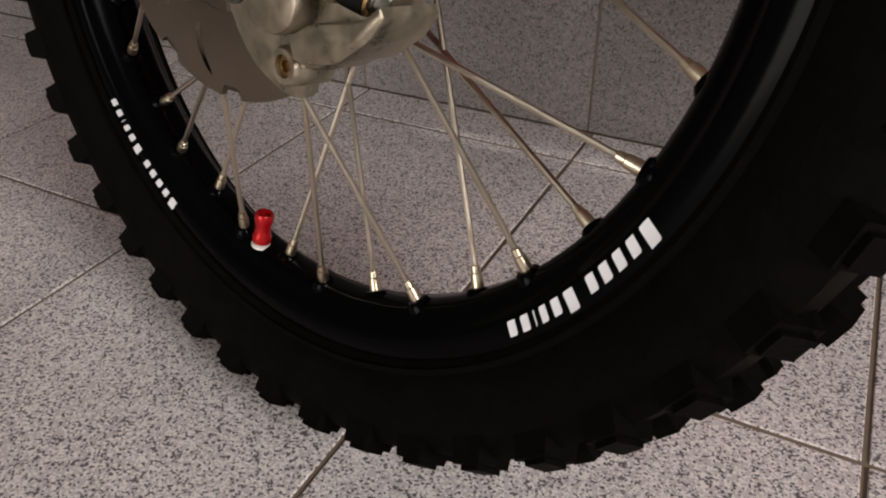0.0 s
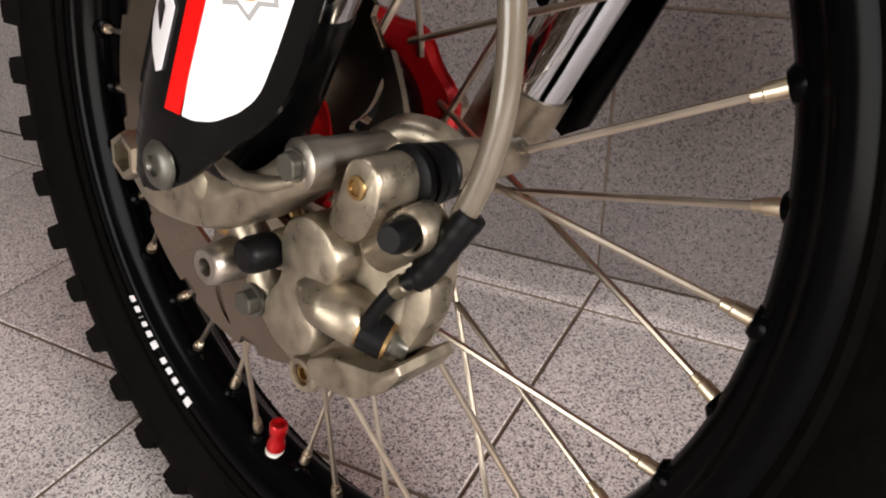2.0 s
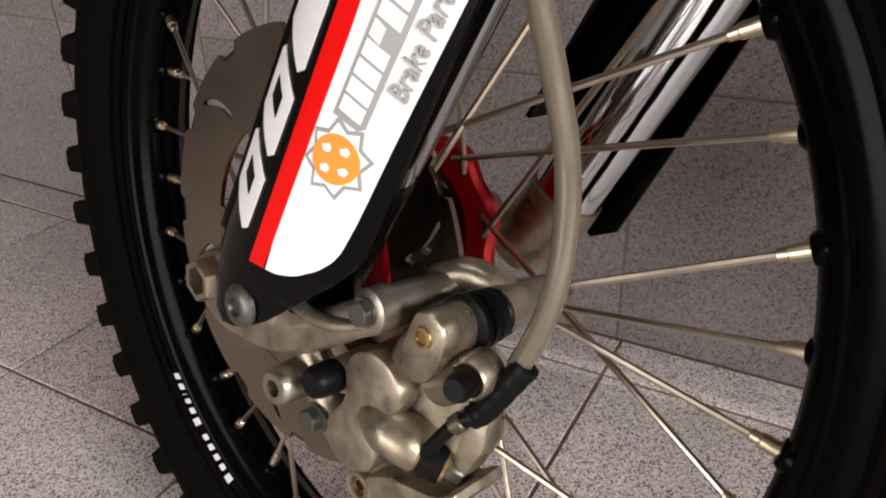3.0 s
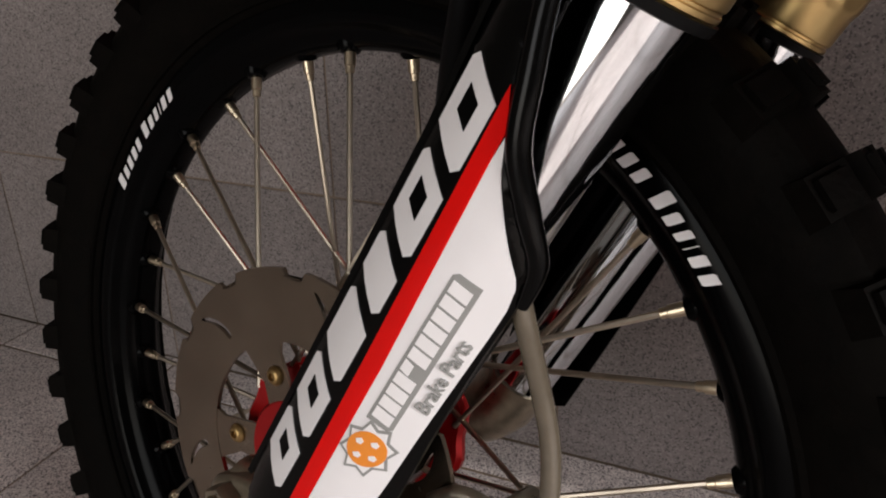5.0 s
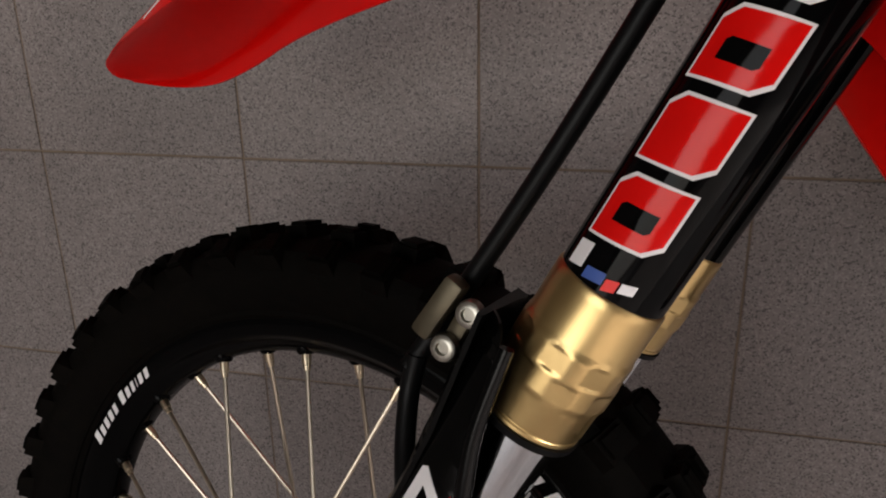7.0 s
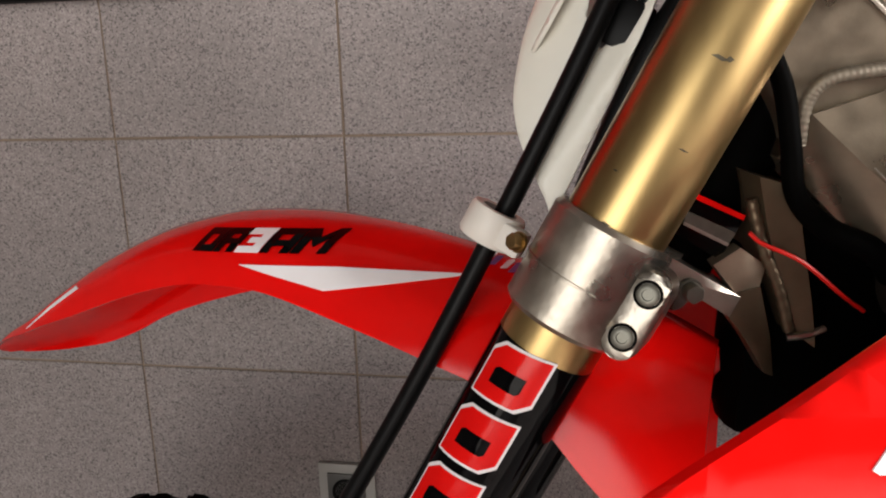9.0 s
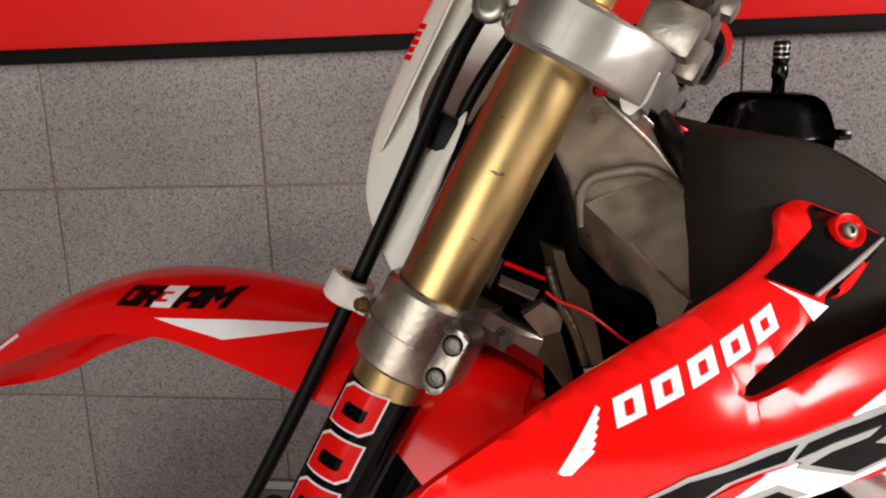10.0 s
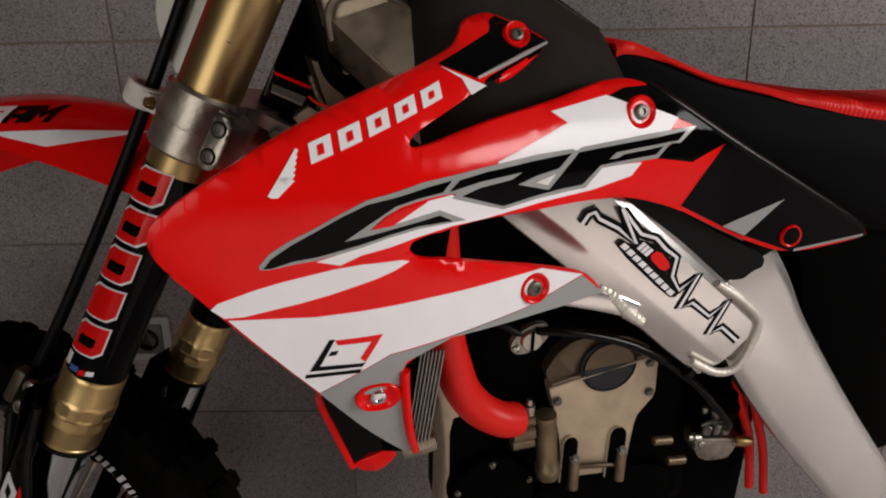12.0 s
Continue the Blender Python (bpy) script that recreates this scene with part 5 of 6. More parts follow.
decal("sticker_white", [(0.332, 0.506), (0.396, 0.503), (0.485, 0.508), (0.589, 0.511), (0.634, 0.494), (0.575, 0.477), (0.453, 0.462), (0.396, 0.430)], ST_WHITE, D, "white sticker field")
decal("sticker_grey", [(0.396, 0.429), (0.453, 0.461), (0.575, 0.476), (0.634, 0.493), (0.660, 0.469), (0.618, 0.4665), (0.506, 0.4665), (0.467, 0.4515), (0.4605, 0.434), (0.4705, 0.365), (0.480, 0.328), (0.474, 0.325), (0.431, 0.382)], ST_GREY, D, "grey sticker field")
decal("sticker_black", [(0.780, 0.5985), (0.7887, 0.5960), (0.8565, 0.5570), (0.930, 0.5145), (0.9545, 0.4995), (0.957, 0.494), (0.874, 0.482), (0.806, 0.507), (0.740, 0.541)], ST_BLACK, D, "black sticker field")
decal("sticker_black", [(0.6540, 0.6475), (0.672, 0.6520), (0.6985, 0.6518), (0.7276, 0.6338), (0.7887, 0.5960), (0.780, 0.5985), (0.745, 0.583), (0.700, 0.592), (0.745, 0.616), (0.727, 0.6241), (0.700, 0.6340), (0.6707, 0.6413)], ST_BLACK, D)
part("wing_edge", sweep([left(0.6985, 0.6525, -0.003), left(0.7276, 0.6352, -0.003), left(0.7887, 0.5978, -0.003), left(0.8565, 0.5588, -0.003), left(0.930, 0.5162, -0.003), left(0.9535, 0.5020, -0.003)], [0.0030, 0.0046, 0.0046, 0.0046, 0.0046, 0.0038], 12, 8), BLACK_PLASTIC, shroud, "black rolled edge")
decal("sticker_line", [(0.876, 0.4822), (0.952, 0.4942), (0.953, 0.4965), (0.876, 0.4850)], ST_GREY, 2 * D)
decal("sticker_grey", [(0.8532, 0.5395), (0.8165, 0.5035), (0.7905, 0.5150)], ST_GREY, 2 * D, "grey chip")


decal("graphic_edge", [(0.3574, 0.5483), (0.3653, 0.5576), (0.3795, 0.5664), (0.3960, 0.5741), (0.4167, 0.5850), (0.4365, 0.5945), (0.4584, 0.5988), (0.4801, 0.6040), (0.5026, 0.6063), (0.5262, 0.6087), (0.5510, 0.6105), (0.5772, 0.6120), (0.6115, 0.6117), (0.6160, 0.6094), (0.6219, 0.6117), (0.6639, 0.6127), (0.7013, 0.6141), (0.7461, 0.6158), (0.7284, 0.6028), (0.7170, 0.6030), (0.7043, 0.5913), (0.6433, 0.5914), (0.6271, 0.5766), (0.6066, 0.5768), (0.5786, 0.5760), (0.5470, 0.5726), (0.5026, 0.5887), (0.5067, 0.5922), (0.4933, 0.5923), (0.4799, 0.5909), (0.4625, 0.5872), (0.4496, 0.5806), (0.4389, 0.5714), (0.4581, 0.5739), (0.4755, 0.5776), (0.4926, 0.5807), (0.5149, 0.5693), (0.5030, 0.5694), (0.4756, 0.5680), (0.4537, 0.5640), (0.4323, 0.5581), (0.4155, 0.5539), (0.3988, 0.5502), (0.3824, 0.5482), (0.3640, 0.5451), (0.3580, 0.5456)], ST_GREY, 2 * D, "grey outline of the graphic")
decal("graphic", [(0.3605, 0.5463), (0.3666, 0.5539), (0.3813, 0.5636), (0.3979, 0.5722), (0.4186, 0.5832), (0.4373, 0.5914), (0.4583, 0.5947), (0.4844, 0.6002), (0.5021, 0.6027), (0.4947, 0.5947), (0.4755, 0.5923), (0.4582, 0.5881), (0.4369, 0.5752), (0.4191, 0.5636), (0.4367, 0.5667), (0.4580, 0.5708), (0.4927, 0.5766), (0.5030, 0.5708), (0.4756, 0.5703), (0.4537, 0.5663), (0.4323, 0.5608), (0.4156, 0.5567), (0.3989, 0.5529), (0.3825, 0.5509), (0.3661, 0.5463)], ST_BLACK, 3 * D, "black angular graphic")
decal("graphic", [(0.5011, 0.5952), (0.5090, 0.6022), (0.5310, 0.6052), (0.5770, 0.6078), (0.6120, 0.6086), (0.6206, 0.6083), (0.6637, 0.6090), (0.7012, 0.6099), (0.7340, 0.6125), (0.7258, 0.6050), (0.7138, 0.6052), (0.7019, 0.5952), (0.6412, 0.5942), (0.6237, 0.5802), (0.6034, 0.5803), (0.5784, 0.5790), (0.5469, 0.5755), (0.5109, 0.5893)], ST_BLACK, 3 * D, "black angular graphic")
decal("graphic_line", [(0.5002, 0.5944), (0.5260, 0.5987), (0.5627, 0.6007), (0.5534, 0.5963), (0.5261, 0.5942), (0.5105, 0.5898)], ST_GREY, 4 * D)
decal("graphic_line", [(0.6114, 0.6096), (0.6195, 0.6102), (0.6047, 0.5970), (0.5891, 0.5819), (0.5594, 0.5913), (0.5771, 0.5958), (0.5979, 0.5985)], ST_GREY, 4 * D)
decal("graphic_line", [(0.6500, 0.5982), (0.6570, 0.6029), (0.6949, 0.6039), (0.7214, 0.6050), (0.7164, 0.6025), (0.6951, 0.6010), (0.6658, 0.6003), (0.6591, 0.5979)], ST_GREY, 4 * D)
decal("graphic_chip", [(0.5764, 0.5903), (0.5947, 0.5944), (0.5877, 0.5860)], ST_CREAM, 5 * D)
decal("graphic_red", [(0.4389, 0.5714), (0.4539, 0.5820), (0.4668, 0.5863), (0.4830, 0.5892), (0.4646, 0.5785), (0.4559, 0.5733)], ST_RED, 3 * D)
# white word: five leaning blocks with small feet, and a fan of feathers
for k in range(5):
    u0 = 0.0195 * k
    c0 = Vector((0.3985, 0.6215)) + Vector((0.939, 0.345)) * (u0 * 1.16)
    e1, e2 = Vector((0.939, 0.345)), Vector((-0.10, 0.995))
    tall = 0.0135 - 0.0006 * k

    def quad(a0, a1, b0, b1):
        return [tuple(c0 + e1 * a + e2 * b) for a, b in ((a0, b0), (a1, b0), (a1, b1), (a0, b1))]
    decal("word_block", quad(0.0005, 0.0175, 0.0, tall), ST_WHITE, 2 * D, "white block")
    decal("word_gap", quad(0.0065, 0.0115, 0.0034, tall - 0.0034), ST_RED, 3 * D)
for k in range(6):
    t = k / 5
    a = Vector((0.369 + 0.004 * t, 0.6005))
    tip = Vector((0.3895 - 0.004 * t, 0.632 - 0.020 * t))
    w = Vector((0.0014, -0.0009))
    decal("feather", [tuple(a - w), tuple(a + w), tuple(tip + w * 0.9), tuple(tip - w * 0.6)], ST_WHITE, 2 * D, "white feather shape")
# small square logo as plain shapes
decal("logo_bar", [(0.389, 0.4535), (0.4055, 0.482), (0.4095, 0.482), (0.397, 0.4575), (0.433, 0.4570), (0.430, 0.4535)], ST_BLACK, 2 * D, "black angle bar")
decal("logo_red", [(0.4095, 0.481), (0.447, 0.4825), (0.433, 0.4580), (0.4290, 0.4620), (0.4380, 0.4770), (0.412, 0.4765)], ST_RED, 2 * D, "red angle shape")
decal("logo_dash", [(0.406, 0.471), (0.412, 0.4715), (0.410, 0.4675), (0.404, 0.467)], ST_BLACK, 2 * D)
decal("logo_line", [(0.386, 0.4505), (0.430, 0.4510), (0.428, 0.4475), (0.385, 0.4470)], ST_BLACK, 2 * D, "black bar")

# screw recesses: a raised red cup round a dull screw


def outward(u, v):
    d = 0.004
    n = (left(u + d, v, 0) - left(u - d, v, 0)).cross(left(u, v + d, 0) - left(u, v - d, 0)).normalized()
    return n if n.y < 0 else -n


for x, z, r in ((0.5735, 0.6945, 0.0115), (0.685, 0.632, 0.0145), (0.868, 0.500, 0.0115), (0.582, 0.494, 0.0140), (0.443, 0.419, 0.0165)):
    n = (outward(x, z) + Vector((0, -0.8, 0.1))).normalized()
    c = left(x, z, 0.0) + n * (0.002 if z > 0.66 else 0.0)
    long = 0.16 if x == 0.443 else 0.0
    part("screw_recess", lathe(c, n, [(-0.018 if z > 0.66 else -0.004, r * 1.02), (0.0030, r), (0.0042, r * 0.93), (0.0040, r * 0.86), (0.0012, r * 0.66), (0.0010, 0.001)], 36, lambda a, k=long: 1 + k * math.cos(2 * a)), RED_PLASTIC, shroud, "red moulded screw recess")
    if x == 0.868:
        # black disc gives the empty recess its dark depth by colour
        part("recess_shade", lathe(c, n, [(0.0008, r * 0.80), (0.0034, r * 0.78), (0.0036, 0.001)], 30), ST_BLACK, shroud, "black disc for the shade in an empty recess")
    else:
        part("screw", bolt_mesh(c + n * 0.0008, n, 0.0062 if r > 0.013 else 0.0050, 0.0038, 1.15), CHROME if x == 0.443 else BOLT_DARK, shroud, "steel screw")
# red edges of the lower opening and the inner black louvre
part("louvre_edge", sweep([left(0.4655, 0.442, 0.001), left(0.466, 0.425, 0.002), left(0.470, 0.385, 0.002), left(0.476, 0.350, 0.002), left(0.4815, 0.328, 0.001)], 0.0042, 10, 6), RED_PLASTIC, shroud)
def inner(u, v, h):
    return Vector((u, -0.172 - 0.25 * (v - 0.34) - h, v))


part("inner_louvre", sheet([(0.398, 0.410), (0.397, 0.387), (0.424, 0.297), (0.440, 0.312), (0.464, 0.316), (0.450, 0.345), (0.43, 0.40)], inner, 0.004, 0.02), BLACK_PLASTIC, shroud, "black inner louvre")
part("inner_edge", sweep([left(0.397, 0.430, -0.002), inner(0.396, 0.392, 0.001), inner(0.410, 0.343, 0.001), inner(0.4245, 0.295, 0.001)], [0.003, 0.0036, 0.0036, 0.003], 10, 6), RED_PLASTIC, shroud)
part("lower_tip", sheet(chaikin([(0.424, 0.300), (0.434, 0.288), (0.450, 0.284), (0.467, 0.303), (0.464, 0.319), (0.446, 0.310)], 1), inner, 0.010, 0.02, 0.003, 0.002), RED_PLASTIC, shroud)

# radiator behind the lower opening
rad = part("radiator", boxes(((0.030, 0.110, 0.25), Matrix.Translation((0.484, -0.125, 0.445)) @ Matrix.Rotation(radians(8), 4, "Y"), 0.003)), SHADE_BLACK, bike, "radiator with fine metal fins", BODY)
for k in range(7):
    part("fin", boxes(((0.0012, 0.004, 0.10), Matrix.Translation((0.481 + 0.0034 * k, -0.181, 0.380)) @ Matrix.Rotation(radians(8), 4, "Y"), 0)), FINS, rad)
part("tank_end", boxes(((0.038, 0.06, 0.020), Matrix.Translation((0.489, -0.140, 0.313)) @ Matrix.Rotation(radians(-12), 4, "Y"), 0.008)), CAST, rad, "silver radiator end tank")
part("coolant_hose", sweep([(0.512, -0.108, 0.57), (0.517, -0.113, 0.50), (0.521, -0.115, 0.440), (0.5252, -0.115, 0.4007), (0.5316, -0.115, 0.3738), (0.5431, -0.115, 0.3385), (0.5634, -0.115, 0.3113), (0.588, -0.113, 0.2945), (0.606, -0.106, 0.287)], 0.0192, 20, 8), RED_HOSE, bike, "glossy red silicone coolant hose", BODY)


def smooth_loft(rows):
    cols = [curve_points(c, 5) for c in zip(*rows)]
    return loft([list(r) for r in zip(*cols)])


def tank_section(x, zl, zc, zh, w, fall):
    """Flat flanks, a crease at the height zc and a shoulder up to zh; the top falls to the far side."""
    half = [(0.82, zl), (0.97, zl + 0.02), (1.0, (zl + zc) / 2), (0.90, zc), (0.74, zh - 0.001), (0.62, zh)]
    ring = chaikin([(-a * w, z) for a, z in half] + [(0, zh - 0.55 * fall)] + [(a * w, z - fall * min(1, 4 * (z - zl))) for a, z in reversed(half)], 2, 0.12)
    return [Vector((x, y, z)) for y, z in ring]


tank = part("fuel_tank", smooth_loft([tank_section(*row) for row in ((0.498, 0.60, 0.690, 0.712, 0.070, 0), (0.501, 0.585, 0.728, 0.738, 0.090, 0), (0.512, 0.57, 0.738, 0.747, 0.108, 0), (0.545, 0.56, 0.729, 0.7495, 0.122, 0.004), (0.582, 0.55, 0.711, 0.7420, 0.126, 0.014), (0.616, 0.55, 0.699, 0.7235, 0.128, 0.024), (0.654, 0.55, 0.683, 0.7015, 0.125, 0.028), (0.669, 0.55, 0.673, 0.6920, 0.123, 0.028), (0.687, 0.55, 0.653, 0.6670, 0.119, 0.028), (0.706, 0.54, 0.632, 0.6430, 0.112, 0.028), (0.76, 0.53, 0.585, 0.600, 0.10, 0.02), (0.86, 0.50, 0.54, 0.56, 0.09, 0.02))]), TANK_BLACK, bike, "matt black plastic fuel tank", BODY, angle=24)
part("tank_seam", sweep([(0.560, -0.0850, 0.7480), (0.590, -0.089, 0.7385), (0.630, -0.090, 0.7165), (0.668, -0.088, 0.6935)], [0.0006, 0.0011, 0.0011, 0.0006], 8, 8), TANK_BLACK, tank)
cap = part("filler_cap", lathe((0.601, 0.018, 0.736), (0.02, 0, 1), [(-0.025, 0.0470), (0, 0.0485), (0.003, 0.0500), (0.006, 0.0490), (0.009, 0.0465), (0.020, 0.0425), (0.028, 0.0375), (0.0325, 0.0310), (0.0340, 0.0240)], 48, lambda a: 1 + 0.022 * math.cos(6 * a)), CAP_BLACK, bike, "glossy black filler cap with a breather", BODY, angle=28)
part("cap_tab", boxes(((0.012, 0.016, 0.008), Matrix.Translation((0.651, 0.0, 0.738)), 0.003)), CAP_BLACK, cap)
part("breather", lathe((0.605, 0.018, 0.768), (-0.03, 0, 1), [(0, 0.0052), (0.012, 0.0048), (0.014, 0.0062), (0.022, 0.0062), (0.024, 0.0052), (0.026, 0.0062), (0.040, 0.0062), (0.042, 0.005)], 18), CAP_BLACK, cap, "black breather valve")
for k in range(3):
    part("breather_ring", lathe((0.6038, 0.018, 0.797 + 0.0042 * k), (-0.03, 0, 1), [(0, 0.0065), (0.0012, 0.0065)], 18), CLAMP_ALU, cap, "silver ring")
part("tank_strap", sweep([(0.512, -0.055, 0.690), (0.505, -0.045, 0.722), (0.498, -0.032, 0.740), (0.498, -0.012, 0.750), (0.505, 0.02, 0.752)], [0.010, 0.011, 0.0105, 0.010, 0.010], 12, 8), BLACK_RUBBER, tank, "black rubber tank mount")
part("red_tab", boxes(((0.009, 0.008, 0.006), Matrix.Translation((0.507, -0.028, 0.7465)) @ Matrix.Rotation(radians(30), 4, "Y"), 0.002)), RED_ANO, tank, "dark red tab")

def seat_section(x, zl, ze, w):
    """Upright black flanks that meet a nearly flat top falling a little to the far side."""
    ring = [(-0.86 * w, zl), (-w, zl + 0.03), (-0.99 * w, ze - 0.045), (-0.078, ze - 0.010), (-0.073, ze - 0.002), (0.073, ze - 0.012), (0.99 * w, ze - 0.050), (w, zl + 0.03), (0.86 * w, zl)]
    return [Vector((x, y, z)) for y, z in chaikin(ring, 2, 0.14)]


seat_line = ((0.690, 0.640, 0.678, 0.079), (0.708, 0.61, 0.6795, 0.080), (0.757, 0.585, 0.6610, 0.082), (0.796, 0.565, 0.6467, 0.083), (0.835, 0.545, 0.6375, 0.085), (0.888, 0.52, 0.6265, 0.087), (0.928, 0.50, 0.6205, 0.089), (1.005, 0.47, 0.6090, 0.094), (1.10, 0.46, 0.6040, 0.100), (1.25, 0.46, 0.606, 0.106), (1.42, 0.48, 0.614, 0.106))
seat = part("seat", smooth_loft([seat_section(*row) for row in seat_line]), SEAT_BLACK, bike, "black grained motorcycle seat with a red ribbed top", BODY, angle=50)
# red ribbed top cover, its near edge rolled over the black flank
ridge = curve_points([Vector((x, 0, ze)) for x, zl, ze, w in seat_line], 40)
top_rows = []
for k, p in enumerate(ridge):
    t = min(max((p.x - 0.86) / 0.10, 0), 1)
    rib = 0.0011 * t * math.cos(k * 2.1)
    fold = 0.0028 * max(0, math.cos((p.x - 0.962) * 62)) ** 6 * t
    lip = 0.0030 + 0.0068 * t + 0.0055 * min(max((0.745 - p.x) / 0.04, 0), 1)
    top_rows.append([p + Vector((0, y, z)) for y, z in ((-0.0800 - rib, -0.002 - lip), (-0.0812 - rib, -0.003), (-0.0765, 0.0010 + rib + fold), (0.0, -0.0035 + rib + fold), (0.074, -0.0085 + rib), (0.074, -0.0125), (-0.070, -0.005))])
part("red_top", loft(top_rows), RED_HOSE, seat, "red ribbed seat top", angle=60)

# aluminium frame: head casting, spar, pivot plate and weld beads


def beam(pts, square=0.35, facets=None):
    """A rounded box beam: for each point x, y, z, half height, half width and slope in degrees."""
    rows = []
    for x, y, z, hh, hw, slope in pts:
        m = Matrix.Translation((x, y, z)) @ Matrix.Rotation(radians(slope), 4, "Y")
        row = [m @ Vector((0, -hw * o, hh * v)) for v, o in facets or ()]
        for k in range(0 if facets else 16):
            a = 2 * math.pi * k / 16
            c, s = math.cos(a), math.sin(a)
            row.append(m @ Vector((0, hw * math.copysign(abs(c) ** square, c), hh * math.copysign(abs(s) ** 0.35, s))))
        rows.append(row)
    return smooth_loft(rows)


spar = part("frame_spar", beam([(0.520, -0.073, 0.637, 0.046, 0.020, 43), (0.56, -0.092, 0.602, 0.046, 0.020, 42), (0.620, -0.110, 0.550, 0.046, 0.019, 41), (0.720, -0.121, 0.467, 0.046, 0.019, 41), (0.790, -0.123, 0.406, 0.047, 0.019, 42), (0.832, -0.123, 0.370, 0.046, 0.018, 44)], facets=((-1, -0.8), (-1, 0.30), (-0.96, 0.46), (-0.40, 0.97), (-0.30, 1.0), (0.74, 0.99), (0.90, 0.86), (1, 0.55), (1, -0.8))), FRAME_ALU, bike, "brushed aluminium frame spar with a heartbeat sticker", BODY, angle=14)
# folded root of the spar below the weld: bottom, crease, shoulder, top and inner edges
root_rows = []
for (bx, bz, by), (mx, mz, my), (tx, tz, ty) in (
        ((0.424, 0.672, -0.034), (0.429, 0.699, -0.055), (0.488, 0.718, -0.054)),
        ((0.450, 0.645, -0.045), (0.457, 0.672, -0.067), (0.514, 0.698, -0.068)),
        ((0.489, 0.606, -0.060), (0.500, 0.634, -0.085), (0.547, 0.668, -0.088)),
        ((0.540, 0.562, -0.085), (0.552, 0.590, -0.108), (0.592, 0.630, -0.110)),
        ((0.580, 0.524, -0.098), (0.592, 0.552, -0.120), (0.628, 0.594, -0.121))):
    root_rows.append([Vector((bx, by, bz)), Vector((mx, my, mz)), Vector((tx, ty, tz)), Vector((tx + 0.006, ty + 0.034, tz - 0.004)), Vector((bx, by + 0.03, bz))])
# thin bright bead added as the edge highlight of the spar's crease
part("crease_glint", sweep([p for p in (Vector((0.460, -0.068, 0.672)), Vector((0.500, -0.0855, 0.634)), Vector((0.552, -0.1085, 0.590)), Vector((0.580, -0.117, 0.564)))], [0.0006, 0.0013, 0.0013, 0.0006], 8, 6), CLAMP_ALU, spar, "bright bead for the highlight along a crease")
# same spar metal, coloured browner for the shade of tank and fork
part("spar_root", loft(root_rows), HEAD_SHADE_ALU, spar, "aluminium root of the spar, coloured darker for shade", angle=12)
part("frame_spar", beam([(0.440, 0.030, 0.705, 0.052, 0.016, 50), (0.53, 0.072, 0.625, 0.046, 0.019, 42), (0.620, 0.102, 0.550, 0.043, 0.018, 38), (0.842, 0.121, 0.372, 0.044, 0.018, 45)]), FRAME_ALU, bike, "brushed aluminium frame spar", BODY)
# steering head: flat flanks, a creased shoulder and a ridge running down to the weld
head_rows = []
for (lx, lz), (cx, cz, cy), (rx_, rz_, ry_) in (
        ((0.396, 0.790), (0.425, 0.790, -0.042), (0.434, 0.802, -0.018)),
        ((0.402, 0.755), (0.446, 0.767, -0.045), (0.460, 0.774, -0.020)),
        ((0.412, 0.715), (0.472, 0.743, -0.050), (0.487, 0.750, -0.023)),
        ((0.422, 0.692), (0.489, 0.724, -0.055), (0.500, 0.730, -0.028)),
        ((0.430, 0.672), (0.500, 0.708, -0.058), (0.508, 0.712, -0.032))):
    half = [Vector((lx, -0.040, lz)), Vector((cx, cy, cz)), Vector((rx_, ry_, rz_))]
    head_rows.append(half + [Vector((p.x, -p.y, p.z)) for p in reversed(half)])
head = part("head_casting", smooth_loft(head_rows), HEAD_SHADE_ALU, bike, "dull cast aluminium steering head", BODY, angle=20)
# brighter beads put the edge highlights onto both creases of the head
part("crease_glint", sweep([(0.427, -0.0425, 0.790), (0.447, -0.0455, 0.767), (0.473, -0.0505, 0.743), (0.489, -0.0555, 0.725), (0.499, -0.0580, 0.7105)], [0.0008, 0.0016, 0.0018, 0.0016, 0.0008], 8, 6), CLAMP_ALU, head, "bright bead for the highlight along a crease")
part("crease_glint", sweep([(0.435, -0.0185, 0.802), (0.460, -0.0205, 0.774), (0.487, -0.0235, 0.750), (0.500, -0.0285, 0.730)], [0.0008, 0.0014, 0.0014, 0.0008], 8, 6), CLAMP_ALU, head, "bright bead for the highlight along a crease")
part("steering_stem", lathe(Vector((0.079, 0, 0)) + AX * 0.66, AX, [(0, 0.026), (0.21, 0.026)], 30), SHADE_BLACK, head)
bead = lambda k: 1 + 0.045 * math.cos(k * 1.9)
part("weld", sweep([(0.427, -0.049, 0.682), (0.426, -0.052, 0.703), (0.433, -0.055, 0.7165), (0.452, -0.057, 0.7215), (0.470, -0.058, 0.7225), (0.487, -0.059, 0.7165), (0.500, -0.058, 0.706)], 0.0040, 12, 20, ribs=bead), WELD, spar, "ridged weld bead")
pivot = part("pivot_plate", beam([(0.842, -0.116, 0.468, 0.028, 0.015, 60), (0.850, -0.117, 0.423, 0.046, 0.018, 59), (0.882, -0.118, 0.3625, 0.049, 0.018, 57), (0.962, -0.119, 0.2565, 0.047, 0.018, 54), (1.050, -0.120, 0.153, 0.042, 0.018, 53), (1.12, -0.118, 0.07, 0.04, 0.018, 53)]), FRAME_ALU, bike, "brushed aluminium swingarm pivot plate", BODY)
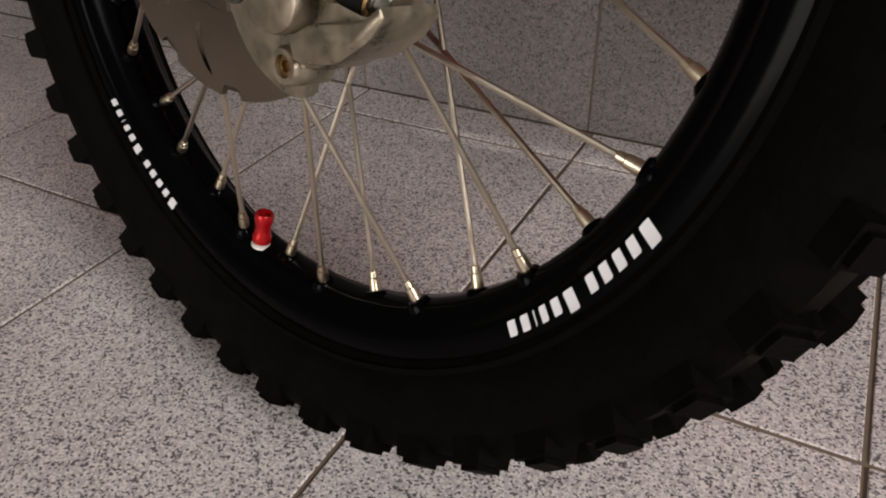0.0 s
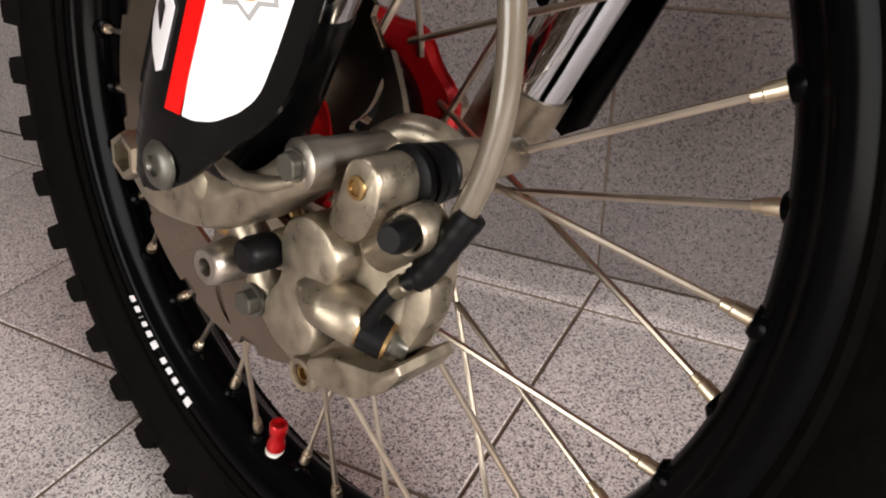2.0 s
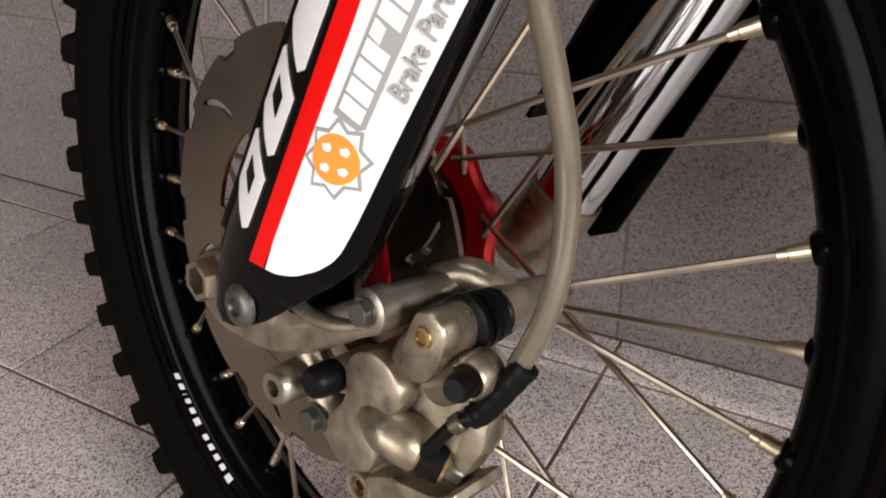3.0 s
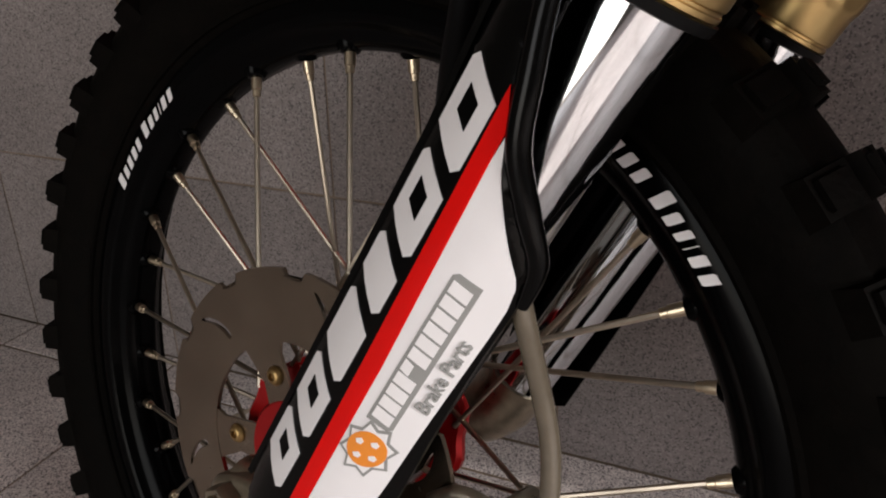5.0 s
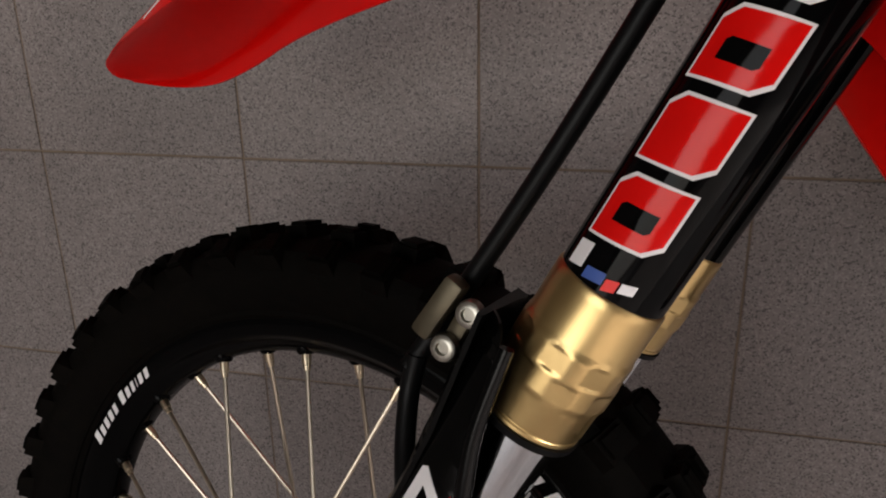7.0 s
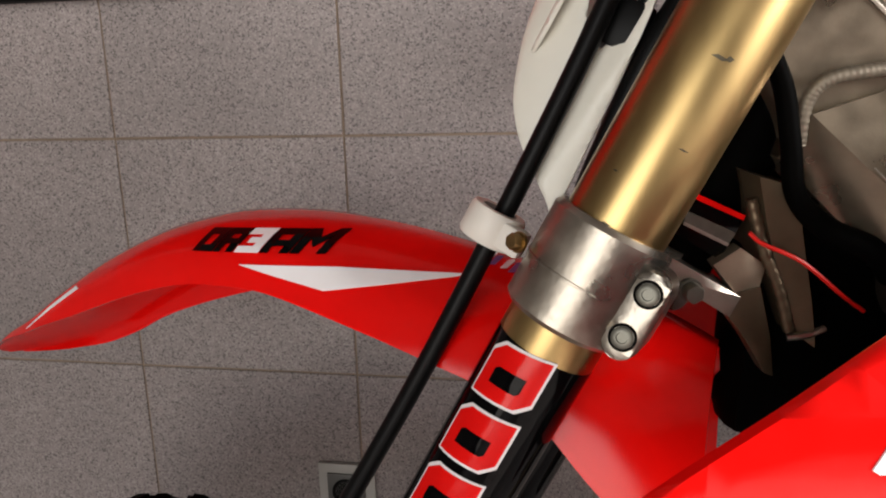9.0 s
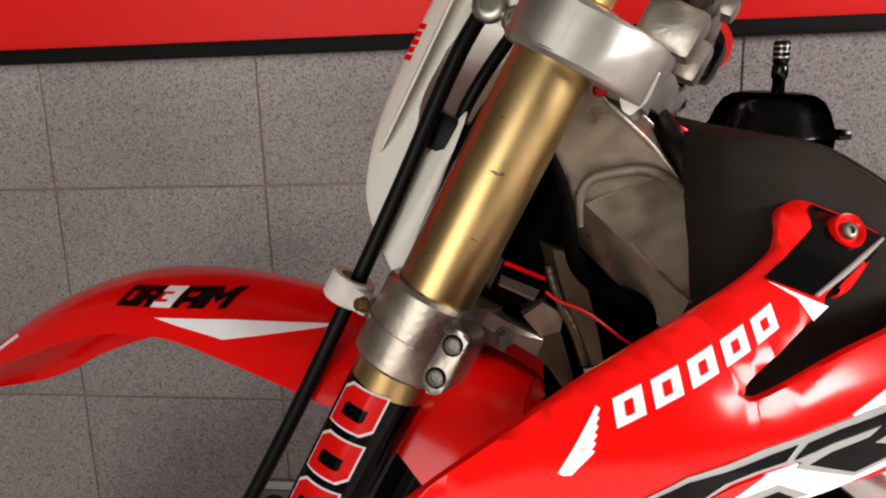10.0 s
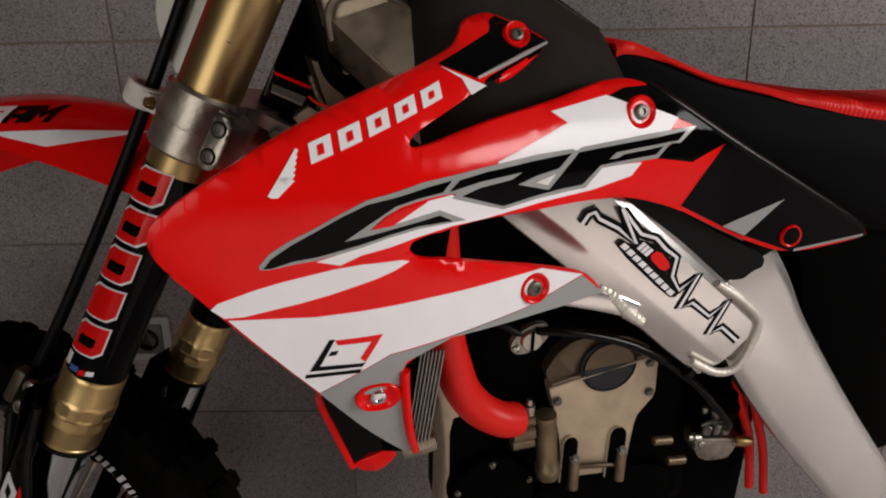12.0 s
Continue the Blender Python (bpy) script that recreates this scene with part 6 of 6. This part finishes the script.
part("weld", sweep([(0.797, -0.141, 0.452), (0.826, -0.142, 0.432), (0.851, -0.142, 0.408), (0.852, -0.142, 0.384), (0.838, -0.142, 0.350), (0.814, -0.142, 0.346), (0.784, -0.141, 0.362)], 0.0046, 10, 14, ribs=lambda k: 1 + 0.08 * math.cos(k * 1.9)), WELD_BRIGHT, pivot, "ridged weld bead")
part("weld", sweep([(0.676, -0.1285, 0.452), (0.692, -0.1305, 0.440), (0.706, -0.1325, 0.425), (0.724, -0.1335, 0.411)], [0.0050, 0.0078, 0.0080, 0.0055], 12, 14, ribs=lambda k: 1 + 0.08 * math.cos(k * 1.9)), WELD_BRIGHT, spar, "ridged weld bead")
part("engine_hanger", beam([(0.560, -0.100, 0.452, 0.011, 0.010, 4), (0.630, -0.118, 0.446, 0.011, 0.010, 6), (0.680, -0.126, 0.438, 0.012, 0.010, 12), (0.715, -0.128, 0.426, 0.010, 0.010, 22)]), FRAME_ALU, spar)

part("tag", boxes(((0.010, 0.0012, 0.009), Matrix.Translation((0.489, -0.0735, 0.650)) @ Matrix.Rotation(radians(42), 4, "Y") @ Matrix.Rotation(radians(-24), 4, "Z"), 0.0003)), ST_CREAM, spar, "small pale tag")

# heartbeat sticker on the spar: a black line with a white core, a red tile and plain bars


def spar_place(u, v, h):
    """u down along the spar, v across it."""
    c = Vector((0.636, 0, 0.540)) + Vector((0.763, 0, -0.646)) * u + Vector((0.646, 0, 0.763)) * v
    t = min(max((c.x - 0.60) / 0.13, 0), 1)
    c.y = -0.1265 - 0.0150 * t * (2 - t) - h
    return c


pulse = [(0.0196, -0.0043), (0.0177, 0.006), (0.0205, 0.0118), (0.0285, 0.0096), (0.0498, 0.0144), (0.0753, 0.0146), (0.0381, 0.0308), (0.0548, 0.0275), (0.0719, 0.0245), (0.0873, 0.0308), (0.1044, 0.0291), (0.1207, 0.0301), (0.1324, 0.0132), (0.1500, 0.0075), (0.1545, 0.0323), (0.1660, -0.0070), (0.1735, 0.0067), (0.2010, 0.0072), (0.2050, 0.0320), (0.2165, -0.0080), (0.2235, 0.0072), (0.2512, 0.0067)]


def ribbon(pts, w):
    up = []
    dn = []
    for i, p in enumerate(pts):
        a, b = Vector(pts[max(i - 1, 0)]), Vector(pts[min(i + 1, len(pts) - 1)])
        d = (b - a).normalized()
        nrm = Vector((-d.y, d.x)) * w
        up.append((p[0] + nrm.x, p[1] + nrm.y))
        dn.append((p[0] - nrm.x, p[1] - nrm.y))
    return up, dn


def ribbon_mesh(pts, w, h):
    up, dn = ribbon(pts, w)
    bm = bmesh.new()
    rows = [[spar_place(*a, h), spar_place(*b, h), spar_place(*b, h - 0.0008), spar_place(*a, h - 0.0008)] for a, b in zip(up, dn)]
    return loft(rows, bm=bm)


part("pulse_edge", ribbon_mesh(pulse, 0.0050, 0.0010), ST_BLACK, spar, "black heartbeat line")
part("pulse_core", ribbon_mesh(pulse, 0.0015, 0.0016), ST_WHITE, spar, "white heartbeat core")
part("sticker_backing", sheet(chaikin([(0.060, -0.001), (0.146, -0.0055), (0.154, 0.001), (0.150, 0.007), (0.125, 0.010), (0.124, 0.022), (0.104, 0.028), (0.082, 0.022), (0.076, 0.010), (0.062, 0.009)], 1), spar_place, 0.0006, 0.02, 0.0012), ST_BLACK, spar)
part("red_tile", sheet(chaikin([(0.0952, 0.0125), (0.1200, 0.0105), (0.1225, 0.0205), (0.0985, 0.0245)], 1), spar_place, 0.0006, 0.02, 0.0020), ST_RED, spar, "small red rounded tile")
for k in range(9):
    part("name_bar", sheet(slant(0.0640 + 0.0094 * k, 0.0714 + 0.0094 * k, 0.0025 - 0.0006 * k, 0.0080 - 0.0006 * k, 0.001), spar_place, 0.0005, 0.02, 0.0019), ST_WHITE, spar)
for k in range(3):
    part("name_bar", sheet(slant(0.0790 + 0.0052 * k, 0.0830 + 0.0052 * k, 0.0115, 0.0205, 0.001), spar_place, 0.0005, 0.02, 0.0019), ST_WHITE, spar)

# side cover rubber under the shroud's rear wing
part("airbox_cover", sheet(chaikin([(0.66, 0.57), (0.72, 0.545), (0.80, 0.50), (0.855, 0.475), (0.850, 0.455), (0.825, 0.448), (0.79, 0.455), (0.73, 0.50), (0.68, 0.54)], 2), lambda u, v, h: Vector((u, -0.132 - h, v)), 0.03, 0.03), BLACK_RUBBER, bike, "black rubber airbox cover", BODY)

# engine: head cover, cam cap, studs, pipes, thermostat, down tube, black filler block
# plain near-black boxes fill the gaps, with the deep shade in their colour
engine = part("engine_block", boxes(((0.27, 0.16, 0.30), Matrix.Translation((0.700, 0.0, 0.245)) @ Matrix.Rotation(radians(-6), 4, "Y"), 0.02), ((0.16, 0.15, 0.20), Matrix.Translation((0.62, 0.0, 0.16)), 0.03)), SHADE_BLACK, bike, "single-cylinder engine with bronze covers on a black block for shade", BODY)
part("engine_gap_fill", boxes(((0.13, 0.11, 0.20), Matrix.Translation((0.845, 0.01, 0.300)), 0.025), ((0.20, 0.16, 0.26), Matrix.Translation((0.85, 0.02, 0.13)), 0.03)), SHADE_BLACK, engine, "black filler for the shaded gap behind the engine")
cover = [(0.6443, 0.3198), (0.681, 0.330), (0.722, 0.340), (0.7617, 0.3499), (0.771, 0.340), (0.7731, 0.2929), (0.7526, 0.2647), (0.748, 0.190), (0.668, 0.190), (0.664, 0.240), (0.6562, 0.2774)]
part("head_cover", sheet(chaikin(cover, 1, 0.12), lambda u, v, h: Vector((u, -0.100 - h, v)), 0.03, 0.03, 0, 0.002), BRONZE, engine, "bronze magnesium head cover")
part("cover_rib", sweep([(0.6445, -0.101, 0.3175), (0.681, -0.102, 0.3280), (0.762, -0.102, 0.3475)], 0.0018, 8, 5), BRONZE, engine)
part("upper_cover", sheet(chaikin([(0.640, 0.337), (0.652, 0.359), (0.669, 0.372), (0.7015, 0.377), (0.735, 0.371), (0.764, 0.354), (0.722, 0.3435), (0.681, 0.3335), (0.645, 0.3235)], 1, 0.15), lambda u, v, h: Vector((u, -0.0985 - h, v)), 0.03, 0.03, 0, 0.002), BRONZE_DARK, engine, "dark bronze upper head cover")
part("cam_plug", lathe((0.7105, -0.1005, 0.3400), (0, -1, 0), [(0, 0.0322), (0.0024, 0.0322), (0.0030, 0.0312), (0.0012, 0.0304), (0.0012, 0.0292), (0.0030, 0.0286), (0.0034, 0.002)], 48), PLUG_GREY, engine, "dark round plug")
# brown half disc paints the reflection on the plug's upper half
part("plug_reflection", sheet([(0.7105 + 0.0284 * math.cos(a), 0.3400 + 0.0284 * math.sin(a)) for a in (radians(10 + 172 * k / 18) for k in range(19))], flat_y(-0.1042), 0.001, 0.02), BRONZE_DARK, engine, "brown half disc for the reflection in the plug")
for x, z, r in ((0.6755, 0.2395, 0.0085), (0.7325, 0.2440, 0.0098)):
    arch = [(x - r, 0.185), (x + r, 0.185)] + [(x + r * math.cos(a), z + r * 1.25 * math.sin(a)) for a in (math.pi * k / 10 for k in range(11))]
    part("stud_rim", sheet([(x + (u - x) * 1.18, v + 0.0016) for u, v in arch], flat_y(-0.1022), 0.002, 0.03), BRONZE, engine, "bronze pocket rim")
    # flat black arch, proud of the cover, stands in for the pocket's shade
    part("stud_pocket_shade", sheet(arch, flat_y(-0.1032), 0.002, 0.03), SHADE_BLACK, engine, "black sheet for the shade in a pocket")
    part("stud_nut", bolt_mesh((x + 0.005, -0.105, z - 0.0185), (0.1, -0.6, 1), 0.0042, 0.005, 1.5, False), BOLT, engine, "bright stud nut")
    part("stud_tube", lathe((x + 0.0065, -0.1050, z - 0.060), (-0.03, 0, 1), [(0, 0.0062), (0.036, 0.0062), (0.040, 0.0050)], 20), BRONZE_MID, engine, "bronze stud sleeve")
part("tensioner", lathe((0.6485, -0.108, 0.205), (-0.11, 0, 1), [(0, 0.0125), (0.008, 0.0145), (0.016, 0.0145), (0.019, 0.0122), (0.078, 0.0122), (0.082, 0.0132), (0.086, 0.0125), (0.087, 0.004)], 28), BRONZE_MID, engine, "bronze tensioner tube")
part("tensioner_neck", lathe((0.6215, -0.108, 0.292), (-0.08, 0, 1), [(0, 0.0046), (0.006, 0.0046), (0.0065, 0.0062), (0.013, 0.0062), (0.014, 0.0035), (0.020, 0.0030)], 18), BOLT, engine, "bright hexagon cap")
for k, (z, r) in enumerate(((0.286, 0.0075), (0.272, 0.0105), (0.259, 0.0090))):
    part("tube_nut", lathe((0.6135, -0.108, z), (1, 0, 0.1), [(-0.011, r), (0.013, r)], 30, hexa), BRONZE_MID, engine, "bronze hexagon nut")
for x, z in ((0.764, 0.300), (0.655, 0.300), (0.760, 0.338)):
    part("cover_bolt", bolt_mesh((x, -0.1005, z), (0, -1, 0), 0.0042, 0.004, 1.3, False), BOLT_DARK, engine, "dull cover bolt")
part("crossover_pipe", sweep([(0.680, -0.1015, 0.2065), (0.706, -0.103, 0.2065), (0.738, -0.1015, 0.2030)], 0.0032, 10, 6), BRONZE_DARK, engine)
oval = [(0.6115 + 0.0225 * math.cos(a) * 0.83 - 0.0135 * math.sin(a) * 0.56, 0.3945 + 0.0225 * math.cos(a) * 0.56 + 0.0135 * math.sin(a) * 0.83) for a in (k * math.pi / 12 for k in range(24))]
valve = part("hot_start_valve", sheet(oval, lambda u, v, h: Vector((u, -0.122 - h, v)), 0.010, 0.02, 0, 0.0015), CLAMP_ALU, engine, "silver oval flange")
part("valve_disc", lathe((0.6115, -0.1215, 0.3945), (0, -1, 0), [(0, 0.0115), (0.004, 0.011), (0.005, 0.010), (0.005, 0.002)], 28), BOLT, engine)
# raised black bar stands in for the shade inside the slot
part("valve_slot_shade", boxes(((0.003, 0.003, 0.024), Matrix.Translation((0.6115, -0.1275, 0.3945)), 0.0008)), SHADE_BLACK, engine)
for e in (-1, 1):
    part("flange_bolt", bolt_mesh((0.6115 + 0.0145 * e, -0.122, 0.3945 + 0.0098 * e), (0, -1, 0), 0.003, 0.002), BOLT, engine)
part("cable", sweep([(0.6150, -0.122, 0.4045), (0.6461, -0.125, 0.402), (0.6965, -0.125, 0.3889), (0.7438, -0.125, 0.3669), (0.792, -0.125, 0.331), (0.8203, -0.125, 0.304), (0.8561, -0.122, 0.2611), (0.864, -0.112, 0.245)], 0.0048, 12, 8), BLACK_PLASTIC, engine, "glossy black cable")
carb = part("carburettor", sheet(chaikin([(0.834, 0.2215), (0.8920, 0.2135), (0.8935, 0.2000), (0.8850, 0.1850), (0.8580, 0.1850), (0.8455, 0.1915), (0.8370, 0.2060)], 1, 0.15), lambda u, v, h: Vector((u, -0.100 - h, v)), 0.05, 0.03, 0, 0.004), CLAMP_ALU, bike, "silver carburettor with a rounded float bowl", BODY, angle=50)
part("bowl_flange", boxes(((0.064, 0.054, 0.006), Matrix.Translation((0.8635, -0.076, 0.2195)) @ Matrix.Rotation(radians(8), 4, "Y"), 0.002)), CLAMP_ALU, carb)
part("mixing_body", boxes(((0.042, 0.040, 0.030), Matrix.Translation((0.860, -0.076, 0.238)) @ Matrix.Rotation(radians(8), 4, "Y"), 0.006)), SHADE_BLACK, carb, "dark mixing body")
for x, z, r, h in ((0.845, 0.232, 0.0060, 0.016), (0.858, 0.230, 0.0048, 0.020), (0.870, 0.229, 0.0055, 0.012), (0.853, 0.254, 0.0065, 0.010), (0.838, 0.262, 0.0042, 0.008)):
    part("jet_cap", lathe((x, -0.101, z), (0.05, -0.2, 1), [(0, r * 0.8), (0.002, r), (h - 0.002, r), (h, r * 0.7)], 18), CLAMP_ALU, carb, "small grey cap")
part("lever", sweep([(0.836, -0.104, 0.246), (0.846, -0.107, 0.252), (0.858, -0.107, 0.249), (0.866, -0.106, 0.258)], [0.0025, 0.0034, 0.0030, 0.0024], 10, 6), BOLT_DARK, carb, "dull steel lever")
part("side_union", lathe((0.8305, -0.100, 0.2265), (-1, 0, 0.15), [(-0.008, 0.0062), (0.0, 0.0062), (0.001, 0.0045), (0.007, 0.0042)], 20), CLAMP_ALU, carb)
part("slide_cap", lathe((0.868, -0.092, 0.252), (0.05, -0.1, 1), [(0, 0.018), (0.014, 0.018), (0.018, 0.014), (0.030, 0.012), (0.032, 0.008)], 26), SHADE_BLACK, carb, "dark carburettor cap")
for x, z in ((0.840, 0.2185), (0.886, 0.2125)):
    part("screw", bolt_mesh((x, -0.1035, z), (0, -1, 0), 0.0030, 0.003), BOLT, carb)
part("fitting", lathe((0.893, -0.105, 0.2165), (0.9, -0.2, 0.0), [(-0.008, 0.0068), (0.004, 0.0068), (0.008, 0.0050), (0.012, 0.0045)], 18), BRASS, carb, "brass fitting")
for k, line in enumerate((((0.880, -0.088, 0.300), (0.8926, -0.09, 0.2593), (0.9136, -0.09, 0.211), (0.9230, -0.09, 0.168), (0.9299, -0.09, 0.1295)), ((0.900, -0.088, 0.290), (0.9202, -0.09, 0.2353), (0.9391, -0.09, 0.1816), (0.9527, -0.09, 0.1167)), ((0.897, -0.072, 0.285), (0.914, -0.074, 0.230), (0.930, -0.074, 0.180), (0.944, -0.074, 0.115)))):
    part("vent_tube", sweep(line, 0.0054, 12, 6), RED_HOSE, carb, "red vent tube")
part("down_tube", beam([(0.505, -0.030, 0.50, 0.018, 0.030, -80), (0.535, -0.036, 0.34, 0.018, 0.030, -83), (0.552, -0.040, 0.24, 0.020, 0.032, -86), (0.556, -0.042, 0.10, 0.024, 0.034, -90)]), BRONZE, bike, "worn aluminium frame down tube", BODY)
# two more black boxes added for the shaded exhaust and shock areas
part("exhaust_gap_fill", boxes(((0.10, 0.10, 0.16), Matrix.Translation((0.585, -0.03, 0.20)), 0.03)), SHADE_BLACK, bike, "black filler for the shaded exhaust area", BODY)
part("shock_gap_fill", boxes(((0.16, 0.14, 0.42), Matrix.Translation((1.06, 0.0, 0.32)) @ Matrix.Rotation(radians(-16), 4, "Y"), 0.04)), SHADE_BLACK, bike, "black filler for the shaded rear shock area", BODY)
part("spring_rib", sweep([(0.985, -0.075, 0.33), (1.00, -0.078, 0.27), (1.02, -0.078, 0.20)], 0.006, 10, 5), BLACK_RUBBER, bike, "black hose", BODY)

# small fittings round the cylinder: fins, plug lead, hose clips, cable tie
for k in range(6):
    part("cylinder_fin", boxes(((0.105, 0.15, 0.0035), Matrix.Translation((0.688, -0.004, 0.118 + 0.014 * k)) @ Matrix.Rotation(radians(-6), 4, "Y"), 0.001)), BOLT_DARK, engine, "dull cylinder fin")
part("plug_lead", sweep([(0.545, -0.09, 0.405), (0.575, -0.112, 0.412), (0.597, -0.118, 0.402), (0.604, -0.116, 0.396)], 0.0038, 10, 6), BLACK_RUBBER, engine, "black thin lead")
part("ignition_cover", lathe((0.590, -0.088, 0.175), (0, -1, 0), [(-0.03, 0.052), (0.0, 0.052), (0.006, 0.049), (0.010, 0.040), (0.010, 0.002)], 40), SHADE_BLACK, engine, "dark round engine cover")
for k in range(5):
    a = k * 2 * math.pi / 5 + 0.4
    part("cover_bolt", bolt_mesh((0.590 + 0.044 * math.cos(a), -0.0955, 0.175 + 0.044 * math.sin(a)), (0, -1, 0), 0.0034, 0.003, 1.3, False), BOLT_DARK, engine, "dull cover bolt")
part("side_case", sheet(chaikin([(0.640, 0.175), (0.640, 0.12), (0.70, 0.08), (0.80, 0.09), (0.83, 0.15), (0.80, 0.185), (0.74, 0.190)], 2), lambda u, v, h: Vector((u, -0.094 - h, v)), 0.05, 0.03, 0, 0.004), SHADE_BLACK, engine, "dark worn side case")
for x, z in ((0.790, 0.228), (0.812, 0.196)):
    part("case_lug", lathe((x, -0.100, z), (-1, 0, 0.05), [(-0.012, 0.0055), (0.010, 0.0055), (0.011, 0.004)], 16), BRONZE_MID, engine, "small bronze lug")
part("frame_tie", lathe((0.790, -0.128, 0.340), (0.6, 0, -0.75), [(-0.004, 0.0075), (0.004, 0.0075)], 20), BLACK_RUBBER, engine, "black cable tie")

# parts at the steering head: small control box, bracket, wires
def flank(y0):
    """Onto a plane across the bike at y0: u back, v up."""
    return lambda u, v, h: Vector((u, y0 - h, v))


box_ = part("control_box", sheet([(0.3755, 0.6520), (0.4085, 0.6375), (0.3965, 0.6110), (0.3650, 0.6290)], flank(-0.036), 0.046, 0.02, 0, 0.0015), BLACK_PLASTIC, bike, "small black control box with a red line", BODY)
part("box_stripe", sheet([(0.3765, 0.6525), (0.4080, 0.6385), (0.4070, 0.6355), (0.3755, 0.6495)], flank(-0.0366), 0.0008, 0.02), ST_RED, box_, "red stripe")
part("box_label", sheet([(0.3735, 0.6415), (0.4035, 0.6280), (0.3990, 0.6200), (0.3715, 0.6335)], flank(-0.0366), 0.0008, 0.02), BOLT_DARK, box_, "grey metal label")
part("box_line", sheet([(0.3722, 0.6352), (0.4000, 0.6218), (0.3990, 0.6200), (0.3715, 0.6335)], flank(-0.0372), 0.0008, 0.02), BOLT, box_, "bright edge of the label")
bracket = part("stem_bracket", sheet([(0.3570, 0.6200), (0.4055, 0.5925), (0.3998, 0.5800), (0.3552, 0.6080)], flank(-0.050), 0.046, 0.02, 0, 0.0012), CLAMP_ALU, bike, "machined bracket below the control box", BODY, angle=25)
part("bracket_tab", sheet([(0.3900, 0.6100), (0.4050, 0.6205), (0.4215, 0.6095), (0.4192, 0.5960), (0.4050, 0.5920)], flank(-0.043), 0.012, 0.02, 0, 0.0012), HEAD_SHADE_ALU, bracket)
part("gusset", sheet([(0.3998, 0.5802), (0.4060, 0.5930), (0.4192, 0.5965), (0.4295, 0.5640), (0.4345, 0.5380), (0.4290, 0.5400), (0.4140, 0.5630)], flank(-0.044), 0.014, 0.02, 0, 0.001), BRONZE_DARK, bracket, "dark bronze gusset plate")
part("bracket_bolt", bolt_mesh((0.3735, -0.0505, 0.5985), (0, -1, 0), 0.0062, 0.010, 1.1, False), BOLT_DARK, bracket, "dark bolt")
part("wiring", sweep([(0.396, -0.050, 0.745), (0.410, -0.056, 0.715), (0.417, -0.059, 0.685), (0.424, -0.060, 0.655), (0.445, -0.060, 0.636), (0.475, -0.058, 0.622), (0.492, -0.05, 0.605)], [0.005, 0.0055, 0.0055, 0.006, 0.007, 0.008, 0.007], 12, 6), SHADE_BLACK, bike, "black wiring loom", BODY)
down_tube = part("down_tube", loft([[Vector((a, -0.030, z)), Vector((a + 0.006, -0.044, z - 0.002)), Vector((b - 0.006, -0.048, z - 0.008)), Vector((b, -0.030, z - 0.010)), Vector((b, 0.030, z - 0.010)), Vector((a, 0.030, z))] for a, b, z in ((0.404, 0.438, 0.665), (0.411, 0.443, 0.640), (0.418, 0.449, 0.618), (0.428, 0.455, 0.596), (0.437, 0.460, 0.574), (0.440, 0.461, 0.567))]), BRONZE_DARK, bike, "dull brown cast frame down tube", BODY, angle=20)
part("weld", sweep([(0.4085, -0.040, 0.6495), (0.4170, -0.043, 0.6226), (0.4295, -0.044, 0.5967), (0.4395, -0.044, 0.5690)], 0.0036, 10, 14, ribs=lambda k: 1 + 0.10 * math.cos(k * 1.9)), BRONZE_DARK, down_tube, "ridged weld bead")
part("tube_foot", sweep([(0.4385, -0.045, 0.5645), (0.4500, -0.047, 0.5670), (0.4610, -0.045, 0.5700)], 0.0022, 8, 6), BOLT, down_tube, "bright lower edge")
part("red_wire", sweep([(0.405, -0.050, 0.632), (0.413, -0.052, 0.6257), (0.4361, -0.054, 0.6154), (0.4625, -0.054, 0.5949), (0.48, -0.05, 0.583)], 0.0013, 8, 6), RED_HOSE, bike, "thin red wire", BODY)
# black boxes added to close the shaded gap behind the frame
part("frame_gap_fill", boxes(((0.18, 0.056, 0.16), Matrix.Translation((0.51, 0.0, 0.56)), 0.02), ((0.22, 0.13, 0.13), Matrix.Translation((0.61, -0.02, 0.50)), 0.03)), SHADE_BLACK, bike, "black filler for the shaded gap behind the frame", BODY)
# ---- tiles, last: each one on its wall or floor ----


def tile_mesh(wide, deep, high):
    bm = bmesh.new()
    add_box(bm, (wide, deep, high))
    bmesh.ops.bevel(bm, geom=bm.edges[:], offset=0.0007, segments=1, affect="EDGES")
    return bm


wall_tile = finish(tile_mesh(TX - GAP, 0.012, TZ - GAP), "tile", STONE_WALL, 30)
floor_tile = finish(tile_mesh(TX - 0.0046, TX - 0.0046, 0.012), "tile", STONE_FLOOR, 30)
strip_tile = finish(tile_mesh(TX - 0.0046, 0.0760 - GAP / 2, 0.012), "tile", STONE_FLOOR, 30)
rng = random.Random(7)
for i in range(-9, 12):
    for k in range(0, 8):
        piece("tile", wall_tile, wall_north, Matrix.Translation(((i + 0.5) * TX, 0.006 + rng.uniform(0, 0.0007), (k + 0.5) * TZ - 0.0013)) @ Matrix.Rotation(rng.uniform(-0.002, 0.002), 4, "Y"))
for i in range(-9, 12):
    cx = 0.0077 + (i + 0.5) * TX
    piece("tile", strip_tile, floor, Matrix.Translation((cx, -0.0400, -0.006 - rng.uniform(0, 0.0006))))
    for k in range(0, 13):
        piece("tile", floor_tile, floor, Matrix.Translation((cx, -0.0805 - (k + 0.5) * TX, -0.006 - rng.uniform(0, 0.0007))) @ Matrix.Rotation(rng.uniform(-0.002, 0.002), 4, "Z"))
